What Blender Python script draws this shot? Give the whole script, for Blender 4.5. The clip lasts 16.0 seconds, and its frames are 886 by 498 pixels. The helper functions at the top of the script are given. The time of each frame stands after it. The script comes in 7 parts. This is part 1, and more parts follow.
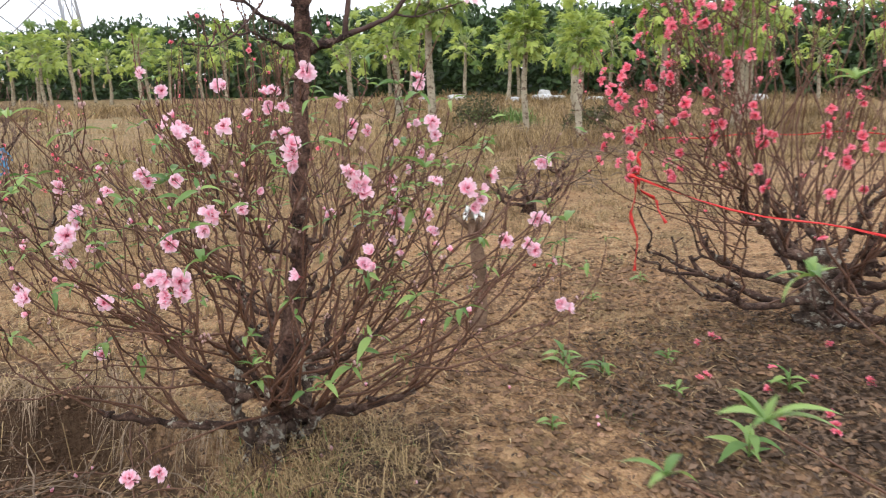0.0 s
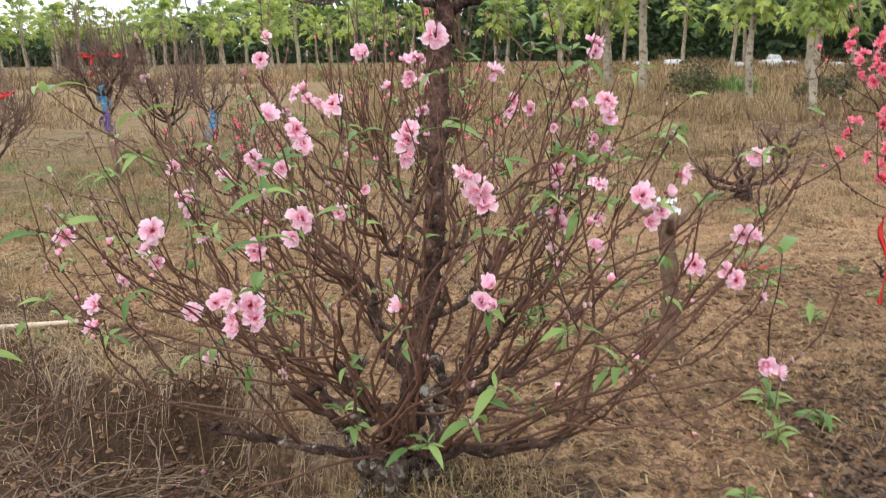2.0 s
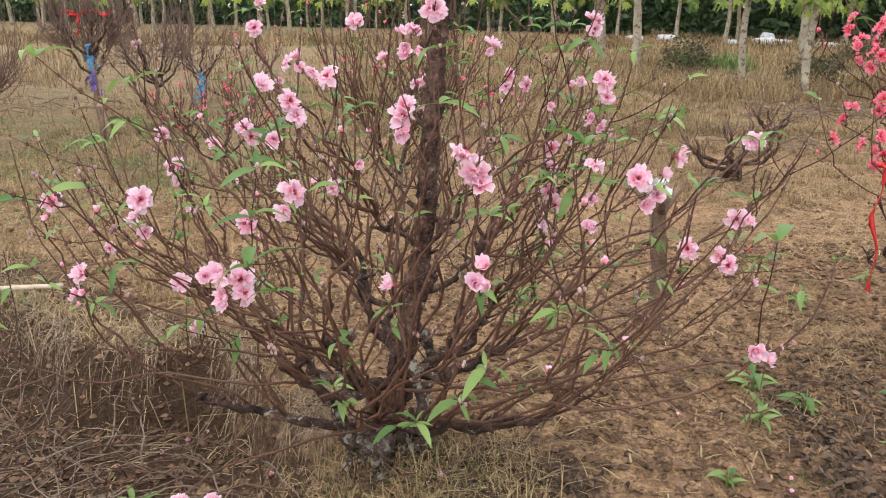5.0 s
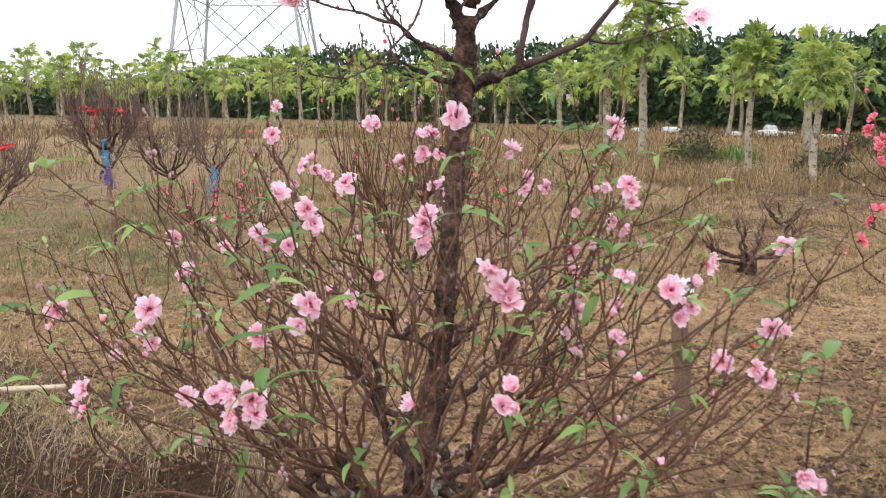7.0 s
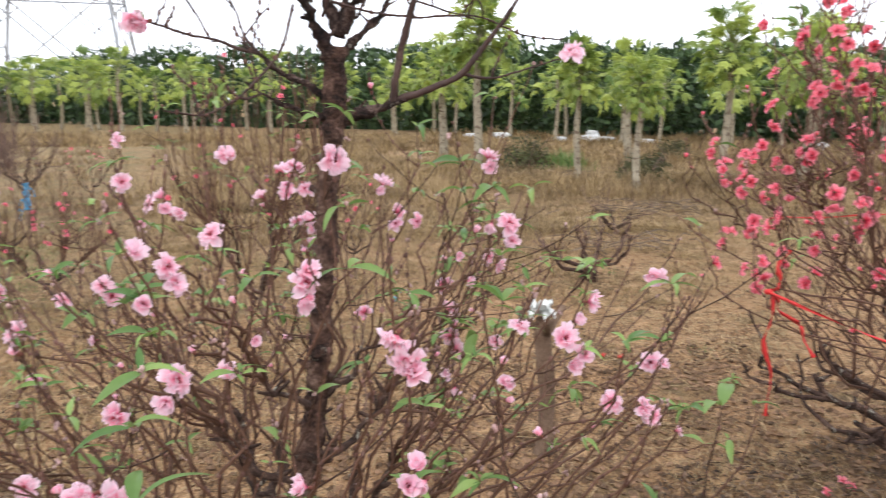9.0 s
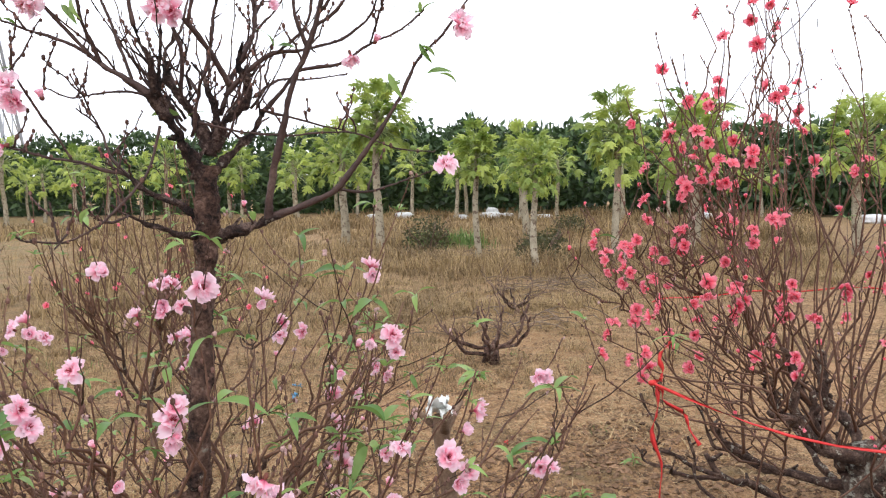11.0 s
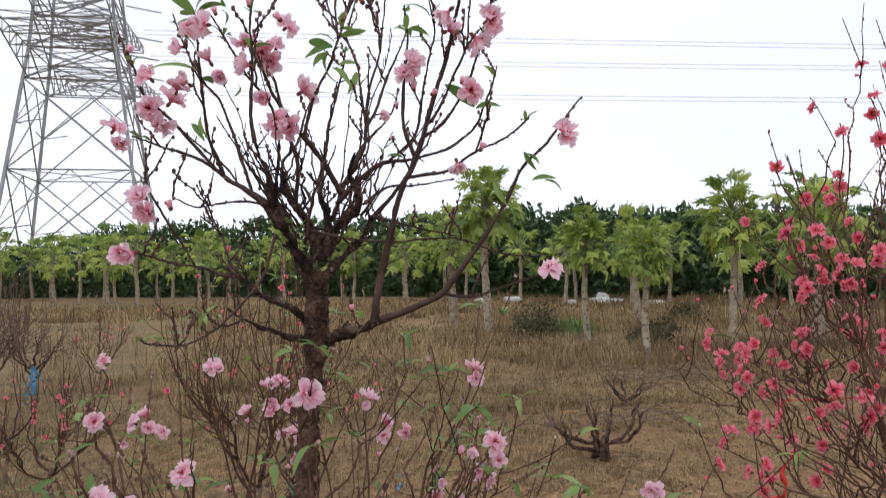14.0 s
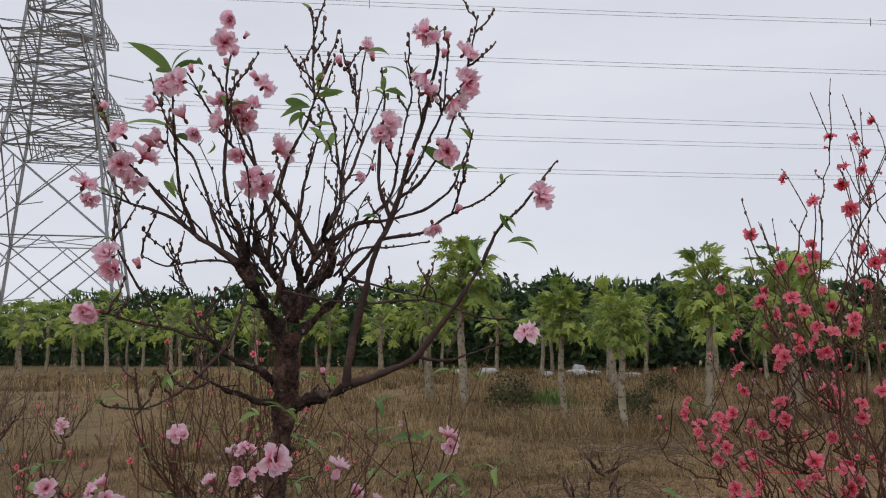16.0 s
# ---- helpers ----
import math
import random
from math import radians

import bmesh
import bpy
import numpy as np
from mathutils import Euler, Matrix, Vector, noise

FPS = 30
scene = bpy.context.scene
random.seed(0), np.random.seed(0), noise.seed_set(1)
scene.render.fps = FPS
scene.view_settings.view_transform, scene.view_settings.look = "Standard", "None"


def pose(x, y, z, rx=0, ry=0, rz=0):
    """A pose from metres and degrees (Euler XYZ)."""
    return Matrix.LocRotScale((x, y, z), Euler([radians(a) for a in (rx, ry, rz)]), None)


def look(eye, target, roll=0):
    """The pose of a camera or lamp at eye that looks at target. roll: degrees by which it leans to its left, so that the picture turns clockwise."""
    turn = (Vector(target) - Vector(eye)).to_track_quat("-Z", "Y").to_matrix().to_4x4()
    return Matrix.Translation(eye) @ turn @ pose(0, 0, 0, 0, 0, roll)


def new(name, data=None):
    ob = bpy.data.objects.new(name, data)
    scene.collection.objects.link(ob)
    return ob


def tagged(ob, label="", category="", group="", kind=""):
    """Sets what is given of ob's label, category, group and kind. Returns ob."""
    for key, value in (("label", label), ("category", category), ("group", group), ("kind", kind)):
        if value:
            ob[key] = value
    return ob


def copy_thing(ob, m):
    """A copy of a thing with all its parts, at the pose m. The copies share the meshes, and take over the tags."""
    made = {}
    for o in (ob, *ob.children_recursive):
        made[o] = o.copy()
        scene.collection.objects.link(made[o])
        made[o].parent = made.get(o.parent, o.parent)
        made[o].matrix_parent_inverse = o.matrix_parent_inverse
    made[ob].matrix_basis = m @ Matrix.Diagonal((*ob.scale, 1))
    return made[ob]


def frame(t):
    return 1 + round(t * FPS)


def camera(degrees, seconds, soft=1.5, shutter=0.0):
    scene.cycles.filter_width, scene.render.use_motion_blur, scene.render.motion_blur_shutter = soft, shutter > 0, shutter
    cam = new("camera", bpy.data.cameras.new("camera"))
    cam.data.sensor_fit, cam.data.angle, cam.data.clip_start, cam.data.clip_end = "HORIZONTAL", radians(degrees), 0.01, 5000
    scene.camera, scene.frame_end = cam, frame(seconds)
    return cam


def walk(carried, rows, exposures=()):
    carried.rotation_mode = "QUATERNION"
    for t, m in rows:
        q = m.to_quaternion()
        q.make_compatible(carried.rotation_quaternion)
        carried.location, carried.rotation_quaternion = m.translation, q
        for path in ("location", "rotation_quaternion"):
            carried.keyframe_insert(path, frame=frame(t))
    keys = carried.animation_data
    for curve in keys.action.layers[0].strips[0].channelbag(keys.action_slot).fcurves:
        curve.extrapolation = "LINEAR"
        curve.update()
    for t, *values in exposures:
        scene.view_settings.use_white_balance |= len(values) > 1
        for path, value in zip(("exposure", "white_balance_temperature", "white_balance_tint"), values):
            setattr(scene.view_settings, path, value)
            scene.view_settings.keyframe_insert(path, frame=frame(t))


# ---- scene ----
cam = camera(58.5, 16.0, soft=1.1, shutter=0.5)
PATH = [
    (0, (-0.256, -2.5, 1.254), (0.304, -0.631, 0.813), -1.2),
    (0.5, (-0.219, -2.282, 1.245), (0.266, -0.398, 0.779), -1.3),
    (1, (-0.136, -2.108, 1.245), (0.209, -0.222, 0.677), -1.8),
    (1.5, (-0.012, -1.989, 1.245), (0.161, -0.08, 0.676), -2.3),
    (2, (0.011, -1.95, 1.25), (0.064, -0.018, 0.736), -1.4),
    (2.5, (0.007, -1.936, 1.264), (0.062, 0.008, 0.798), -0.7),
    (3, (-0.016, -1.939, 1.257), (0.054, -0.006, 0.75), -0.1),
    (3.2, (-0.023, -1.944, 1.253), (0.036, -0.024, 0.695), -0.2),
    (5.3, (0.001, -1.928, 1.269), (0.09, -0.019, 0.681), 0.4),
    (5.5, (0.004, -1.928, 1.273), (0.094, -0.009, 0.717), 0.3),
    (6, (0.018, -1.924, 1.282), (0.115, 0.019, 0.816), 0.1),
    (6.5, (0.017, -1.92, 1.294), (0.072, 0.032, 0.864), -0.0),
    (7, (-0.031, -1.835, 1.294), (0.037, 0.128, 0.921), 0.3),
    (7.5, (-0.091, -1.757, 1.293), (-0.029, 0.21, 0.937), 0.0),
    (8, (-0.114, -1.717, 1.303), (0.035, 0.239, 0.913), -0.1),
    (8.5, (-0.115, -1.699, 1.333), (0.161, 0.252, 0.99), 0.0),
    (9, (-0.115, -1.686, 1.37), (0.359, 0.223, 1.009), 0.5),
    (9.5, (-0.076, -1.674, 1.384), (0.578, 0.183, 1.032), 0.3),
    (10, (-0.051, -1.677, 1.406), (0.693, 0.159, 1.132), -0.0),
    (10.2, (-0.051, -1.682, 1.418), (0.689, 0.161, 1.186), -0.4),
    (12.3, (-0.039, -1.683, 1.474), (0.539, 0.227, 1.333), -1.3),
    (12.5, (-0.043, -1.677, 1.478), (0.501, 0.243, 1.345), -1.4),
    (13, (-0.043, -1.678, 1.496), (0.425, 0.265, 1.425), -1.3),
    (13.5, (-0.041, -1.685, 1.5), (0.403, 0.264, 1.461), -1.2),
    (14, (-0.036, -1.687, 1.504), (0.414, 0.261, 1.55), -0.9),
    (14.5, (-0.038, -1.682, 1.502), (0.406, 0.263, 1.648), -0.7),
    (15, (-0.032, -1.671, 1.494), (0.432, 0.264, 1.689), -0.6),
    (15.5, (-0.025, -1.663, 1.488), (0.472, 0.262, 1.7), -0.5),
    (16, (-0.025, -1.659, 1.485), (0.481, 0.263, 1.708), -0.4),
]
EXPO = [(0, 0.74), (10.2, 0.73), (12.5, 0.44), (13, 0.31), (13.5, 0.03), (14, -0.14), (14.5, -0.42), (15, -0.72), (16, -0.66)]
walk(cam, [(t, look(eye, target, roll)) for t, eye, target, roll in PATH], EXPO)

# ---- overcast sky and a soft sun ----
world = bpy.data.worlds.new("overcast_sky")
scene.world = world
world.use_nodes = True
wn, wl = world.node_tree.nodes, world.node_tree.links
sky = wn.new("ShaderNodeTexSky")
sky.sky_type, sky.sun_disc = "NISHITA", False
sky.sun_elevation, sky.sun_rotation = radians(48), radians(200)
cloud = wn.new("ShaderNodeMix")
cloud.data_type = "RGBA"
cloud.inputs[0].default_value = 0.93
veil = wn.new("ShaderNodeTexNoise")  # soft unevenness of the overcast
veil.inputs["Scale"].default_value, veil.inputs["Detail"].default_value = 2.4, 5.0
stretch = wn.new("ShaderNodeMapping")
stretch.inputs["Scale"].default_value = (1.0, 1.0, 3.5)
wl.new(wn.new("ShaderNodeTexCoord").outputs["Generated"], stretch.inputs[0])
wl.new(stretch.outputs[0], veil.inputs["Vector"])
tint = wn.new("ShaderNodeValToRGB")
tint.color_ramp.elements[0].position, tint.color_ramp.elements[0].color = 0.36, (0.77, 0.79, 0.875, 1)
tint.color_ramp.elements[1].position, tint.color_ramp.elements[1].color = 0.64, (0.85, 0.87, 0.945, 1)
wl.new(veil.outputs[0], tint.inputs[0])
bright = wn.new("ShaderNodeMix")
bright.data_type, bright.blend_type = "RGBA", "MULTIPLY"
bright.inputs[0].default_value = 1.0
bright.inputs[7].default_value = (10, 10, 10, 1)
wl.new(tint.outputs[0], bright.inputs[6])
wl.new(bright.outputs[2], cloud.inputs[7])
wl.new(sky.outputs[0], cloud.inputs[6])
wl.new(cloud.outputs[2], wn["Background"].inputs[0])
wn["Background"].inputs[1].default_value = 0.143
sun = new("sun", bpy.data.lights.new("sun", "SUN"))
sun.data.energy, sun.data.angle, sun.data.color = 0.85, radians(35), (1.0, 0.97, 0.92)
sun.matrix_world = look((0, 0, 0), (0.25, 0.55, -1.0))


# ---- materials ----
def material(name, rough=0.8):
    m = bpy.data.materials.new(name)
    m.use_nodes = True
    b = m.node_tree.nodes["Principled BSDF"]
    b.inputs["Roughness"].default_value = rough
    b.inputs["Specular IOR Level"].default_value = 0.25
    return m, m.node_tree.nodes, m.node_tree.links, b


def ramp(nodes, stops):
    r = nodes.new("ShaderNodeValToRGB")
    e = r.color_ramp.elements
    while len(e) < len(stops):
        e.new(0.5)
    for el, (p, c) in zip(e, stops):
        el.position, el.color = p, (*c, 1)
    return r


def noise_tex(nodes, links, scale, detail=4.0, rough=0.6, coords=None):
    n = nodes.new("ShaderNodeTexNoise")
    n.inputs["Scale"].default_value, n.inputs["Detail"].default_value, n.inputs["Roughness"].default_value = scale, detail, rough
    if coords:
        links.new(coords, n.inputs["Vector"])
    return n


def mixed(nodes, links, fac, a, b, kind="MIX"):
    x = nodes.new("ShaderNodeMix")
    x.data_type, x.blend_type = "RGBA", kind
    for v, i in ((fac, 0), (a, 6), (b, 7)):
        if isinstance(v, (int, float)):
            x.inputs[i].default_value = v
        elif isinstance(v, tuple):
            x.inputs[i].default_value = (*v, 1)
        else:
            links.new(v, x.inputs[i])
    return x.outputs[2]


def bump(nodes, links, bsdf, height, strength, dist):
    b = nodes.new("ShaderNodeBump")
    b.inputs["Strength"].default_value, b.inputs["Distance"].default_value = strength, dist
    links.new(height, b.inputs["Height"])
    links.new(b.outputs[0], bsdf.inputs["Normal"])


def rough_surface(name, stops, scale, fine, rough=0.85, strength=0.5, dist=0.01, spots=None, vary=0.0):
    """Grain at two scales, with spots (colour, scale, threshold) of lichen, scars or stains; vary: brightness differs from piece to piece."""
    m, n, l, b = material(name, rough)
    co = n.new("ShaderNodeTexCoord").outputs["Object"]
    big, small = noise_tex(n, l, scale, 3, coords=co), noise_tex(n, l, fine, 5, 0.7, coords=co)
    r = ramp(n, stops)
    mid = mixed(n, l, 0.45, big.outputs[0], small.outputs[0])
    l.new(mid, r.inputs[0])
    col = r.outputs[0]
    if spots:
        s = noise_tex(n, l, spots[1], 4, 0.65, coords=co)
        t = ramp(n, [(spots[2], (0, 0, 0)), (spots[2] + 0.06, (1, 1, 1))])
        l.new(s.outputs[0], t.inputs[0])
        col = mixed(n, l, t.outputs[0], col, spots[0])
    if vary:
        g = n.new("ShaderNodeNewGeometry")
        h = n.new("ShaderNodeHueSaturation")
        mr = n.new("ShaderNodeMapRange")
        mr.inputs[3].default_value, mr.inputs[4].default_value = 1 - vary, 1 + vary
        l.new(g.outputs["Random Per Island"], mr.inputs[0])
        l.new(mr.outputs[0], h.inputs["Value"])
        l.new(col, h.inputs["Color"])
        col = h.outputs[0]
    l.new(col, b.inputs["Base Color"])
    bump(n, l, b, small.outputs[0], strength, dist)
    return m


def foliage(name, dark, light, rough=0.5, through_light=0.35, island=True, noise_scale=25, patch=None):
    """Leaf tissue: some light passes through it; each leaf has its own shade."""
    m, n, l, b = material(name, rough)
    b.inputs["Specular IOR Level"].default_value = 0.35
    if island:
        rnd = n.new("ShaderNodeNewGeometry").outputs["Random Per Island"]
    else:
        rnd = n.new("ShaderNodeObjectInfo").outputs["Random"]
    co = n.new("ShaderNodeTexCoord").outputs["Object"]
    nz = noise_tex(n, l, noise_scale, 3, coords=co)
    f = mixed(n, l, 0.35, rnd, nz.outputs[0])
    r = ramp(n, [(0.1, dark), (0.9, light)])
    l.new(f, r.inputs[0])
    col = r.outputs[0]
    if patch:  # stretches of another growth: colour, size, threshold
        pn = noise_tex(n, l, patch[1], 4, 0.6, coords=co)
        pr = ramp(n, [(patch[2], (0, 0, 0)), (patch[2] + 0.1, (0.85, 0.85, 0.85))])
        l.new(pn.outputs[0], pr.inputs[0])
        col = mixed(n, l, pr.outputs[0], col, mixed(n, l, 0.5, col, patch[0]))
    l.new(col, b.inputs["Base Color"])
    t = n.new("ShaderNodeBsdfTranslucent")
    l.new(col, t.inputs[0])
    s = n.new("ShaderNodeMixShader")
    s.inputs[0].default_value = through_light
    l.new(b.outputs[0], s.inputs[1])
    l.new(t.outputs[0], s.inputs[2])
    l.new(s.outputs[0], n["Material Output"].inputs[0])
    return m


def petal(name, centre, mid, tip):
    """Deep at the petal's claw, pale at its rim, with fine veins; the UV runs from claw to rim."""
    m, n, l, b = material(name, 0.55)
    uv = n.new("ShaderNodeUVMap").outputs[0]
    sep = n.new("ShaderNodeSeparateXYZ")
    l.new(uv, sep.inputs[0])
    rnd = n.new("ShaderNodeObjectInfo").outputs["Random"]
    nz = noise_tex(n, l, 60, 2, coords=n.new("ShaderNodeTexCoord").outputs["Object"])
    a = n.new("ShaderNodeMath")
    a.operation = "MULTIPLY_ADD"
    l.new(nz.outputs[0], a.inputs[0])
    a.inputs[1].default_value = 0.25
    l.new(sep.outputs[1], a.inputs[2])
    a2 = n.new("ShaderNodeMath")
    a2.operation = "MULTIPLY_ADD"
    l.new(rnd, a2.inputs[0])
    a2.inputs[1].default_value = 0.22
    l.new(a.outputs[0], a2.inputs[2])
    r = ramp(n, [(0.22, centre), (0.62, mid), (1.0, tip)])
    l.new(a2.outputs[0], r.inputs[0])
    l.new(r.outputs[0], b.inputs["Base Color"])
    t = n.new("ShaderNodeBsdfTranslucent")
    l.new(r.outputs[0], t.inputs[0])
    s = n.new("ShaderNodeMixShader")
    s.inputs[0].default_value = 0.5
    l.new(b.outputs[0], s.inputs[1])
    l.new(t.outputs[0], s.inputs[2])
    l.new(s.outputs[0], n["Material Output"].inputs[0])
    return m


def soil_material():
    """Dry trodden earth with straw crumbs, mossy patches, bare sandy spots and dark leaf mulch under the coral tree."""
    m, n, l, b = material("dry_soil", 0.95)
    co = n.new("ShaderNodeTexCoord").outputs["Object"]
    big, mid, fine = noise_tex(n, l, 0.9, 4, coords=co), noise_tex(n, l, 9, 5, 0.7, coords=co), noise_tex(n, l, 70, 4, 0.7, coords=co)
    r = ramp(n, [(0.39, (0.10, 0.054, 0.026)), (0.48, (0.35, 0.20, 0.097)), (0.58, (0.66, 0.425, 0.225))])
    l.new(mixed(n, l, 0.5, mid.outputs[0], fine.outputs[0]), r.inputs[0])
    sandy = ramp(n, [(0.42, (0, 0, 0)), (0.62, (1, 1, 1))])
    l.new(big.outputs[0], sandy.inputs[0])
    col = mixed(n, l, sandy.outputs[0], r.outputs[0], mixed(n, l, 0.5, r.outputs[0], (0.49, 0.28, 0.14)))
    moss = noise_tex(n, l, 1.7, 4, 0.65, coords=co)
    mr = ramp(n, [(0.55, (0, 0, 0)), (0.68, (0.55, 0.55, 0.55))])
    l.new(moss.outputs[0], mr.inputs[0])
    col = mixed(n, l, mr.outputs[0], col, (0.13, 0.12, 0.05))
    sp = n.new("ShaderNodeSeparateXYZ")
    l.new(co, sp.inputs[0])
    west = n.new("ShaderNodeMapRange")
    west.inputs[1].default_value, west.inputs[2].default_value, west.inputs[3].default_value, west.inputs[4].default_value = -0.9, -2.6, 0, 1
    l.new(sp.outputs[0], west.inputs[0])
    inner = n.new("ShaderNodeMapRange")
    inner.inputs[1].default_value, inner.inputs[2].default_value, inner.inputs[3].default_value, inner.inputs[4].default_value = 2.0, 4.0, 0, 1
    l.new(sp.outputs[1], inner.inputs[0])
    both = n.new("ShaderNodeMath")
    both.operation = "MULTIPLY"
    l.new(west.outputs[0], both.inputs[0])
    l.new(inner.outputs[0], both.inputs[1])
    sheet = ramp(n, [(0.38, (0, 0, 0)), (0.6, (0.75, 0.75, 0.75))])
    l.new(moss.outputs[0], sheet.inputs[0])
    lawn = n.new("ShaderNodeMath")
    lawn.operation = "MULTIPLY"
    l.new(both.outputs[0], lawn.inputs[0])
    l.new(sheet.outputs[0], lawn.inputs[1])
    col = mixed(n, l, lawn.outputs[0], col, mixed(n, l, fine.outputs[0], (0.12, 0.12, 0.045), (0.26, 0.25, 0.11)))
    # crumbs of trodden soil, with the shade in their crevices painted as dark lines
    warp = noise_tex(n, l, 14, 3, coords=co)
    wv = n.new("ShaderNodeVectorMath")
    wv.operation = "MULTIPLY_ADD"
    l.new(warp.outputs[1], wv.inputs[0])
    wv.inputs[1].default_value = (0.06, 0.06, 0.06)
    l.new(co, wv.inputs[2])
    cr = n.new("ShaderNodeTexVoronoi")
    cr.feature = "DISTANCE_TO_EDGE"
    cr.inputs["Scale"].default_value = 26
    l.new(wv.outputs[0], cr.inputs["Vector"])
    crevice_shade = ramp(n, [(0.0, (0.75, 0.75, 0.75)), (0.14, (0, 0, 0))])
    l.new(cr.outputs[0], crevice_shade.inputs[0])
    where = ramp(n, [(0.46, (0, 0, 0)), (0.56, (1, 1, 1))])
    l.new(noise_tex(n, l, 3.2, 5, 0.65, coords=co).outputs[0], where.inputs[0])
    col = mixed(n, l, mixed(n, l, 1.0, crevice_shade.outputs[0], where.outputs[0], "MULTIPLY"), col, (0.045, 0.027, 0.016))
    flecks = ramp(n, [(0.60, (0, 0, 0)), (0.68, (0.75, 0.75, 0.75))])
    l.new(noise_tex(n, l, 38, 4, 0.7, coords=co).outputs[0], flecks.inputs[0])
    col = mixed(n, l, flecks.outputs[0], col, (0.065, 0.040, 0.025))
    # straw crumbs
    v = n.new("ShaderNodeTexVoronoi")
    v.inputs["Scale"].default_value = 45
    mp = n.new("ShaderNodeMapping")
    mp.inputs["Scale"].default_value = (1, 0.35, 1)
    l.new(co, mp.inputs[0])
    l.new(mp.outputs[0], v.inputs["Vector"])
    vr = ramp(n, [(0.1, (0.6, 0.6, 0.6)), (0.2, (0, 0, 0))])
    l.new(v.outputs[0], vr.inputs[0])
    col = mixed(n, l, vr.outputs[0], col, (0.40, 0.30, 0.19))
    # mulch of old leaves round the coral tree
    d = n.new("ShaderNodeVectorMath")
    d.operation = "DISTANCE"
    d.inputs[1].default_value = (2.15, -0.2, -0.1)
    l.new(co, d.inputs[0])
    d2 = n.new("ShaderNodeVectorMath")
    d2.operation = "DISTANCE"
    d2.inputs[1].default_value = (0.32, 0.02, -0.1)
    l.new(co, d2.inputs[0])
    wide = n.new("ShaderNodeMath")
    wide.operation = "MULTIPLY"
    wide.inputs[1].default_value = 3.2
    l.new(d2.outputs["Value"], wide.inputs[0])
    least = n.new("ShaderNodeMath")
    least.operation = "MINIMUM"
    l.new(d.outputs["Value"], least.inputs[0])
    l.new(wide.outputs[0], least.inputs[1])
    dm = n.new("ShaderNodeMath")
    dm.operation = "MULTIPLY_ADD"
    l.new(mid.outputs[0], dm.inputs[0])
    dm.inputs[1].default_value = 1.7
    l.new(least.outputs[0], dm.inputs[2])
    dr = ramp(n, [(0.0, (0.9, 0.9, 0.9)), (0.50, (0.9, 0.9, 0.9)), (0.76, (0, 0, 0))])
    half = n.new("ShaderNodeMath")
    half.operation = "MULTIPLY"
    half.inputs[1].default_value = 0.36
    drift = n.new("ShaderNodeMath")
    drift.operation = "MULTIPLY_ADD"
    l.new(noise_tex(n, l, 2.6, 4, 0.65, coords=co).outputs[0], drift.inputs[0])
    drift.inputs[1].default_value = 2.2
    l.new(dm.outputs[0], drift.inputs[2])
    shift = n.new("ShaderNodeMath")
    shift.operation = "SUBTRACT"
    l.new(drift.outputs[0], shift.inputs[0])
    shift.inputs[1].default_value = 1.1
    l.new(shift.outputs[0], half.inputs[0])
    l.new(half.outputs[0], dr.inputs[0])
    col = mixed(n, l, dr.outputs[0], col, mixed(n, l, fine.outputs[0], (0.022, 0.015, 0.011), (0.14, 0.094, 0.062)))
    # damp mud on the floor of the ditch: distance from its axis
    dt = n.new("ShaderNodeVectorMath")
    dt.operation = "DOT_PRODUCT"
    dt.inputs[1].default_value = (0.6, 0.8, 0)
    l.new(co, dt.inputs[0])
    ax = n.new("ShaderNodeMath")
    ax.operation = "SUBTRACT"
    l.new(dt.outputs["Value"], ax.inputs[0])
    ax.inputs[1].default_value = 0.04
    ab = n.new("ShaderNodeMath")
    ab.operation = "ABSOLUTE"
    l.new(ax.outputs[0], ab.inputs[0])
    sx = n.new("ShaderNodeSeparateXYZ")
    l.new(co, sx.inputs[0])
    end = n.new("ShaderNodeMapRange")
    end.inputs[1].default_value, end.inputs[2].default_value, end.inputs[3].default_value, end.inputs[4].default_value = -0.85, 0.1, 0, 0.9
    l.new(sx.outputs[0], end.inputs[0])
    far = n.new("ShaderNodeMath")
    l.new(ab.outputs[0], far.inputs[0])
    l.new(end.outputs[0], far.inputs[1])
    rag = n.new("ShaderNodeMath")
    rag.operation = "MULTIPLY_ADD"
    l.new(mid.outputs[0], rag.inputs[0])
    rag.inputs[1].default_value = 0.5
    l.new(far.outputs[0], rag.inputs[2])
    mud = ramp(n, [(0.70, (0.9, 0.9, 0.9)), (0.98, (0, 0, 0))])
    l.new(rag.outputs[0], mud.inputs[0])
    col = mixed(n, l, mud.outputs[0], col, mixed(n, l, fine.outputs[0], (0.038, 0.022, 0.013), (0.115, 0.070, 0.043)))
    # withered turf further out in the field
    turf = n.new("ShaderNodeMapRange")
    turf.inputs[1].default_value, turf.inputs[2].default_value = 3.5, 8.0
    l.new(sx.outputs[1], turf.inputs[0])
    tn = n.new("ShaderNodeMath")
    tn.operation = "MULTIPLY"
    l.new(turf.outputs[0], tn.inputs[0])
    l.new(mid.outputs[0], tn.inputs[1])
    col = mixed(n, l, tn.outputs[0], col, mixed(n, l, fine.outputs[0], (0.14, 0.10, 0.05), (0.38, 0.28, 0.15)))
    l.new(col, b.inputs["Base Color"])
    bump(n, l, b, mixed(n, l, 0.5, mid.outputs[0], fine.outputs[0]), 1.0, 0.09)
    return m


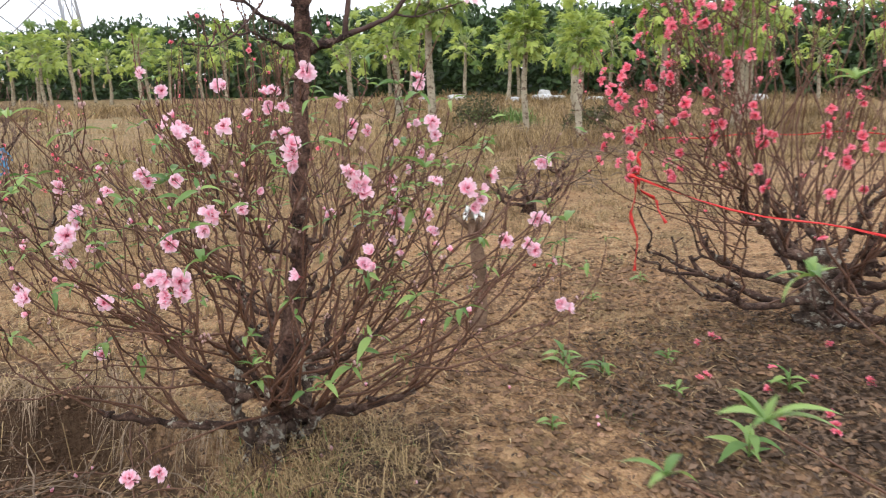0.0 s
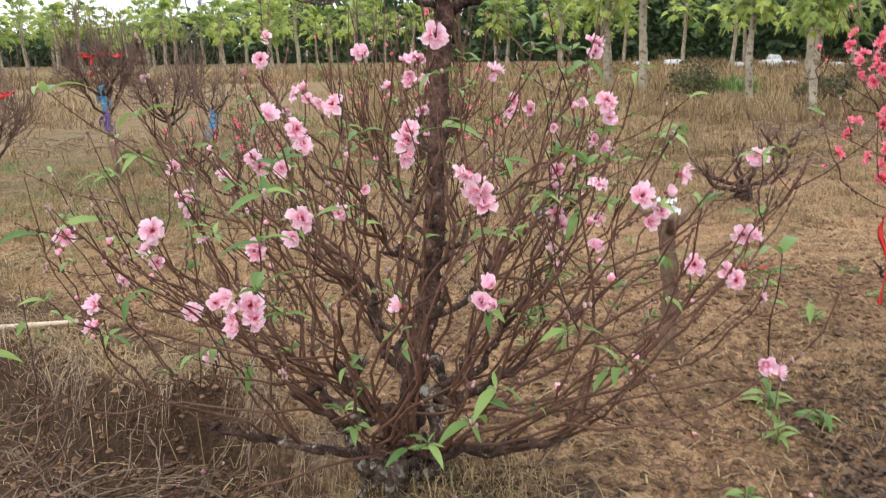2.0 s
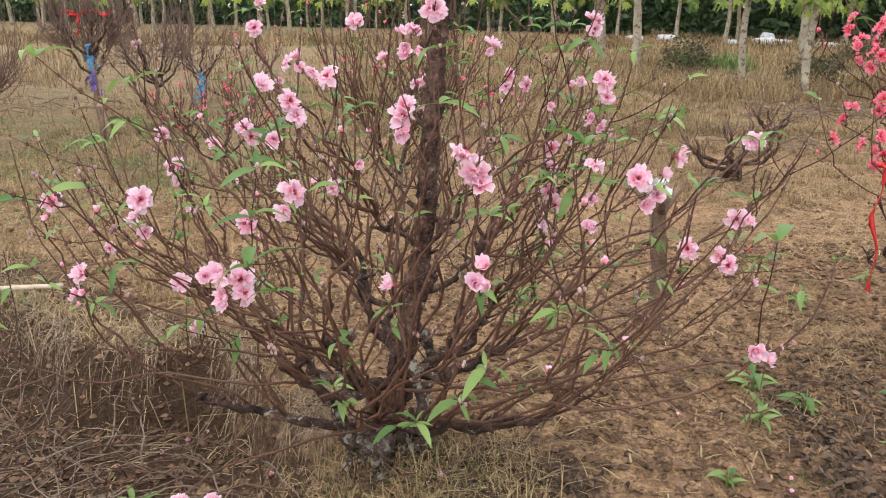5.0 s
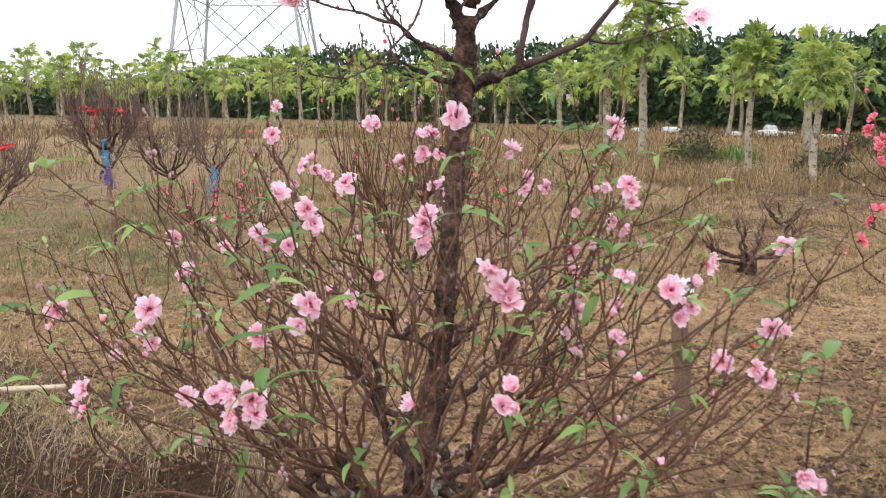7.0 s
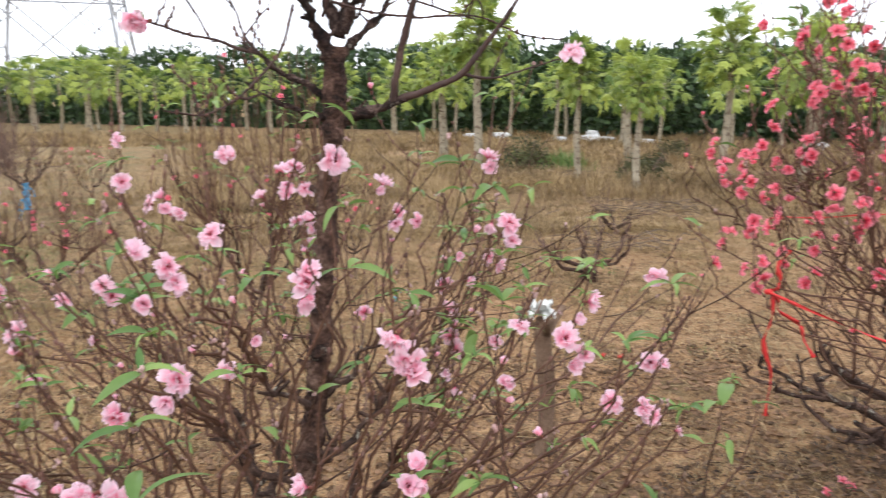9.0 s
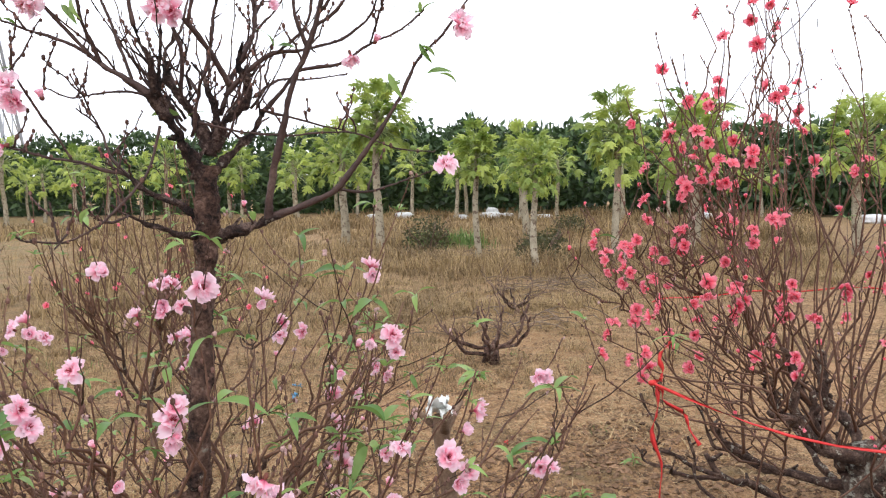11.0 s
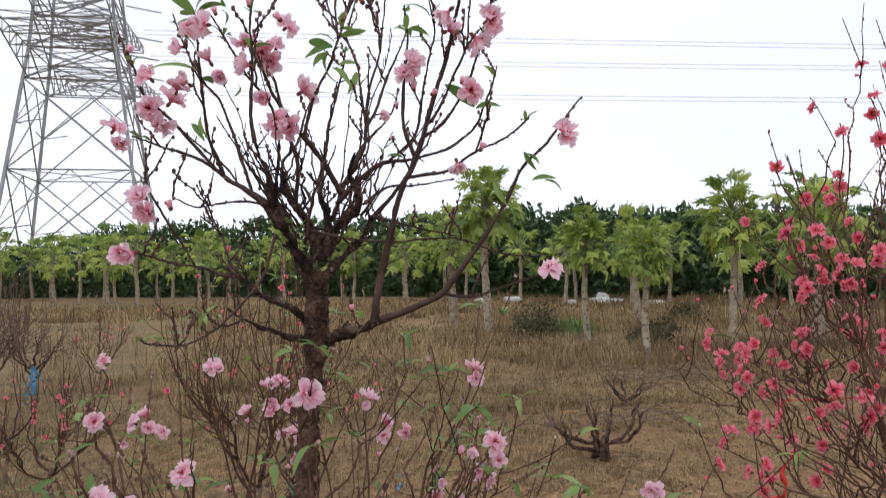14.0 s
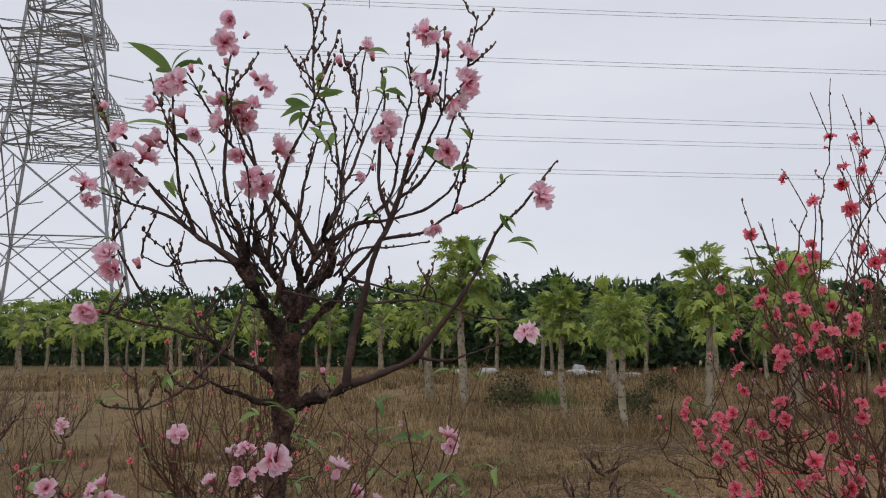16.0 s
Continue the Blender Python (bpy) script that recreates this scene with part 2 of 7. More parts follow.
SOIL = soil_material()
BARK = rough_surface("old_peach_bark", [(0.40, (0.014, 0.009, 0.008)), (0.52, (0.115, 0.063, 0.046)), (0.66, (0.28, 0.18, 0.135))], 16, 90, 0.9, 1.0, 0.02, ((0.27, 0.25, 0.20), 26, 0.64))
OLDBARK = rough_surface("grey_lichen_bark", [(0.38, (0.022, 0.015, 0.012)), (0.52, (0.13, 0.088, 0.066)), (0.66, (0.30, 0.23, 0.18))], 16, 80, 0.9, 1.0, 0.02, ((0.40, 0.38, 0.31), 22, 0.53))
# darker than LIMB and TWIG: backlit shade of the crown put into the colour
CROWNBARK = rough_surface("backlit_crown_bark", [(0.40, (0.008, 0.006, 0.006)), (0.52, (0.055, 0.032, 0.026)), (0.66, (0.24, 0.165, 0.135))], 26, 130, 0.85, 1.0, 0.015, ((0.24, 0.21, 0.18), 34, 0.64))
DARKTWIG = rough_surface("backlit_crown_twig", [(0.3, (0.022, 0.013, 0.011)), (0.55, (0.062, 0.036, 0.030)), (0.8, (0.17, 0.115, 0.095))], 14, 120, 0.6, 0.5, 0.003, vary=0.35)
PALEBUD = rough_surface("pinkish_white_bud", [(0.3, (0.30, 0.16, 0.15)), (0.7, (0.62, 0.45, 0.42))], 30, 200, 0.7, vary=0.25)
LIMB = rough_surface("peach_limb_bark", [(0.38, (0.014, 0.008, 0.006)), (0.54, (0.085, 0.050, 0.037)), (0.7, (0.27, 0.185, 0.135))], 20, 110, 0.85, 0.9, 0.008, ((0.32, 0.30, 0.24), 30, 0.6))
TWIG = rough_surface("red_brown_twig", [(0.3, (0.042, 0.020, 0.012)), (0.55, (0.115, 0.058, 0.036)), (0.8, (0.26, 0.16, 0.105))], 12, 120, 0.6, 0.5, 0.003, vary=0.5)
GREYTWIG = rough_surface("grey_brown_twig", [(0.3, (0.085, 0.052, 0.04)), (0.6, (0.17, 0.11, 0.085)), (0.85, (0.28, 0.20, 0.155))], 12, 100, 0.8, 0.4, 0.004, vary=0.3)
DEADTWIG = rough_surface("dead_grey_twig", [(0.3, (0.10, 0.07, 0.05)), (0.6, (0.23, 0.17, 0.12)), (0.85, (0.44, 0.35, 0.265))], 10, 90, 0.9, 0.4, 0.004, vary=0.35)
PINK = petal("pale_pink_petal", (0.68, 0.055, 0.165), (0.98, 0.47, 0.60), (0.99, 0.76, 0.85))
CORAL = petal("coral_petal", (0.52, 0.012, 0.045), (0.92, 0.125, 0.20), (0.96, 0.34, 0.42))
STAMEN = rough_surface("dark_stamen", [(0.3, (0.25, 0.02, 0.04)), (0.7, (0.5, 0.09, 0.1))], 80, 300, 0.7)
CALYX = rough_surface("red_brown_calyx", [(0.3, (0.10, 0.03, 0.025)), (0.7, (0.24, 0.09, 0.06))], 80, 300, 0.7)
BUD = rough_surface("pale_bud_scale", [(0.3, (0.08, 0.04, 0.03)), (0.55, (0.17, 0.09, 0.07)), (0.8, (0.5, 0.34, 0.28))], 25, 200, 0.8, vary=0.4)
LEAF = foliage("fresh_peach_leaf", (0.065, 0.155, 0.035), (0.30, 0.43, 0.125), 0.4, 0.4, island=False)
WEED = foliage("weed_leaf", (0.07, 0.14, 0.035), (0.22, 0.32, 0.09), 0.5, 0.3)
PAPAYA = foliage("papaya_leaf", (0.07, 0.145, 0.028), (0.50, 0.58, 0.14), 0.45, 0.45, island=False, noise_scale=3)
HEDGE = foliage("dark_hedge_leaf", (0.016, 0.036, 0.015), (0.09, 0.15, 0.055), 0.45, 0.15)
OLDSTRAW = foliage("bleached_old_straw", (0.11, 0.07, 0.042), (0.50, 0.38, 0.26), 0.85, 0.2)
STRAW = foliage("dry_straw", (0.12, 0.073, 0.034), (0.58, 0.43, 0.23), 0.8, 0.25)
FIELDGRASS = foliage("withered_field_grass", (0.10, 0.064, 0.032), (0.50, 0.36, 0.18), 0.85, 0.2, noise_scale=0.7, patch=((0.05, 0.028, 0.016), 0.55, 0.5))
LITTER = foliage("dead_leaf_litter", (0.018, 0.012, 0.009), (0.20, 0.13, 0.084), 0.85, 0.1)
PTRUNK = rough_surface("papaya_trunk_bark", [(0.3, (0.20, 0.17, 0.12)), (0.55, (0.38, 0.33, 0.24)), (0.8, (0.52, 0.47, 0.37))], 6, 45, 0.9, 0.8, 0.02, ((0.14, 0.10, 0.07), 13, 0.54))
FRUIT = rough_surface("green_papaya_skin", [(0.3, (0.05, 0.09, 0.025)), (0.7, (0.14, 0.2, 0.06))], 8, 60, 0.4)
STEEL = rough_surface("galvanised_steel", [(0.3, (0.23, 0.245, 0.265)), (0.7, (0.36, 0.378, 0.40))], 0.5, 4, 0.55, 0.1, 0.01)
WIRE = rough_surface("aluminium_cable", [(0.3, (0.2, 0.21, 0.22)), (0.7, (0.3, 0.31, 0.32))], 0.5, 4, 0.5, 0.1, 0.01)
GLASSY = rough_surface("insulator_porcelain", [(0.3, (0.3, 0.33, 0.33)), (0.7, (0.42, 0.45, 0.45))], 1, 8, 0.3, 0.1, 0.01)
RIBBON = rough_surface("red_plastic_ribbon", [(0.3, (0.46, 0.022, 0.022)), (0.7, (0.66, 0.05, 0.045))], 30, 160, 0.45, 0.3, 0.003)
BLUEWRAP = rough_surface("blue_plastic_strip", [(0.3, (0.05, 0.20, 0.38)), (0.7, (0.13, 0.36, 0.55))], 20, 90, 0.45, 0.5, 0.006)
VIOLETWRAP = rough_surface("violet_plastic_strip", [(0.3, (0.09, 0.06, 0.22)), (0.7, (0.2, 0.15, 0.38))], 20, 90, 0.45, 0.5, 0.006)
SACK = rough_surface("white_woven_sack", [(0.35, (0.30, 0.29, 0.27)), (0.6, (0.66, 0.67, 0.68))], 2.5, 30, 0.6, 0.5, 0.02)
PAPER = rough_surface("white_crumpled_film", [(0.3, (0.60, 0.62, 0.58)), (0.7, (0.84, 0.85, 0.83))], 25, 120, 0.5, 0.6, 0.006)
POSTWOOD = rough_surface("weathered_trunk_wood", [(0.35, (0.09, 0.058, 0.038)), (0.55, (0.22, 0.145, 0.098)), (0.75, (0.36, 0.26, 0.185))], 12, 80, 0.9, 0.9, 0.01)
POLE = rough_surface("dry_bamboo_pole", [(0.3, (0.36, 0.28, 0.19)), (0.7, (0.58, 0.48, 0.35))], 8, 60, 0.7, 0.3, 0.004)


# ---- builders ----
class Geo:
    """Vertices, faces and UVs gathered for one mesh."""

    def __init__(self):
        self.v, self.f, self.uv, self.mi = [], [], [], []

    def add(self, verts, faces, uvs=None, slot=0):
        k = len(self.v)
        self.v += [tuple(p) for p in verts]
        self.f += [tuple(i + k for i in f) for f in faces]
        self.uv += list(uvs) if uvs else [(0.5, 0.5)] * len(verts)
        self.mi += [slot] * len(faces)

    def mesh(self, name, *mats, smooth=True):
        me = bpy.data.meshes.new(name)
        me.from_pydata(self.v, [], self.f)
        for m in mats:
            me.materials.append(m)
        layer = me.uv_layers.new(name="UVMap")
        idx = np.empty(len(me.loops), dtype=np.int32)
        me.loops.foreach_get("vertex_index", idx)
        layer.data.foreach_set("uv", np.array(self.uv, dtype=np.float32)[idx].ravel())
        me.polygons.foreach_set("material_index", np.array(self.mi, dtype=np.int32))
        me.polygons.foreach_set("use_smooth", np.full(len(me.polygons), smooth))
        me.update()
        return me


def tube(geo, pts, radii, sides=6, slot=0, knobbly=0.0):
    """A tapered stem along pts, closed at its end."""
    pts = [Vector(p) for p in pts]
    verts, faces = [], []
    side = None
    for i, p in enumerate(pts):
        d = (pts[min(i + 1, len(pts) - 1)] - pts[max(i - 1, 0)])
        d = d.normalized() if d.length > 1e-9 else Vector((0, 0, 1))
        if side is None:
            side = d.orthogonal().normalized()
        side = (side - d * side.dot(d))
        side = side.normalized() if side.length > 1e-6 else d.orthogonal().normalized()
        up = d.cross(side)
        for k in range(sides):
            a = 2 * math.pi * k / sides
            r = radii[i]
            if knobbly:
                q = p + side * math.cos(a) * r + up * math.sin(a) * r
                r *= 1 + knobbly * noise.noise(q * 22) + knobbly * 0.8 * noise.noise(q * 60) + (knobbly * 0.6 * noise.noise(q * 150) if sides > 8 else 0)
            verts.append(p + side * (math.cos(a) * r) + up * (math.sin(a) * r))
    for i in range(len(pts) - 1):
        for k in range(sides):
            a, b = i * sides + k, i * sides + (k + 1) % sides
            faces.append((a, b, b + sides, a + sides))
    verts += [pts[0], pts[-1]]
    n, last = len(verts), (len(pts) - 1) * sides
    for k in range(sides):
        faces.append((n - 2, (k + 1) % sides, k))
        faces.append((n - 1, last + k, last + (k + 1) % sides))
    geo.add(verts, faces, slot=slot)


def taper(r0, r1, n, power=1.0):
    return [r0 + (r1 - r0) * (i / (n - 1)) ** power for i in range(n)]


def bezier(p0, p1, p2, p3, n, rng=None, wob=0.0):
    out = []
    ph = [rng.uniform(0, 6.28) for _ in range(6)] if rng else [0] * 6
    for i in range(n):
        t = i / (n - 1)
        u = 1 - t
        q = Vector(p0) * u**3 + Vector(p1) * (3 * u * u * t) + Vector(p2) * (3 * u * t * t) + Vector(p3) * t**3
        w = wob * math.sin(math.pi * t)
        out.append(q + Vector((math.sin(7 * t + ph[0]) + 0.6 * math.sin(17 * t + ph[1]), math.sin(8 * t + ph[2]) + 0.6 * math.sin(15 * t + ph[3]), 0.6 * math.sin(9 * t + ph[4]))) * w)
    return out


def spline(pts, n):
    """A smooth line through a few points."""
    pts = [Vector(p) for p in pts]
    q = [pts[0] * 2 - pts[1]] + pts + [pts[-1] * 2 - pts[-2]]
    out = []
    for s in range(len(pts) - 1):
        a, b, c, d = q[s:s + 4]
        for i in range(n):
            t = i / n
            out.append(0.5 * (2 * b + (c - a) * t + (2 * a - 5 * b + 4 * c - d) * t * t + (3 * b - a - 3 * c + d) * t**3))
    return out + [pts[-1]]


def thing(name, place, label, category, group="", kind=""):
    e = new(name)
    e.empty_display_size = 0.2
    e.location = place
    return tagged(e, label, category, group, kind)


def part(name, geo, mats, parent, label="", smooth=True, kind=""):
    """One mesh of a thing; its geometry is given in the world."""
    mats = mats if isinstance(mats, tuple) else (mats,)
    ob = new(name, geo.mesh(name, *mats, smooth=smooth))
    ob.parent = parent
    ob.location = -parent.location
    return tagged(ob, label, kind=kind)


def piece(name, me, parent, m):
    """An object of its own on shared mesh data, at the world pose m."""
    ob = new(name, me)
    ob.parent = parent
    ob.matrix_basis = m if parent.parent else Matrix.Translation(-parent.location) @ m
    return ob


def turned(place, ahead, rng, scale=1.0):
    """A pose whose z axis points ahead, with a random spin."""
    q = Vector(ahead).to_track_quat("Z", "Y").to_matrix().to_4x4()
    return Matrix.Translation(place) @ q @ Matrix.Rotation(rng.uniform(0, 6.28), 4, "Z") @ Matrix.Scale(scale, 4)


def smoothstep(a, b, x):
    t = min(1.0, max(0.0, (x - a) / (b - a)))
    return t * t * (3 - 2 * t)


def lip_y(x):
    """The far edge of the ditch, in plan."""
    return 0.9 - (x + 1.07) * 0.75 + 0.36 * math.exp(-(((x + 0.78) / 0.3) ** 2))


def ground_z(x, y, detail=True):
    """The height of the ground: a low mound at the pink tree, a shallow ditch beside it, level field beyond."""
    z = -0.11 + 0.11 * smoothstep(4, 10, y)
    z += 0.06 * math.exp(-((x + 0.05) ** 2 + (y - 0.1) ** 2) / 0.16)
    s = (y - lip_y(x)) * 0.8
    if -1.8 < s < 0.4:
        lip = 0.05 * noise.noise(Vector((x * 3, y * 3, 5)))
        z -= 0.33 * (1 - smoothstep(-0.02, 0.10, s + lip)) * smoothstep(-1.5, -0.75, s) * (1 - smoothstep(-0.8, 0.05, x))
    if detail:
        near = 1 - smoothstep(10, 30, max(abs(x), abs(y)))
        z += (0.035 * noise.noise(Vector((x * 0.9, y * 0.9, 0))) + 0.011 * noise.noise(Vector((x * 24, y * 24, 9))) + 0.022 * noise.noise(Vector((x * 4.5, y * 4.5, 3))) + 0.018 * noise.noise(Vector((x * 11, y * 11, 7)))) * (0.3 + 0.7 * near)
    return z


# ---- ground: one sheet to the horizon ----
def steps(edges):
    out = []
    for a, b, s in edges:
        out += list(np.arange(a, b, s))
    return out


def ground():
    xs = steps([(-1500, -200, 260), (-200, -40, 20), (-40, -10, 2), (-10, -3, 0.16), (-3, 4, 0.025), (4, 10, 0.12), (10, 40, 2), (40, 200, 20), (200, 1501, 260)])
    ys = steps([(-400, -40, 120), (-40, -4, 3), (-4, -1.2, 0.14), (-1.2, 4, 0.025), (4, 7, 0.06), (7, 12, 0.14), (12, 40, 1.4), (40, 200, 20), (200, 2401, 200)])
    g = Geo()
    nx = len(xs)
    g.add([(x, y, ground_z(x, y)) for y in ys for x in xs], [(j * nx + i, j * nx + i + 1, (j + 1) * nx + i + 1, (j + 1) * nx + i) for j in range(len(ys) - 1) for i in range(nx - 1)])
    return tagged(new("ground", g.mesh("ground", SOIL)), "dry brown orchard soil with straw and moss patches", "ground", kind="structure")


ground()


# ---- flowers, buds and leaves, built once and shared ----
def petal_sheet(geo, yaw, lean, length, width, ruffle, rng, lift=0.0, slot=0):
    """One cupped petal that leaves the centre at an angle; lean 0 is upright, 90 flat."""
    rows, cols = 4, 6
    verts, uvs, faces = [], [], []
    for i in range(rows + 1):
        t = i / rows
        w = width * (math.sin(math.pi * min(1, 0.12 + 0.64 * t)) ** 0.8) * (0.25 + 0.75 * min(1, t * 1.6))
        for j in range(cols + 1):
            s = j / cols * 2 - 1
            a = radians(lean) * (0.75 + 0.45 * t)
            r, z = length * t * math.sin(a) + 0.0012, length * t * math.cos(a) + lift
            cup = 0.28 * width * s * s
            notch = (0.13 * abs(s) ** 1.5 + 0.07 * (1 - abs(s)) ** 2 + rng.uniform(-0.05, 0.08)) * length if i == rows else 0
            wav = ruffle * t * math.sin(5.1 * s + rng.uniform(0, 6)) * length
            x, y = r - cup * math.cos(a) * 0.6 - notch * math.sin(a), s * w / 2
            verts.append((x * math.cos(yaw) - y * math.sin(yaw), x * math.sin(yaw) + y * math.cos(yaw), z + cup * math.sin(a) + wav))
            uvs.append((j / cols, t))
    for i in range(rows):
        for j in range(cols):
            k = i * (cols + 1) + j
            faces.append((k, k + 1, k + cols + 2, k + cols + 1))
    geo.add(verts, faces, uvs, slot)


def ball(geo, c, rx, rz, sides=6, rings=4, slot=0, uvy=0.5):
    verts, faces = [], []
    for i in range(rings + 1):
        a = math.pi * i / rings
        for k in range(sides):
            b = 2 * math.pi * k / sides
            verts.append((c[0] + rx * math.sin(a) * math.cos(b), c[1] + rx * math.sin(a) * math.sin(b), c[2] - rz * math.cos(a)))
    for i in range(rings):
        for k in range(sides):
            a, b = i * sides + k, i * sides + (k + 1) % sides
            faces.append((a, b, b + sides, a + sides))
    geo.add(verts, faces, [(0.5, uvy)] * len(verts), slot)


def flower_mesh(name, mat, size, openness, seed, double=True):
    """A blossom that faces +z: outer and inner petals, stamens and calyx."""
    rng, g = random.Random(seed), Geo()
    spin = rng.uniform(0, 6)
    for k in range(5):
        petal_sheet(g, spin + k * 1.2566 + rng.uniform(-0.12, 0.12), openness + rng.uniform(-10, 8), size * rng.uniform(0.44, 0.55), size * rng.uniform(0.36, 0.46), 0.16, rng)
    if double:
        for k in range(6):
            petal_sheet(g, spin + 0.63 + k * 1.047 + rng.uniform(-0.25, 0.25), openness - 16 + rng.uniform(-20, 12), size * rng.uniform(0.34, 0.48), size * rng.uniform(0.26, 0.36), 0.24, rng, 0.001)
        for k in range(5):
            petal_sheet(g, spin + 0.3 + k * 1.257 + rng.uniform(-0.3, 0.3), max(8, openness - 42 + rng.uniform(-15, 12)), size * rng.uniform(0.22, 0.36), size * rng.uniform(0.15, 0.24), 0.28, rng, 0.0015)
    for k in range(14):
        a, t = rng.uniform(0, 6.28), rng.uniform(0.1, 0.55)
        tip = Vector((math.cos(a) * t, math.sin(a) * t, 1)).normalized() * size * rng.uniform(0.17, 0.27)
        tube(g, [(0, 0, 0), tip * 0.6, tip], [0.0005, 0.0004, 0.0008], 3, 1)
    ball(g, (0, 0, -0.004), 0.0038, 0.006, 6, 4, 2)
    return g.mesh(name, mat, STAMEN, CALYX)


def bud_mesh(name, mat, size, seed):
    rng, g = random.Random(seed), Geo()
    for k in range(4):
        petal_sheet(g, k * 1.57 + rng.uniform(-0.2, 0.2), 16, size, size * 0.95, 0.05, rng)
    ball(g, (0, 0, size * 0.45), size * 0.36, size * 0.5, 7, 5, 0, 0.45)
    ball(g, (0, 0, 0), size * 0.3, size * 0.34, 6, 4, 1)
    return g.mesh(name, mat, CALYX)


def leaf_mesh(name, length, width, bend, fold, seed):
    """A narrow pointed peach leaf along +x, folded at its midrib and arched."""
    rng, g = random.Random(seed), Geo()
    n, verts, faces = 9, [], []
    for i in range(n + 1):
        t = i / n
        w = width * 0.5 * (math.sin(math.pi * (t * 0.97 + 0.02)) ** 0.85) * (1.15 - 0.35 * t)
        a = bend * t
        x, z = length * t * math.cos(a * 0.6), -length * t * math.sin(a * 0.6)
        tw = 0.25 * math.sin(2.2 * t + seed)
        for s in (-1, -0.5, 0, 0.5, 1):
            verts.append((x, s * w * math.cos(fold), z + abs(s) * w * math.sin(fold) + s * w * tw + 0.03 * w * math.sin(9 * t + 3 * s)))
    for i in range(n):
        for k in range(4):
            a = i * 5 + k
            faces.append((a, a + 5, a + 6, a + 1))
    g.add(verts, faces)
    return g.mesh(name, LEAF)


PINKS = [flower_mesh("flower", PINK, s, o, 11 + i) for i, (s, o) in enumerate([(0.058, 70), (0.055, 78), (0.060, 56), (0.054, 44), (0.056, 84), (0.052, 34)])]
CORALS = [flower_mesh("flower", CORAL, s, o, 31 + i) for i, (s, o) in enumerate([(0.052, 72), (0.048, 82), (0.054, 60), (0.045, 48)])]
PINKBUDS = [bud_mesh("flower_bud", PINK, 0.019, 51), bud_mesh("flower_bud", PINK, 0.014, 52)]
CORALBUDS = [bud_mesh("flower_bud", CORAL, 0.017, 53), bud_mesh("flower_bud", CORAL, 0.012, 54)]
LEAVES = [leaf_mesh("leaf", L, W, b, f, i) for i, (L, W, b, f) in enumerate([(0.085, 0.022, 0.9, 0.35), (0.07, 0.018, 1.3, 0.5), (0.06, 0.017, 0.5, 0.3), (0.095, 0.026, 1.1, 0.25), (0.045, 0.013, 0.4, 0.6)])]


def leaf_tuft(tree, place, rng, count, scale=1.0, lean=(0, 0, 1), rise=0.0):
    """Young leaves that spread from one bud."""
    spin = rng.uniform(0, 6.28)
    for k in range(count):
        a = spin + k * 2.4 + rng.uniform(-0.3, 0.3)
        up = rng.uniform(-0.1, 0.9) + rise
        d = Vector((math.cos(a), math.sin(a), up)).normalized() * 0.85 + Vector(lean) * 0.25
        q = d.to_track_quat("X", "Z").to_matrix().to_4x4()
        m = Matrix.Translation(place) @ q @ Matrix.Rotation(rng.uniform(-0.5, 0.5), 4, "X") @ Matrix.Scale(scale * rng.uniform(0.65, 1.15), 4)
        piece("leaf", rng.choice(LEAVES), tree, m)


def blossoms(tree, place, count, meshes, buds, axis, rng):
    """A cluster of blossoms round a stem, turned outward."""
    place = Vector(place)
    out = Vector((place.x - axis[0], place.y - axis[1], 0.15))
    out = out.normalized() if out.length > 1e-3 else Vector((0, -1, 0))
    for k in range(count):
        d = (out * 0.7 + Vector((rng.gauss(0, 0.65), rng.gauss(0, 0.65) - 0.15, rng.gauss(0.15, 0.55)))).normalized()
        off = d * rng.uniform(0.008, 0.016)
        if count > 1:
            across = out.cross(Vector((0, 0, 1))).normalized()
            turn = k * 6.283 / count + rng.uniform(-0.5, 0.5) + count
            wide = 0.013 + 0.0045 * count
            off += across * math.cos(turn) * wide * 0.9 + Vector((0, 0, math.sin(turn) * wide * 1.1)) + out * rng.uniform(-0.015, 0.012)
            d = (d + across * math.cos(turn) * 0.5 + Vector((0, 0, math.sin(turn) * 0.5))).normalized()
        piece("flower", rng.choice(meshes), tree, turned(place + off, d, rng, rng.uniform(0.98, 1.2)))
    if rng.random() < 0.6:
        d = (out + Vector((rng.gauss(0, 0.7), rng.gauss(0, 0.7), rng.gauss(0, 0.5)))).normalized()
        piece("flower_bud", rng.choice(buds), tree, turned(place + d * 0.016 + Vector((0, 0, -0.028)), d, rng))


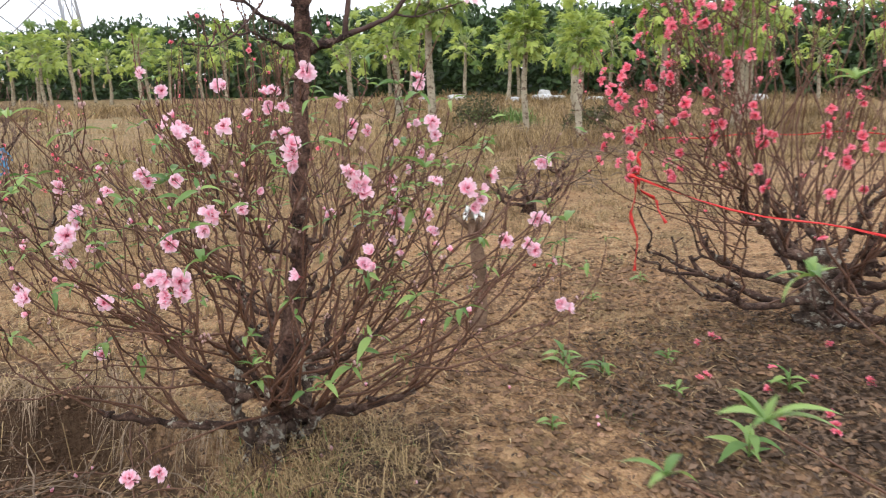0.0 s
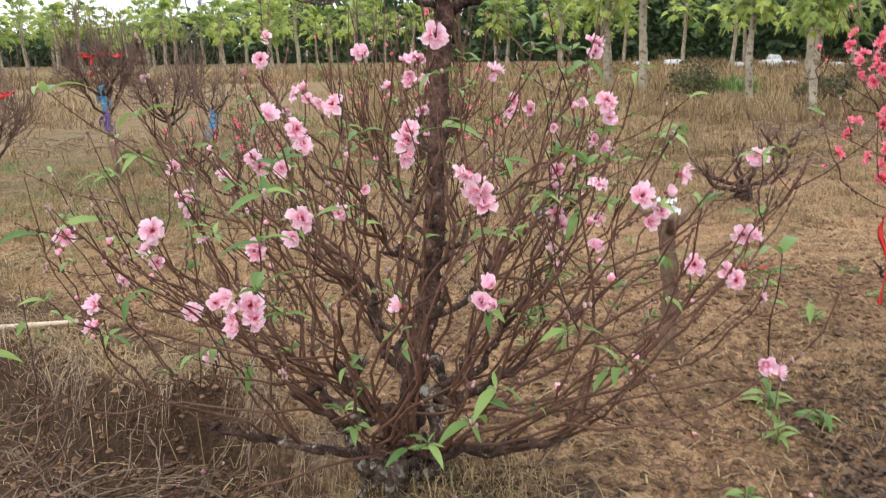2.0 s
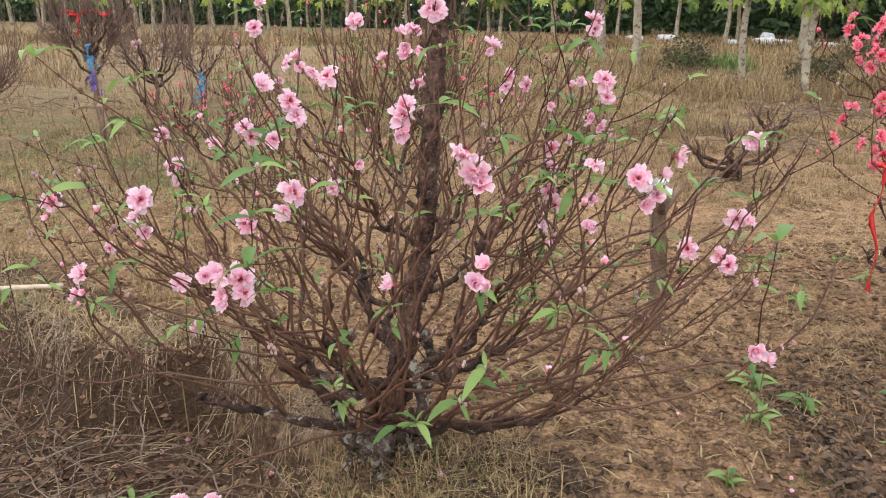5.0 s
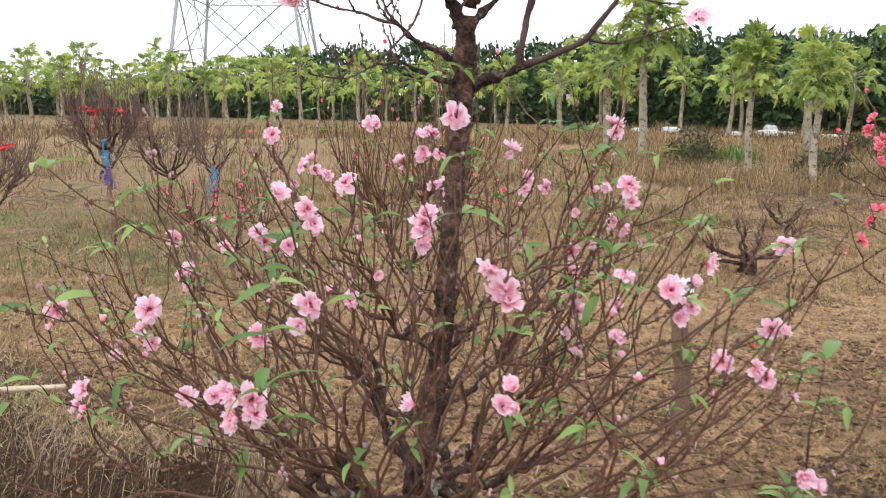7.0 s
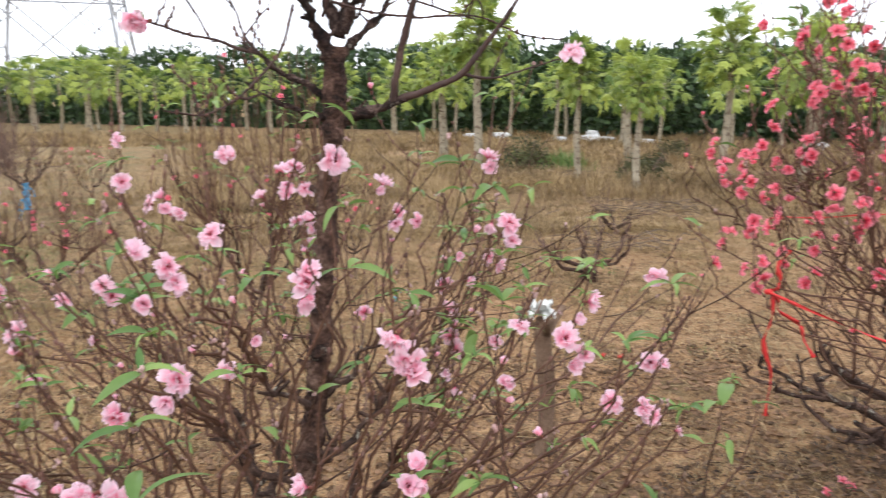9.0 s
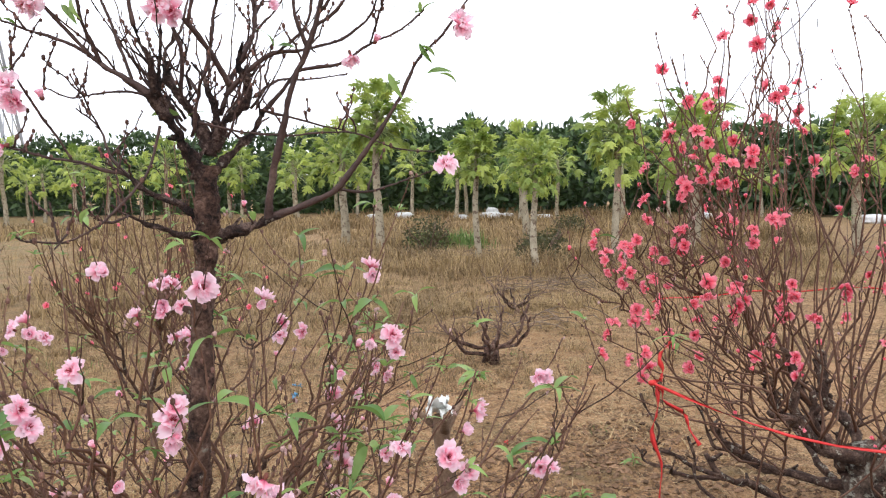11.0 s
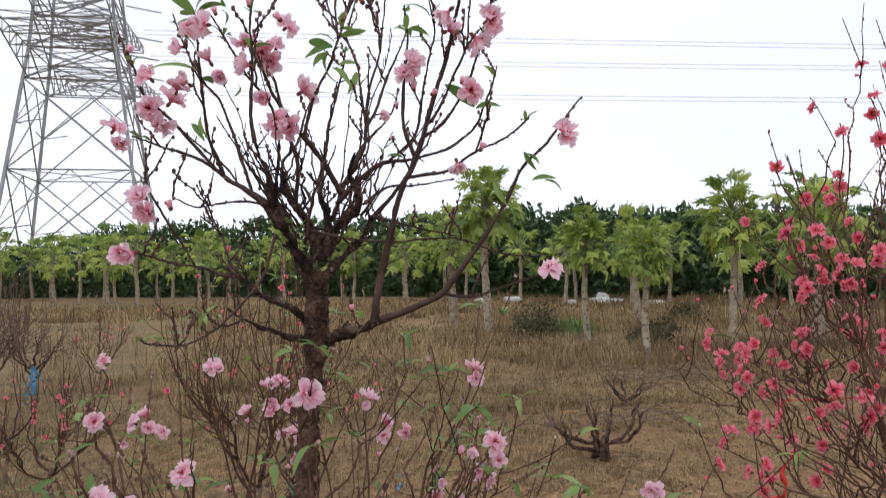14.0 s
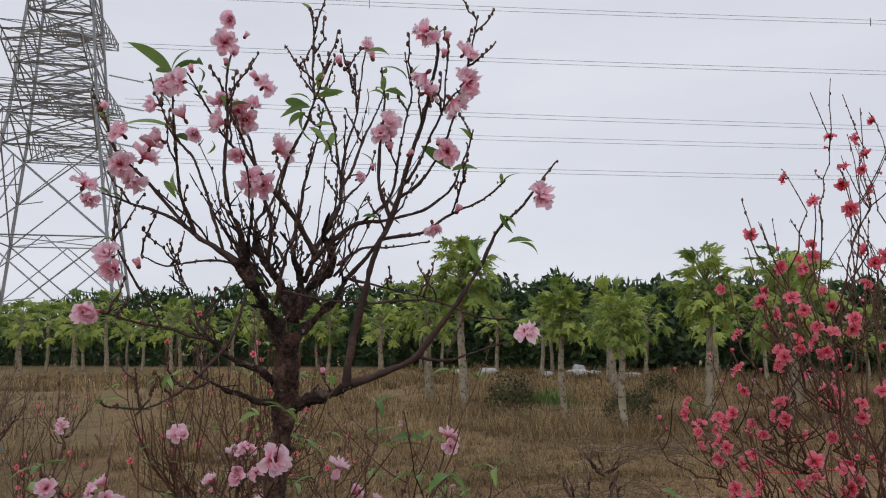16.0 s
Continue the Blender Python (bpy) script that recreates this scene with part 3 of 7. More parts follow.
def shoots_with_sides(tree, path, r0, r1, rng, sides, bud_geo, min_len, max_len, tips, up=0.5, bud_step=0.045, mat=None):
    mat = mat or TWIG
    """A long shoot with side twigs and dormant buds. tips gathers places for leaves and flowers."""
    n = len(path)
    geo, mine = Geo(), []
    tube(geo, path, taper(r0, r1, n), 5, knobbly=0.3)
    length = sum((path[i + 1] - path[i]).length for i in range(n - 1))
    for _ in range(sides):
        i = rng.randrange(max(1, n // 4), n - 1)
        d = (path[min(i + 1, n - 1)] - path[i - 1]).normalized()
        o = Vector((rng.gauss(0, 1), rng.gauss(0, 1), rng.gauss(0, 0.5)))
        o = (o - d * o.dot(d)).normalized()
        ln = rng.uniform(min_len, max_len)
        go = (d * 0.7 + o * rng.uniform(0.45, 0.95) + Vector((0, 0, up * 0.5))).normalized()
        e = path[i] + go * ln
        c1, c2 = path[i] + (go + o * 0.5).normalized() * ln * 0.3, e - (go + Vector((0, 0, up * 0.35))).normalized() * ln * 0.35
        sp = bezier(path[i], c1, c2, e, 7, rng, 0.004)
        tube(geo, sp, taper(max(r1 * 1.25, r0 * 0.55 * (1 - i / n)), 0.0012, 7), 4)
        mine.append((sp[-1], (sp[-1] - sp[-2]).normalized()))
        mine.append((sp[4], o))
        for k in range(2, 7):
            bud_geo.append((sp[k], rng))
    mine.append((path[-1], (path[-1] - path[-2]).normalized()))
    m = int(length / bud_step)
    for k in range(m):
        i = rng.randrange(n // 4, n)
        j = max(0, i - 1)
        bud_geo.append((path[j].lerp(path[i], rng.random()), rng))
    shoot = part("shoot", geo, mat, tree)
    tips += [(p, d, shoot) for p, d in mine]
    return shoot


def pale_buds(tree, tips, rng, share):
    """Swollen pale buds crowded near the shoot tips."""
    g = Geo()
    for p, d, sh in tips:
        if rng.random() < share:
            for k in range(rng.choice((2, 3, 5))):
                q = p + d * rng.uniform(-0.006, 0.004) + Vector((rng.gauss(0, 0.004), rng.gauss(0, 0.004), rng.gauss(0, 0.004)))
                r = rng.uniform(0.002, 0.0045)
                ball(g, q, r, r * 1.4, 5, 4)
    part("bud_scatter", g, PALEBUD, tree, kind="stuff")


def node_buds(tree, places, rng, size=0.003):
    g = Geo()
    for p, _ in places:
        d = Vector((rng.gauss(0, 1), rng.gauss(0, 1), rng.gauss(0.3, 0.6))).normalized() * 0.003
        s = size * rng.uniform(0.6, 1.7)
        ball(g, p + d, s, s * 1.5, 4, 3)
    part("bud_scatter", g, BUD, tree, kind="stuff")


# ---- the pink peach tree ----
LOWER = [  # blossoms of the lower bush: place and how many together
    (0.10, -0.51, 1.01, 3), (0.13, -0.50, 0.75, 2), (-0.37, -0.40, 0.73, 4), (-0.66, 0.0, 0.78, 3), (-0.26, -0.24, 0.865, 2), (0.04, -0.07, 1.26, 2),
    (0.51, 0.17, 1.07, 2), (0.97, 0.24, 0.91, 2), (0.76, -0.38, 0.54, 2), (0.51, -0.22, 0.895, 1), (0.67, 0.06, 0.87, 2), (0.88, 0.06, 0.72, 2),
    (0.73, -0.1, 0.68, 2), (-0.46, 0.6, 1.26, 1), (-0.34, -0.14, 1.09, 1), (-0.27, -0.08, 1.02, 2), (-0.19, -0.02, 1.10, 1), (-0.75, 0.5, 0.82, 2),
    (-0.60, 0.49, 0.85, 1), (-0.58, -0.03, 0.59, 1), (-0.34, 0.11, 0.93, 2), (-0.44, 0.30, 0.92, 2), (-0.65, 0.37, 0.29, 1), (-0.36, 0.0, 1.2, 1)]
LOWER_BACK = [
    (0.43, 0.04, 1.11, 1), (0.52, 0.39, 1.21, 1), (-0.67, 0.42, 0.79, 1), (-0.35, 0.65, 1.07, 3), (0.0, 0.54, 1.15, 3), (0.05, 0.7, 0.99, 4), (-0.17, 0.78, 1.21, 1),
    (-0.02, -0.20, 1.03, 2), (0.24, 0.46, 1.14, 1), (0.42, 0.35, 0.72, 2), (0.3, 0.6, 1.05, 1), (0.62, 0.4, 0.98, 1), (-0.52, -0.39, 0.195, 2)]


def upper_crown(tree, buds):
    """The dark forked crown over the trunk: gnarled limbs, knotty shoots, blossoms and the first leaves."""
    rng = random.Random(71)
    lines = []

    def limb(r0, r1, *pts):
        thick = r1 > 0.0034
        path = spline(pts, 14 if thick else 9)
        path = [p + (0.005 if thick else 0.0025) * noise.noise_vector(p * 18) + 0.0016 * noise.noise_vector(p * 70) for p in path]
        path[0] = Vector(pts[0])
        g = Geo()
        tube(g, path, taper(r0 * 0.82 if thick else r0 * 1.12, r1 * 0.55 if thick else r1 * 1.12, len(path), 0.85), 14 if thick else 6, knobbly=0.7 if thick else 0.3)
        n = len(path)
        if thick:
            for k in range(6):  # cut spurs
                q = path[rng.randrange(3, n)]
                e = Vector((rng.gauss(0, 0.8), rng.gauss(0, 0.8), rng.uniform(0.0, 1.3))).normalized()
                r = r1 * rng.uniform(0.35, 0.6)
                tube(g, [q, q + e * (r1 + 0.006), q + e * (r1 + rng.uniform(0.012, 0.04))], [r, r * 0.75, r * 0.5], 6, knobbly=0.3)
        else:
            for k in range(1, n, 2):  # knotty nodes and thorn-like spurs
                q, d = path[k], (path[min(k + 1, n - 1)] - path[k - 1]).normalized()
                o = Vector((rng.gauss(0, 1), rng.gauss(0, 1), rng.gauss(0, 1)))
                o = (o - d * o.dot(d)).normalized()
                e = (d * 0.8 + o).normalized()
                ln = rng.uniform(0.003, 0.008) if rng.random() < 0.92 else rng.uniform(0.01, 0.028)
                tube(g, [q, q + e * ln * 0.6, q + e * ln], [0.0021, 0.0019, 0.0009], 5)
                if rng.random() < 0.35:
                    buds.append((q, rng))
        name = "branch" if thick else "shoot"
        ob = part(name, g, CROWNBARK if thick else DARKTWIG, tree)
        lines.append((path, ob))
        return path

    def bloom(x, y, z, size):
        p = Vector((x, y, z))
        out = Vector((x - 0.1, y - 0.25, 0))
        d = (out * 0.8 + Vector((rng.gauss(0, 0.5), rng.gauss(-0.45, 0.45), rng.gauss(0.15, 0.45)))).normalized()
        piece("flower", rng.choice(PINKS), tree, turned(p, d, rng, size * 1.2))

    def swell(x, y, z):
        piece("flower_bud", rng.choice(PINKBUDS), tree, turned(Vector((x, y, z)), (rng.gauss(0, 0.5), rng.gauss(-0.3, 0.4), 1), rng, rng.uniform(0.9, 1.25)))

    def single_leaf(foot, tip):
        foot, tip = Vector(foot), Vector(tip)
        d = tip - foot
        q = d.to_track_quat("X", "Z").to_matrix().to_4x4()
        me = LEAVES[rng.choice((0, 3, 1))]
        long = 0.09
        piece("leaf", me, tree, Matrix.Translation(foot) @ q @ Matrix.Rotation(rng.choice((-1, 1)) * rng.uniform(0.5, 1.2), 4, "X") @ Matrix.Rotation(-0.3, 4, "Y") @ Matrix.Scale(d.length / long * 1.12, 4))

    limb(0.015, 0.005, (0.094, 0.25, 1.367), (0.035, 0.265, 1.413), (-0.029, 0.28, 1.437), (-0.071, 0.291, 1.476), (-0.105, 0.3, 1.5))
    limb(0.0042, 0.0018, (-0.082, 0.294, 1.484), (-0.127, 0.295, 1.494), (-0.171, 0.296, 1.512), (-0.234, 0.297, 1.522), (-0.289, 0.299, 1.539), (-0.344, 0.3, 1.557))
    limb(0.0032, 0.0016, (-0.19, 0.296, 1.517), (-0.228, 0.283, 1.588), (-0.262, 0.273, 1.642), (-0.29, 0.263, 1.699), (-0.299, 0.26, 1.711))
    limb(0.0045, 0.0016, (-0.071, 0.291, 1.476), (-0.11, 0.333, 1.527), (-0.134, 0.378, 1.597), (-0.184, 0.42, 1.645))
    limb(0.011, 0.004, (0.094, 0.25, 1.325), (0.029, 0.241, 1.346), (-0.028, 0.233, 1.364), (-0.078, 0.225, 1.39), (-0.108, 0.22, 1.411))
    limb(0.0036, 0.0016, (-0.001, 0.2, 1.588), (-0.021, 0.186, 1.511), (-0.048, 0.176, 1.461), (-0.1, 0.162, 1.407), (-0.15, 0.149, 1.363), (-0.21, 0.136, 1.341), (-0.275, 0.123, 1.348), (-0.288, 0.12, 1.358))
    limb(0.0026, 0.0016, (-0.213, 0.136, 1.342), (-0.22, 0.138, 1.381), (-0.226, 0.14, 1.428))
    limb(0.003, 0.0015, (-0.075, 0.226, 1.39), (-0.107, 0.2, 1.379), (-0.133, 0.18, 1.383), (-0.152, 0.16, 1.404))
    limb(0.021, 0.0105, (0.116, 0.25, 1.33), (0.164, 0.232, 1.347), (0.212, 0.215, 1.36), (0.25, 0.2, 1.382))
    limb(0.0085, 0.0016, (0.24, 0.204, 1.378), (0.33, 0.185, 1.41), (0.388, 0.171, 1.441), (0.422, 0.161, 1.483), (0.475, 0.143, 1.555), (0.532, 0.121, 1.648), (0.574, 0.102, 1.737), (0.627, 0.087, 1.79), (0.676, 0.071, 1.857), (0.71, 0.06, 1.902))
    limb(0.0032, 0.0014, (0.388, 0.171, 1.439), (0.464, 0.174, 1.432), (0.557, 0.177, 1.457), (0.67, 0.18, 1.489))
    limb(0.009, 0.003, (0.23, 0.208, 1.371), (0.234, 0.195, 1.432), (0.253, 0.173, 1.536), (0.271, 0.157, 1.614), (0.289, 0.14, 1.692), (0.318, 0.126, 1.75), (0.337, 0.112, 1.815), (0.355, 0.097, 1.885), (0.383, 0.077, 1.975), (0.403, 0.058, 2.065), (0.413, 0.043, 2.134), (0.407, 0.03, 2.192))
    limb(0.021, 0.014, (0.096, 0.25, 1.459), (0.064, 0.229, 1.524), (0.028, 0.207, 1.586), (-0.004, 0.19, 1.634), (-0.022, 0.18, 1.661))
    limb(0.0085, 0.0018, (-0.017, 0.183, 1.654), (-0.047, 0.196, 1.677), (-0.087, 0.211, 1.702), (-0.13, 0.228, 1.734), (-0.185, 0.25, 1.772), (-0.255, 0.274, 1.797), (-0.331, 0.3, 1.826))
    limb(0.0045, 0.0017, (-0.136, 0.231, 1.739), (-0.198, 0.233, 1.814), (-0.241, 0.235, 1.862), (-0.293, 0.237, 1.91), (-0.312, 0.239, 1.962), (-0.331, 0.24, 2.007))
    limb(0.0042, 0.0017, (-0.117, 0.223, 1.724), (-0.149, 0.195, 1.817), (-0.162, 0.166, 1.913), (-0.167, 0.138, 2.008), (-0.171, 0.12, 2.066))
    limb(0.0036, 0.0015, (-0.053, 0.198, 1.683), (-0.094, 0.241, 1.82), (-0.124, 0.268, 1.905), (-0.165, 0.288, 1.963), (-0.208, 0.314, 2.044), (-0.239, 0.34, 2.134))
    limb(0.009, 0.0045, (-0.009, 0.188, 1.639), (-0.013, 0.152, 1.705), (-0.036, 0.119, 1.757), (-0.046, 0.1, 1.788))
    limb(0.0042, 0.0017, (-0.046, 0.101, 1.786), (-0.053, 0.092, 1.864), (-0.049, 0.079, 1.974), (-0.053, 0.071, 2.044), (-0.041, 0.06, 2.143))
    limb(0.0075, 0.0035, (0.001, 0.181, 1.651), (0.002, 0.165, 1.714), (0.009, 0.148, 1.782), (0.007, 0.14, 1.813))
    limb(0.0038, 0.0016, (0.008, 0.142, 1.807), (-0.014, 0.117, 1.878), (-0.058, 0.095, 1.927), (-0.094, 0.07, 1.987), (-0.14, 0.04, 2.055))
    limb(0.02, 0.009, (0.106, 0.26, 1.525), (0.088, 0.28, 1.604), (0.053, 0.296, 1.657), (0.021, 0.31, 1.702), (0.024, 0.32, 1.745))
    limb(0.0055, 0.0018, (0.048, 0.298, 1.662), (0.056, 0.277, 1.757), (0.027, 0.255, 1.848), (0.001, 0.231, 1.951), (-0.04, 0.211, 2.025), (-0.065, 0.2, 2.061))
    limb(0.017, 0.008, (0.112, 0.27, 1.539), (0.13, 0.308, 1.616), (0.117, 0.338, 1.678), (0.108, 0.36, 1.726))
    limb(0.005, 0.0016, (0.109, 0.356, 1.717), (0.127, 0.361, 1.792), (0.14, 0.366, 1.867), (0.161, 0.372, 1.958), (0.18, 0.377, 2.028), (0.189, 0.38, 2.082))
    limb(0.007, 0.0017, (0.16, 0.25, 1.685), (0.102, 0.211, 1.776), (0.048, 0.182, 1.833), (-0.002, 0.15, 1.899), (-0.022, 0.129, 1.945), (-0.059, 0.1, 2.005))
    limb(0.0045, 0.0017, (0.067, 0.194, 1.809), (0.087, 0.163, 1.897), (0.122, 0.135, 1.969), (0.145, 0.11, 2.035), (0.174, 0.08, 2.115))
    limb(0.003, 0.0015, (0.142, 0.113, 2.029), (0.135, 0.109, 2.087), (0.137, 0.105, 2.153), (0.133, 0.102, 2.216), (0.125, 0.1, 2.241))
    limb(0.0024, 0.0014, (0.135, 0.11, 2.071), (0.104, 0.124, 2.11), (0.074, 0.14, 2.16))
    limb(0.018, 0.009, (0.117, 0.26, 1.538), (0.146, 0.249, 1.603), (0.178, 0.242, 1.632), (0.202, 0.236, 1.665), (0.192, 0.23, 1.702), (0.176, 0.225, 1.726), (0.181, 0.22, 1.758))
    limb(0.006, 0.002, (0.178, 0.223, 1.739), (0.211, 0.232, 1.793), (0.22, 0.24, 1.854), (0.212, 0.249, 1.925), (0.204, 0.26, 2.01))
    limb(0.0032, 0.0015, (0.204, 0.259, 2.006), (0.183, 0.284, 2.069), (0.157, 0.3, 2.101))
    limb(0.004, 0.0015, (0.22, 0.239, 1.846), (0.256, 0.266, 1.917), (0.286, 0.295, 1.998), (0.323, 0.322, 2.075), (0.344, 0.34, 2.127))
    limb(0.0035, 0.0015, (0.22, 0.241, 1.868), (0.23, 0.236, 1.952), (0.256, 0.23, 2.037), (0.263, 0.225, 2.108), (0.273, 0.22, 2.19))
    limb(0.0026, 0.0014, (0.256, 0.23, 2.037), (0.253, 0.248, 2.114), (0.229, 0.26, 2.16))
    limb(0.015, 0.008, (0.114, 0.25, 1.48), (0.169, 0.27, 1.539), (0.211, 0.285, 1.583), (0.243, 0.3, 1.638))
    limb(0.0062, 0.0022, (0.243, 0.299, 1.635), (0.295, 0.286, 1.691), (0.327, 0.278, 1.729), (0.377, 0.269, 1.739), (0.428, 0.261, 1.748), (0.501, 0.246, 1.797), (0.572, 0.233, 1.829), (0.635, 0.22, 1.879))
    limb(0.0062, 0.0018, (0.146, 0.25, 1.662), (0.204, 0.236, 1.725), (0.259, 0.225, 1.761), (0.327, 0.213, 1.77), (0.408, 0.2, 1.792), (0.479, 0.185, 1.846), (0.518, 0.168, 1.94), (0.534, 0.16, 1.99))
    limb(0.0028, 0.0014, (0.501, 0.246, 1.8), (0.499, 0.175, 1.839), (0.496, 0.12, 1.867))
    limb(0.0045, 0.0016, (0.323, 0.125, 1.757), (0.293, 0.119, 1.827), (0.294, 0.112, 1.932), (0.301, 0.106, 2.025), (0.294, 0.1, 2.111))
    limb(0.0042, 0.0016, (0.337, 0.114, 1.808), (0.38, 0.09, 1.839), (0.422, 0.054, 1.908), (0.445, 0.019, 1.982), (0.458, 0, 2.022))
    limb(0.0035, 0.0015, (0.344, 0.108, 1.834), (0.371, 0.09, 1.871), (0.4, 0.06, 1.945), (0.424, 0.035, 2.006), (0.423, 0.002, 2.088), (0.424, -0.02, 2.143))
    limb(0.003, 0.0014, (0.453, 0.01, 2.001), (0.469, 0.006, 2.08), (0.485, 0.003, 2.146), (0.497, 0, 2.211))
    limb(0.0034, 0.0015, (0.264, 0.2, 1.759), (0.328, 0.179, 1.819), (0.345, 0.158, 1.912), (0.356, 0.139, 1.99), (0.369, 0.12, 2.068), (0.348, 0.1, 2.149))
    limb(0.003, 0.0014, (0.078, 0.15, 1.592), (0.167, 0.159, 1.574), (0.273, 0.168, 1.567), (0.428, 0.182, 1.574), (0.544, 0.192, 1.537), (0.646, 0.2, 1.528))
    limb(0.0036, 0.0015, (0.229, 0.28, 1.633), (0.313, 0.309, 1.619), (0.404, 0.338, 1.599), (0.472, 0.36, 1.586))
    limb(0.003, 0.0014, (-0.024, 0.22, 1.657), (-0.066, 0.247, 1.667), (-0.138, 0.292, 1.664), (-0.191, 0.324, 1.661), (-0.246, 0.36, 1.688))
    limb(0.0055, 0.0016, (0.142, 0.32, 1.624), (0.174, 0.344, 1.712), (0.216, 0.369, 1.804), (0.25, 0.383, 1.849), (0.31, 0.404, 1.919), (0.334, 0.42, 1.986))
    limb(0.005, 0.0016, (0.046, 0.34, 1.673), (0.021, 0.368, 1.768), (0.06, 0.389, 1.831), (0.088, 0.416, 1.926), (0.13, 0.44, 2.01))
    limb(0.004, 0.0016, (0.218, 0.3, 1.665), (0.287, 0.346, 1.714), (0.369, 0.389, 1.724), (0.492, 0.45, 1.749))
    limb(0.004, 0.0016, (0.092, 0.3, 1.663), (0.074, 0.345, 1.71), (0.036, 0.393, 1.746), (0.008, 0.42, 1.752))
    for x, y, z, s in ((-0.043, 0.049, 2.173, 1), (-0.061, 0.051, 2.118, 1), (-0.142, 0.036, 2.022, 1), (-0.178, 0.116, 2.037, 0.9), (-0.215, 0.305, 2.046, 1), (-0.141, 0.137, 1.969, 1), (-0.126, 0.273, 1.979, 1), (-0.188, 0.150, 1.921, 1), (-0.278, 0.226, 1.947, 1.1), (-0.236, 0.224, 1.893, 1.1), (-0.279, 0.224, 1.879, 1.1)):
        bloom(x, y, z, s)
    for x, y, z, s in ((-0.251, 0.223, 1.846, 1.1), (-0.214, 0.154, 1.905, 0.9), (-0.369, 0.287, 1.837, 1), (-0.352, 0.287, 1.809, 0.8), (-0.299, 0.253, 1.676, 1.1), (-0.287, 0.258, 1.643, 1), (-0.354, 0.288, 1.552, 1), (-0.323, 0.288, 1.549, 1.1), (-0.054, 0.070, 1.948, 1.1), (-0.003, 0.209, 1.997, 1.1), (-0.024, 0.202, 2.016, 1)):
        bloom(x, y, z, s)
    for x, y, z, s in ((0.059, 0.149, 1.911, 1.2), (0.007, 0.121, 1.832, 1.2), (-0.021, 0.102, 1.883, 1), (0.037, 0.167, 1.832, 1), (-0.070, 0.190, 2.041, 1), (0.028, 0.198, 2.074, 1), (0.005, 0.204, 2.026, 0.9), (0.270, 0.208, 2.196, 0.8), (0.302, 0.097, 1.973, 1.1), (0.313, 0.100, 1.940, 1), (0.292, 0.099, 1.949, 0.8)):
        bloom(x, y, z, s)
    for x, y, z, s in ((0.385, 0.019, 2.178, 1.1), (0.460, -0.008, 2.117, 0.9), (0.387, 0.041, 2.085, 1.2), (0.382, 0.050, 2.040, 1.1), (0.464, -0.005, 2.050, 1.3), (0.436, 0.016, 2.020, 1.2), (0.433, 0.041, 1.903, 1), (0.449, 0.243, 1.769, 1), (0.662, 0.066, 1.815, 1.2), (0.666, 0.168, 1.492, 1.1), (0.280, 0.386, 1.902, 0.8)):
        bloom(x, y, z, s)
    for x, y, z in ((-0.017, 0.049, 2.136), (-0.040, 0.053, 2.097), (-0.055, 0.055, 2.074), (-0.123, 0.033, 2.046), (0.216, 0.247, 2.162), (0.411, -0.019, 2.106), (0.415, -0.031, 2.141), (0.324, 0.397, 1.934), (0.150, 0.086, 2.065), (0.509, 0.232, 1.799), (-0.240, 0.262, 1.652), (-0.329, 0.228, 2.008), (0.011, 0.058, 2.048), (0.313, 0.101, 1.917), (0.352, 0.081, 1.902), (0.480, -0.008, 2.109), (0.291, 0.209, 2.169), (0.175, 0.211, 1.406), (-0.173, 0.121, 2.018), (0.411, 0.037, 1.921)):
        swell(x, y, z)
    for row in ((-0.170, 0.121, 2.067, -0.240, 0.091, 2.124), (-0.171, 0.121, 2.069, -0.139, 0.091, 2.123), (-0.168, 0.121, 2.072, -0.092, 0.091, 2.114), (-0.175, 0.121, 2.069, -0.221, 0.091, 2.068), (-0.161, 0.156, 1.947, -0.265, 0.126, 1.967), (-0.112, 0.045, 2.058, -0.082, 0.015, 2.026), (-0.171, 0.145, 1.984, -0.185, 0.115, 2.026), (0.127, 0.119, 2.017, 0.071, 0.089, 1.985)):
        single_leaf(row[:3], row[3:])
    for row in ((0.133, 0.116, 2.020, 0.092, 0.086, 2.050), (0.121, 0.125, 1.998, 0.097, 0.095, 1.908), (0.131, 0.120, 2.011, 0.068, 0.090, 2.017), (0.140, 0.112, 2.049, 0.187, 0.082, 2.043), (0.145, 0.110, 2.035, 0.205, 0.080, 2.044), (0.129, 0.135, 1.968, 0.171, 0.105, 1.930), (0.121, 0.125, 1.998, 0.069, 0.095, 1.958), (0.165, 0.377, 2.034, 0.212, 0.347, 2.044)):
        single_leaf(row[:3], row[3:])
    for row in ((0.364, 0.117, 2.081, 0.375, 0.087, 2.127), (0.356, 0.114, 2.093, 0.297, 0.084, 2.139), (0.350, 0.129, 2.035, 0.313, 0.099, 2.058), (0.360, 0.130, 2.029, 0.387, 0.100, 2.043), (0.479, 0.178, 1.895, 0.398, 0.148, 1.951), (0.483, 0.178, 1.892, 0.551, 0.148, 1.915), (0.263, 0.198, 1.772, 0.296, 0.168, 1.775), (0.259, 0.224, 1.776, 0.236, 0.194, 1.816)):
        single_leaf(row[:3], row[3:])
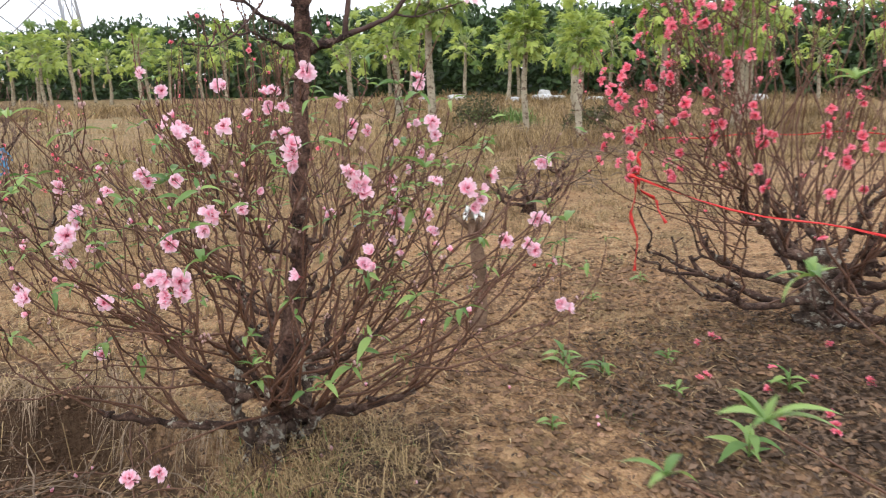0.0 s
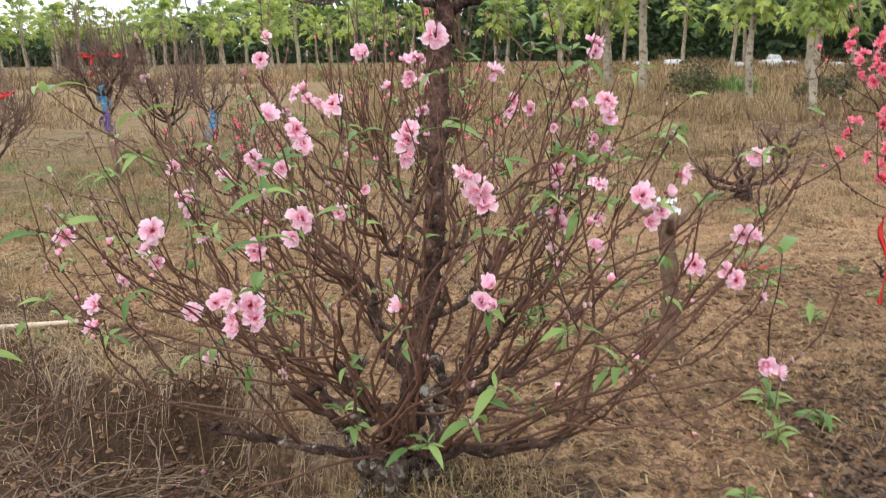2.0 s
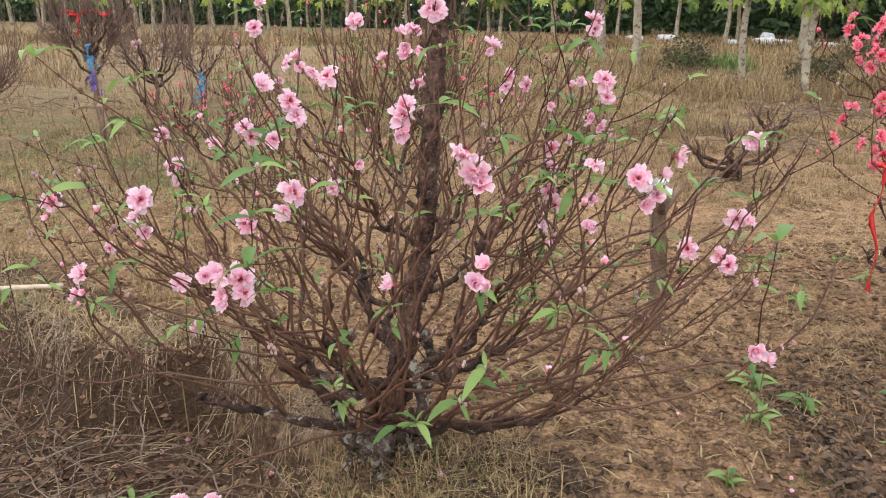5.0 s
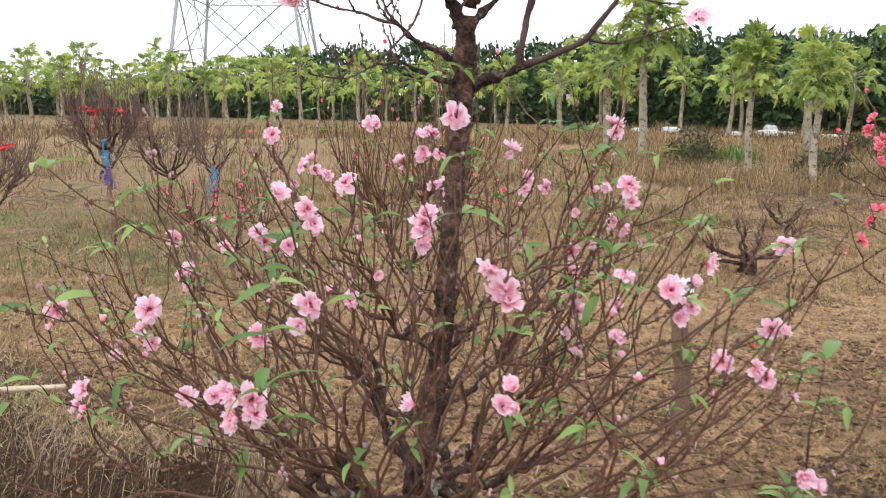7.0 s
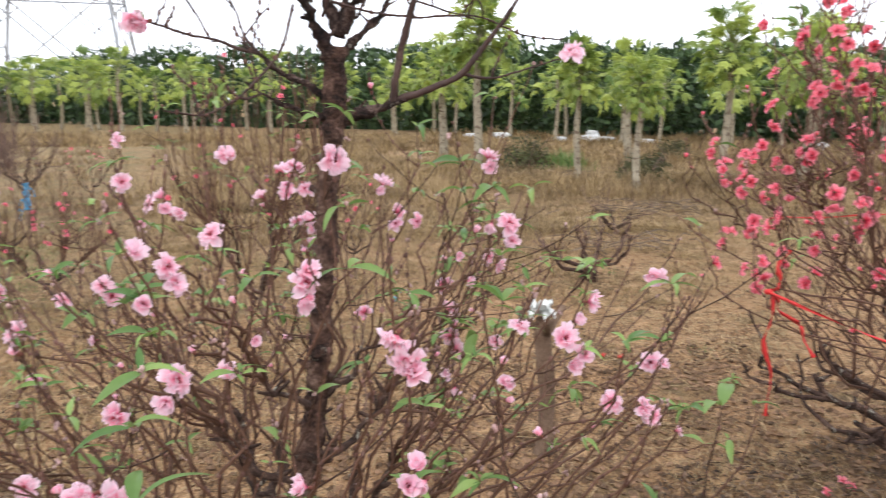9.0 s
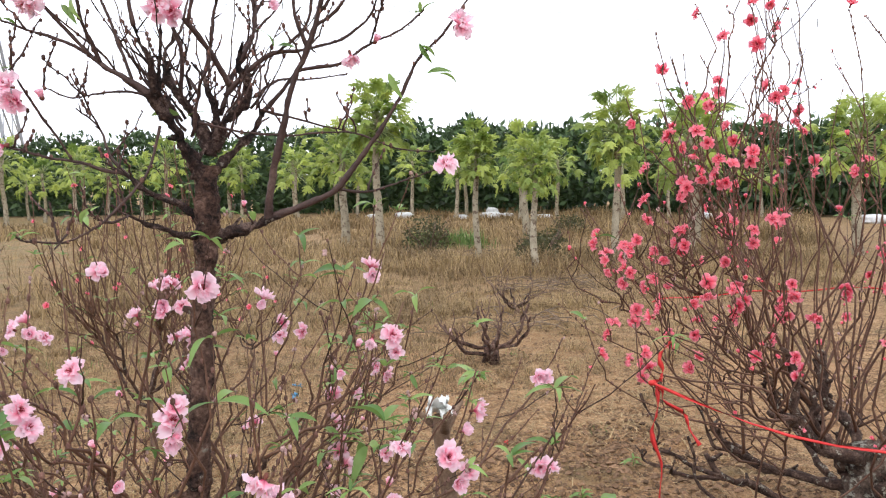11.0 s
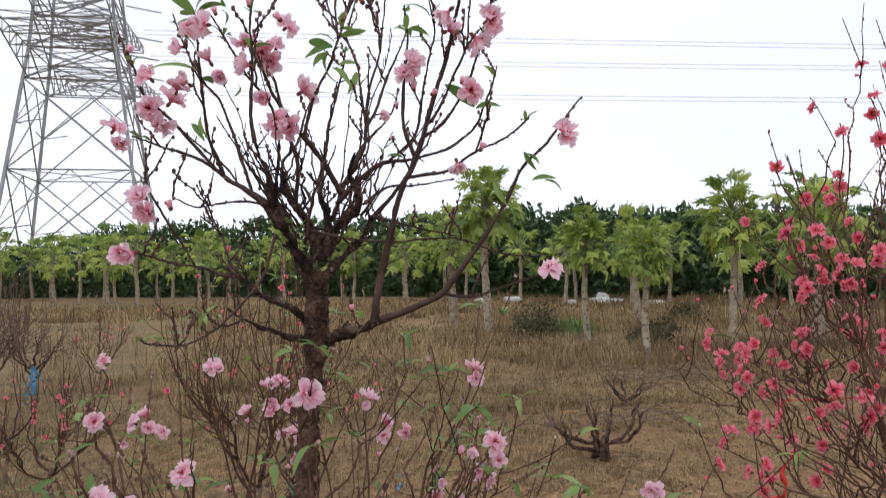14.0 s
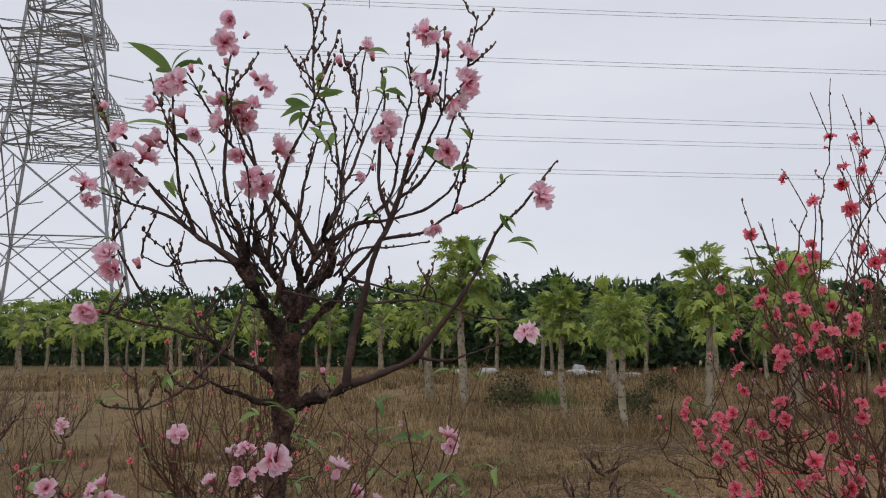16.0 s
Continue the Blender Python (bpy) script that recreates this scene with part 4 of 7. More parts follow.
    for row in ((0.577, 0.096, 1.776, 0.594, 0.066, 1.723), (0.584, 0.096, 1.771, 0.612, 0.066, 1.744), (0.627, 0.099, 1.708, 0.683, 0.069, 1.692), (0.598, 0.105, 1.708, 0.646, 0.075, 1.719), (0.045, 0.290, 1.621, -0.021, 0.260, 1.628), (0.059, 0.285, 1.607, 0.083, 0.255, 1.635), (-0.162, 0.159, 1.937, -0.124, 0.129, 1.926), (0.005, 0.236, 1.932, -0.028, 0.206, 1.944)):
        single_leaf(row[:3], row[3:])
    for row in ((-0.159, 0.181, 1.865, -0.169, 0.151, 1.814), (-0.189, 0.234, 1.848, -0.161, 0.204, 1.811), (-0.081, 0.095, 1.913, -0.068, 0.065, 1.876), (0.201, 0.258, 1.991, 0.182, 0.228, 1.936), (0.293, 0.101, 2.097, 0.307, 0.071, 2.102), (0.327, 0.412, 1.952, 0.291, 0.382, 1.982), (0.313, 0.101, 2.140, 0.268, 0.071, 2.152), (-0.101, 0.046, 2.066, -0.117, 0.016, 2.073)):
        single_leaf(row[:3], row[3:])
    for row in ((-0.168, 0.147, 1.379, -0.155, 0.117, 1.422), (0.505, 0.112, 1.707, 0.522, 0.082, 1.651)):
        single_leaf(row[:3], row[3:])
    # younger leaves at the shoot ends
    for path, ob in lines:
        if len(path) > 30 and ob.name.startswith("shoot") and rng.random() < 0.6:
            leaf_tuft(tree, path[-rng.randrange(2, 9)], rng, rng.choice((2, 3)), rng.uniform(0.5, 0.85), rise=0.3)
    # upright sticks that fan out of the forks
    for k in range(30):
        a, q = rng.uniform(0, 6.28), rng.uniform(0.02, 0.16)
        foot = Vector((0.105 + math.cos(a) * q * 0.9, 0.25 + math.sin(a) * q, 1.56 + 0.7 * q + rng.uniform(-0.02, 0.04)))
        e = Vector((math.cos(a) * 0.75 + rng.gauss(0, 0.3), math.sin(a) * 0.75 + rng.gauss(0, 0.3), rng.uniform(0.7, 1.3))).normalized()
        ln = rng.choice((0.06, 0.08, 0.12, 0.16, 0.24, 0.34)) * rng.uniform(0.8, 1.2)
        tw = bezier(foot - e * 0.03, foot + e * ln * 0.3 + Vector((rng.gauss(0, 0.015), rng.gauss(0, 0.015), 0)), foot + e * ln * 0.7 + Vector((0, 0, 0.01)), foot + e * ln + Vector((0, 0, 0.02)), 12, rng, 0.006)
        r = rng.uniform(0.0024, 0.0045) * (1 if ln < 0.2 else 0.75)
        g = Geo()
        tube(g, tw, taper(r, r * 0.5, 12), 7, knobbly=0.4)
        for m in range(2):
            p = tw[rng.randrange(4, 12)]
            f = (e + Vector((rng.gauss(0, 0.8), rng.gauss(0, 0.8), 0.3))).normalized() * rng.uniform(0.01, 0.05)
            tube(g, [p, p + f * 0.6, p + f], [r * 0.6, r * 0.5, r * 0.3], 5)
        part("shoot", g, CROWNBARK if ln < 0.14 else DARKTWIG, tree)
        for m in range(4, 12, 2):
            buds.append((tw[m], rng))
    # spur twigs that crowd the inside of the crown
    for k in range(105):
        path, ob = lines[rng.randrange(len(lines))]
        q = path[rng.randrange(len(path) // 3, len(path))]
        e = Vector((rng.gauss(0, 0.4), rng.gauss(0, 0.45), rng.uniform(0.5, 1.2))).normalized()
        ln = rng.uniform(0.04, 0.13)
        g = Geo()
        tw = bezier(q, q + e * ln * 0.35 + Vector((rng.gauss(0, 0.01), rng.gauss(0, 0.01), 0)), q + e * ln * 0.7, q + e * ln + Vector((0, 0, 0.01)), 7, rng, 0.003)
        tube(g, tw, taper(0.0028, 0.0015, 7), 5, knobbly=0.25)
        part("shoot", g, DARKTWIG, tree)
        for m in range(2, 7):
            buds.append((tw[m], rng))


def pink_tree():
    rng = random.Random(7)
    base = Vector((-0.07, 0.25, ground_z(-0.07, 0.25) - 0.02))
    tree = thing("peach_tree", base, "leafless old peach tree with pink double blossoms on bare red-brown shoots", "tree", "peach trees")
    spine = spline([(-0.085, 0.25, base.z - 0.05), (-0.07, 0.25, 0.03), (-0.02, 0.245, 0.28), (0.035, 0.255, 0.6), (0.05, 0.25, 0.8), (0.065, 0.25, 0.98), (0.08, 0.25, 1.2), (0.095, 0.25, 1.38), (0.1, 0.25, 1.5)], 26)
    rad = [0.0275 + 0.045 * math.exp(-(p.z + 0.12) / 0.10) + 0.008 * math.exp(-((p.z - 0.3) / 0.25) ** 2) + 0.003 * math.exp(-((p.z - 1.4) / 0.1) ** 2) - 0.003 * smoothstep(0.5, 1.1, p.z) for p in spine]
    g = Geo()
    tube(g, spine, rad, 26, knobbly=0.3)
    for k in range(18):  # pruning knobs and stubs
        p = spine[rng.randrange(14, len(spine) - 6)]
        a = rng.uniform(0, 6.28)
        d = Vector((math.cos(a), math.sin(a), rng.uniform(0.1, 0.7)))
        q = p + d * 0.022
        tube(g, [p, q, q + d * rng.uniform(0.008, 0.04)], [0.013, 0.011, rng.uniform(0.005, 0.009)], 7, knobbly=0.3)
    part("trunk", g, BARK, tree, "dark gnarled trunk with grey lichen")
    # root flare
    g = Geo()
    for k in range(7):
        a = k * 0.9 + rng.uniform(-0.3, 0.3)
        d = Vector((math.cos(a), math.sin(a), 0))
        e = base + d * rng.uniform(0.14, 0.26)
        tube(g, [base + Vector((0, 0, 0.1)) + d * 0.03, base + d * 0.08 + Vector((0, 0, 0.03)), Vector((e.x, e.y, ground_z(e.x, e.y) - 0.02))], [0.035, 0.028, 0.012], 8, knobbly=0.25)
    part("root_flare", g, OLDBARK, tree)

    # old grey stems rising beside the trunk from the same foot
    for az, ln, r, top in ((200, 0.16, 0.024, 0.34), (320, 0.13, 0.022, 0.26), (30, 0.17, 0.02, 0.3), (255, 0.2, 0.016, 0.22)):
        a = radians(az)
        d = Vector((math.cos(a), math.sin(a), 0))
        path = bezier(base + Vector((0, 0, 0.0)) + d * 0.03, base + d * ln * 0.9 + Vector((0, 0, top * 0.2)), base + d * ln * 1.2 + Vector((0, 0, top * 0.7)), base + d * ln * 0.75 + Vector((0, 0, top + 0.1)), 36, rng, 0.015)
        g = Geo()
        tube(g, path, taper(r, r * 0.6, 36), 14, knobbly=0.4)
        for k in range(4):
            q = path[rng.randrange(14, 36)]
            e = Vector((rng.gauss(0, 1), rng.gauss(0, 1), rng.uniform(0.1, 0.8))).normalized()
            tube(g, [q, q + e * 0.03, q + e * rng.uniform(0.04, 0.1)], [r * 0.6, r * 0.5, r * 0.35], 7, knobbly=0.35)
        part("branch", g, OLDBARK, tree)

    # low limbs of the bush
    knots = []
    plan = [(182, 0.02, 0.62, 0.10, 0.022), (-4, 0.03, 0.5, 0.07, 0.028), (150, 0.12, 0.38, 0.14, 0.026), (205, 0.16, 0.36, 0.16, 0.024), (235, 0.2, 0.30, 0.2, 0.02), (268, 0.1, 0.26, 0.16, 0.02),
            (300, 0.08, 0.34, 0.12, 0.022), (330, 0.22, 0.36, 0.18, 0.02), (25, 0.2, 0.34, 0.2, 0.02), (55, 0.12, 0.34, 0.2, 0.02), (90, 0.2, 0.36, 0.2, 0.022), (122, 0.25, 0.34, 0.25, 0.02),
            (165, 0.42, 0.22, 0.16, 0.014), (10, 0.48, 0.22, 0.12, 0.014), (285, 0.5, 0.16, 0.1, 0.012), (75, 0.55, 0.2, 0.14, 0.013), (215, 0.62, 0.16, 0.12, 0.012), (340, 0.68, 0.16, 0.12, 0.011)]
    for az, z0, ln, rise, r in plan:
        a = radians(az + rng.uniform(-8, 8))
        d = Vector((math.cos(a), math.sin(a), 0))
        i = min(range(len(spine)), key=lambda k: abs(spine[k].z - z0))
        p0 = spine[i]
        p3 = p0 + d * ln + Vector((0, 0, rise))
        path = bezier(p0, p0 + d * ln * 0.4 + Vector((0, 0, -0.02)), p0 + d * ln * 0.75 + Vector((0, 0, rise * 0.3)), p3, 34, rng, 0.022)
        path = [p + 0.012 * noise.noise_vector(p * 14) for p in path]
        g = Geo()
        tube(g, path, taper(r * 0.85, r * 0.42, 34), 12, knobbly=0.45)
        for k in range(5):
            q = path[rng.randrange(8, 34)]
            e = Vector((rng.gauss(0, 1), rng.gauss(0, 1), rng.uniform(0.3, 1.2))).normalized()
            tube(g, [q, q + e * 0.025, q + e * rng.uniform(0.03, 0.06)], [r * 0.5, r * 0.42, r * 0.3], 6, knobbly=0.3)
        part("branch", g, LIMB, tree)
        for k in (15, 20, 24, 27, 30, 33):
            knots.append((path[k], d))

    axis = Vector((0.03, 0.25))
    shoots, buds, tips = Geo(), [], []

    def grow(target, beyond, r=0.0052, sides=2):
        """A shoot from a fitting limb, past the target and on."""
        out = Vector((target.x - axis.x, target.y - axis.y, 0))
        ln = max(out.length, 0.05)
        out /= ln
        good = [k for k in knots if k[0].z < target.z - 0.15 and (Vector((k[0].x - axis.x, k[0].y - axis.y, 0)).length < ln + 0.08)] or knots
        s = min(good, key=lambda k: -k[1].dot(out) * 0.9 + abs((k[0].xy - axis).length - ln * 0.45) * 0.8 + rng.uniform(0, 1.5))
        p0 = s[0]
        span = (target - p0).length
        tail = (out * 0.42 + Vector((rng.gauss(0, 0.25), rng.gauss(0, 0.25), 1))).normalized()
        c1 = p0 + (out * rng.uniform(0.35, 0.7) + Vector((rng.gauss(0, 0.25), rng.gauss(0, 0.25), rng.uniform(0.25, 0.95)))) * span * 0.4
        c2 = target - tail * span * rng.uniform(0.2, 0.42)
        path = bezier(p0, c1, c2, target, 13, rng, 0.024)
        path = [path[0]] + [q + Vector((rng.gauss(0, 0.008), rng.gauss(0, 0.008), rng.gauss(0, 0.005))) for q in path[1:-1]] + [path[-1]]
        path += [target + tail * beyond * 0.5, target + (tail + Vector((0, 0, 0.15))).normalized() * beyond]
        return path, shoots_with_sides(tree, path, r, 0.0017, rng, sides, buds, 0.08, 0.34, tips)

    for x, y, z, n in LOWER + LOWER_BACK:
        if z < 0.25 and y < 0:
            piece("flower", PINKS[0], tree, turned(Vector((x, y, z)), (0.1, -0.5, 0.8), rng))
            piece("flower", PINKS[1], tree, turned(Vector((x + 0.075, y, z + 0.005)), (0.4, -0.4, 0.8), rng))
            st = bezier(knots[30][0], knots[30][0] + Vector((-0.1, -0.2, 0.05)), Vector((x, y + 0.2, z + 0.02)), Vector((x, y, z)), 12, rng, 0.01)
            tube(shoots, st + [Vector((x + 0.07, y - 0.05, z + 0.01))], taper(0.005, 0.0016, 13), 5)
            continue
        p = Vector((x, y, z))
        sh = grow(p, rng.uniform(0.03, 0.2))[1]
        if (x, y, z, n) in LOWER_BACK:
            blossoms(sh, p, n, PINKS, PINKBUDS, axis, rng)

    def front_bloom(x, y, z, size):
        d = Vector((rng.gauss(0, 0.5), rng.gauss(-0.8, 0.35), rng.gauss(0.2, 0.4))).normalized()
        piece("flower", rng.choice(PINKS), tree, turned(Vector((x, y, z)), d, rng, size * 1.02))

    for x, y, z, size in ((0.047, -0.080, 1.260, 1.3), (-0.447, 0.590, 1.268, 0.9), (-0.358, -0.010, 1.211, 0.8), (-0.159, 0.770, 1.210, 0.9), (0.227, 0.450, 1.137, 0.9), (-0.007, 0.530, 1.147, 1), (0.041, 0.530, 1.130, 1), (-0.331, -0.150, 1.092, 1.1), (-0.187, -0.030, 1.103, 1.1), (-0.341, 0.640, 1.073, 0.9), (-0.309, 0.640, 1.058, 0.9), (-0.409, 0.640, 1.037, 0.8), (-0.277, -0.090, 1.054, 1.05), (-0.266, -0.090, 1.016, 1.1), (-0.020, -0.210, 1.033, 1.2), (0.103, -0.520, 1.017, 1.1), (0.116, -0.520, 0.981, 1.2), (0.124, -0.520, 0.949, 1), (0.508, 0.160, 1.077, 1.25)):
        front_bloom(x, y, z, size)
    for x, y, z, size in ((0.522, 0.160, 1.035, 0.8), (-0.746, 0.490, 0.886, 1), (-0.590, 0.480, 0.859, 0.9), (-0.457, 0.290, 0.937, 1), (-0.438, 0.290, 0.913, 1), (-0.345, 0.100, 0.935, 1.05), (-0.671, 0.410, 0.813, 0.7), (-0.687, 0.410, 0.763, 0.8), (-0.661, -0.010, 0.804, 1.25), (-0.675, -0.010, 0.758, 1.05), (-0.652, -0.010, 0.723, 0.8), (-0.648, 0.410, 0.686, 0.9), (-0.255, -0.250, 0.875, 1.25), (-0.270, -0.250, 0.838, 1), (-0.371, -0.410, 0.749, 1.15), (-0.340, -0.410, 0.740, 1.15), (-0.368, -0.410, 0.699, 1.15), (-0.338, -0.410, 0.704, 1), (-0.411, -0.410, 0.742, 0.8)):
        front_bloom(x, y, z, size)
    for x, y, z, size in ((-0.573, -0.040, 0.599, 1), (-0.654, 0.360, 0.309, 0.9), (0.140, -0.510, 0.787, 1.05), (0.121, -0.510, 0.757, 1.2), (0.152, -0.510, 0.764, 1), (0.404, -0.230, 0.929, 0.9), (0.541, 0.340, 0.717, 0.8), (0.457, 0.340, 0.896, 0.8), (0.529, 0.390, 0.951, 0.9), (0.555, 0.390, 0.928, 0.9), (0.504, -0.230, 0.896, 1.2), (0.649, 0.050, 0.851, 1), (0.680, 0.050, 0.898, 1.15), (0.523, -0.230, 0.844, 0.9), (0.949, 0.230, 0.914, 1), (0.972, 0.230, 0.904, 1), (0.858, 0.050, 0.734, 1.1), (0.884, 0.050, 0.721, 1), (0.678, -0.110, 0.700, 1.1)):
        front_bloom(x, y, z, size)
    for x, y, z, size in ((0.757, -0.110, 0.678, 1.1), (0.782, -0.110, 0.658, 1), (0.846, -0.110, 0.615, 0.6), (0.740, -0.390, 0.558, 1.1), (0.760, -0.390, 0.536, 1.1), (0.396, 0.340, 0.631, 0.9), (0.426, 0.340, 0.597, 0.9), (0.366, 0.590, 1.029, 0.9), (0.308, 0.590, 1.017, 0.9), (0.526, 0.380, 1.208, 0.9), (0.346, 0.030, 1.033, 0.7), (-0.115, -0.210, 0.930, 0.7), (-0.163, -0.250, 0.888, 0.8), (-0.513, 0.480, 0.749, 0.8), (-0.879, 0.340, 0.577, 0.8), (0.547, -0.230, 0.863, 0.9)):
        front_bloom(x, y, z, size)
    for p in ((0.12, -0.52, 0.95), (-0.65, 0.41, 0.69), (0.40, -0.23, 0.93), (0.54, 0.34, 0.72), (0.46, 0.34, 0.90), (0.53, 0.39, 0.95), (0.56, 0.39, 0.93), (0.85, -0.11, 0.61), (0.40, 0.34, 0.63), (0.43, 0.34, 0.60), (0.35, 0.03, 1.03), (-0.12, -0.21, 0.93), (-0.16, -0.25, 0.89), (-0.51, 0.48, 0.75), (-0.88, 0.34, 0.58)):
        grow(Vector(p), rng.uniform(0.05, 0.15))
    for k in range(80):  # shoots that fill the bowl of the bush
        a = rng.uniform(0, 6.28)
        q = rng.uniform(0.25, 1.05) ** 0.8
        top = 0.55 + 0.75 * (1 - 0.55 * q * q) * rng.uniform(0.75, 1.0)
        t = Vector((axis.x + math.cos(a) * q * 1.08, axis.y + math.sin(a) * q * 0.95, top * rng.uniform(0.72, 1.0)))
        path, sh = grow(t, rng.uniform(0.05, 0.2), rng.uniform(0.0032, 0.0066), rng.choice((1, 2, 3, 4)))
        if rng.random() < 0.1:
            blossoms(sh, path[rng.randrange(8, 14)], 1, PINKS, PINKBUDS, axis, rng)
        elif rng.random() < 0.5:
            piece("flower_bud", rng.choice(PINKBUDS), sh, turned(path[rng.randrange(7, 14)] + Vector((0, 0, 0.004)), (rng.gauss(0, 1), rng.gauss(0, 1), 1), rng))
    for k in range(8):  # long low shoots that sweep out near the ground
        a = rng.uniform(0, 6.28)
        q = rng.uniform(0.7, 1.2)
        t = Vector((axis.x + math.cos(a) * q, axis.y + math.sin(a) * q * 0.85, rng.uniform(0.15, 0.5)))
        if abs(a - 4.71) > 0.5:
            grow(t, rng.uniform(0.05, 0.25), 0.0045, 3)
    part("shoot", shoots, TWIG, tree)
    for p, d, sh in rng.sample(tips, min(len(tips), 255)):
        leaf_tuft(sh, p, rng, rng.choice((2, 3, 4, 5)), rng.uniform(0.6, 1.15), d)
    pale_buds(tree, tips, rng, 0.35)

    upper_crown(tree, buds)
    node_buds(tree, buds, rng)
    return tree


pink_tree()


# ---- the coral peach tree, tied with red ribbon ----
def strip(geo, pts, width, rng, twist=3.0, sag=0.0):
    """A flat plastic ribbon along a line, twisting on its way."""
    verts, faces, n = [], [], len(pts)
    for i, p in enumerate(pts):
        d = (pts[min(i + 1, n - 1)] - pts[max(i - 1, 0)]).normalized()
        a = twist * i / n * 2 + 0.5 * math.sin(i * 1.7)
        u = d.orthogonal().normalized()
        w = d.cross(u)
        s = (u * math.cos(a) + w * math.sin(a)) * width * 0.5 * (1 + 0.3 * math.sin(i * 2.3))
        c = d.cross(s).normalized() * width * 0.06
        verts += [p - s, p + c, p + s, p - c * 0.3]
    for i in range(n - 1):
        for k in range(4):
            a, b = i * 4 + k, i * 4 + (k + 1) % 4
            faces.append((a, b, b + 4, a + 4))
    geo.add(verts, faces)


TALL = [  # blossoms high on the long shoots
    (2.05, 0.93, 2.09, 1), (2.14, 0.74, 2.06, 2), (2.28, 0.81, 2.24, 1), (2.09, 0.59, 2.08, 2), (2.47, 0.92, 2.34, 1), (2.15, 0.81, 2.22, 1), (2.45, 0.93, 2.06, 1), (2.11, 0.9, 1.8, 2),
    (1.74, 0.63, 1.72, 1), (2.18, 0.66, 1.76, 3), (1.86, 0.57, 1.92, 1), (2.01, 0.57, 1.91, 1), (1.58, 0.53, 1.82, 1)]


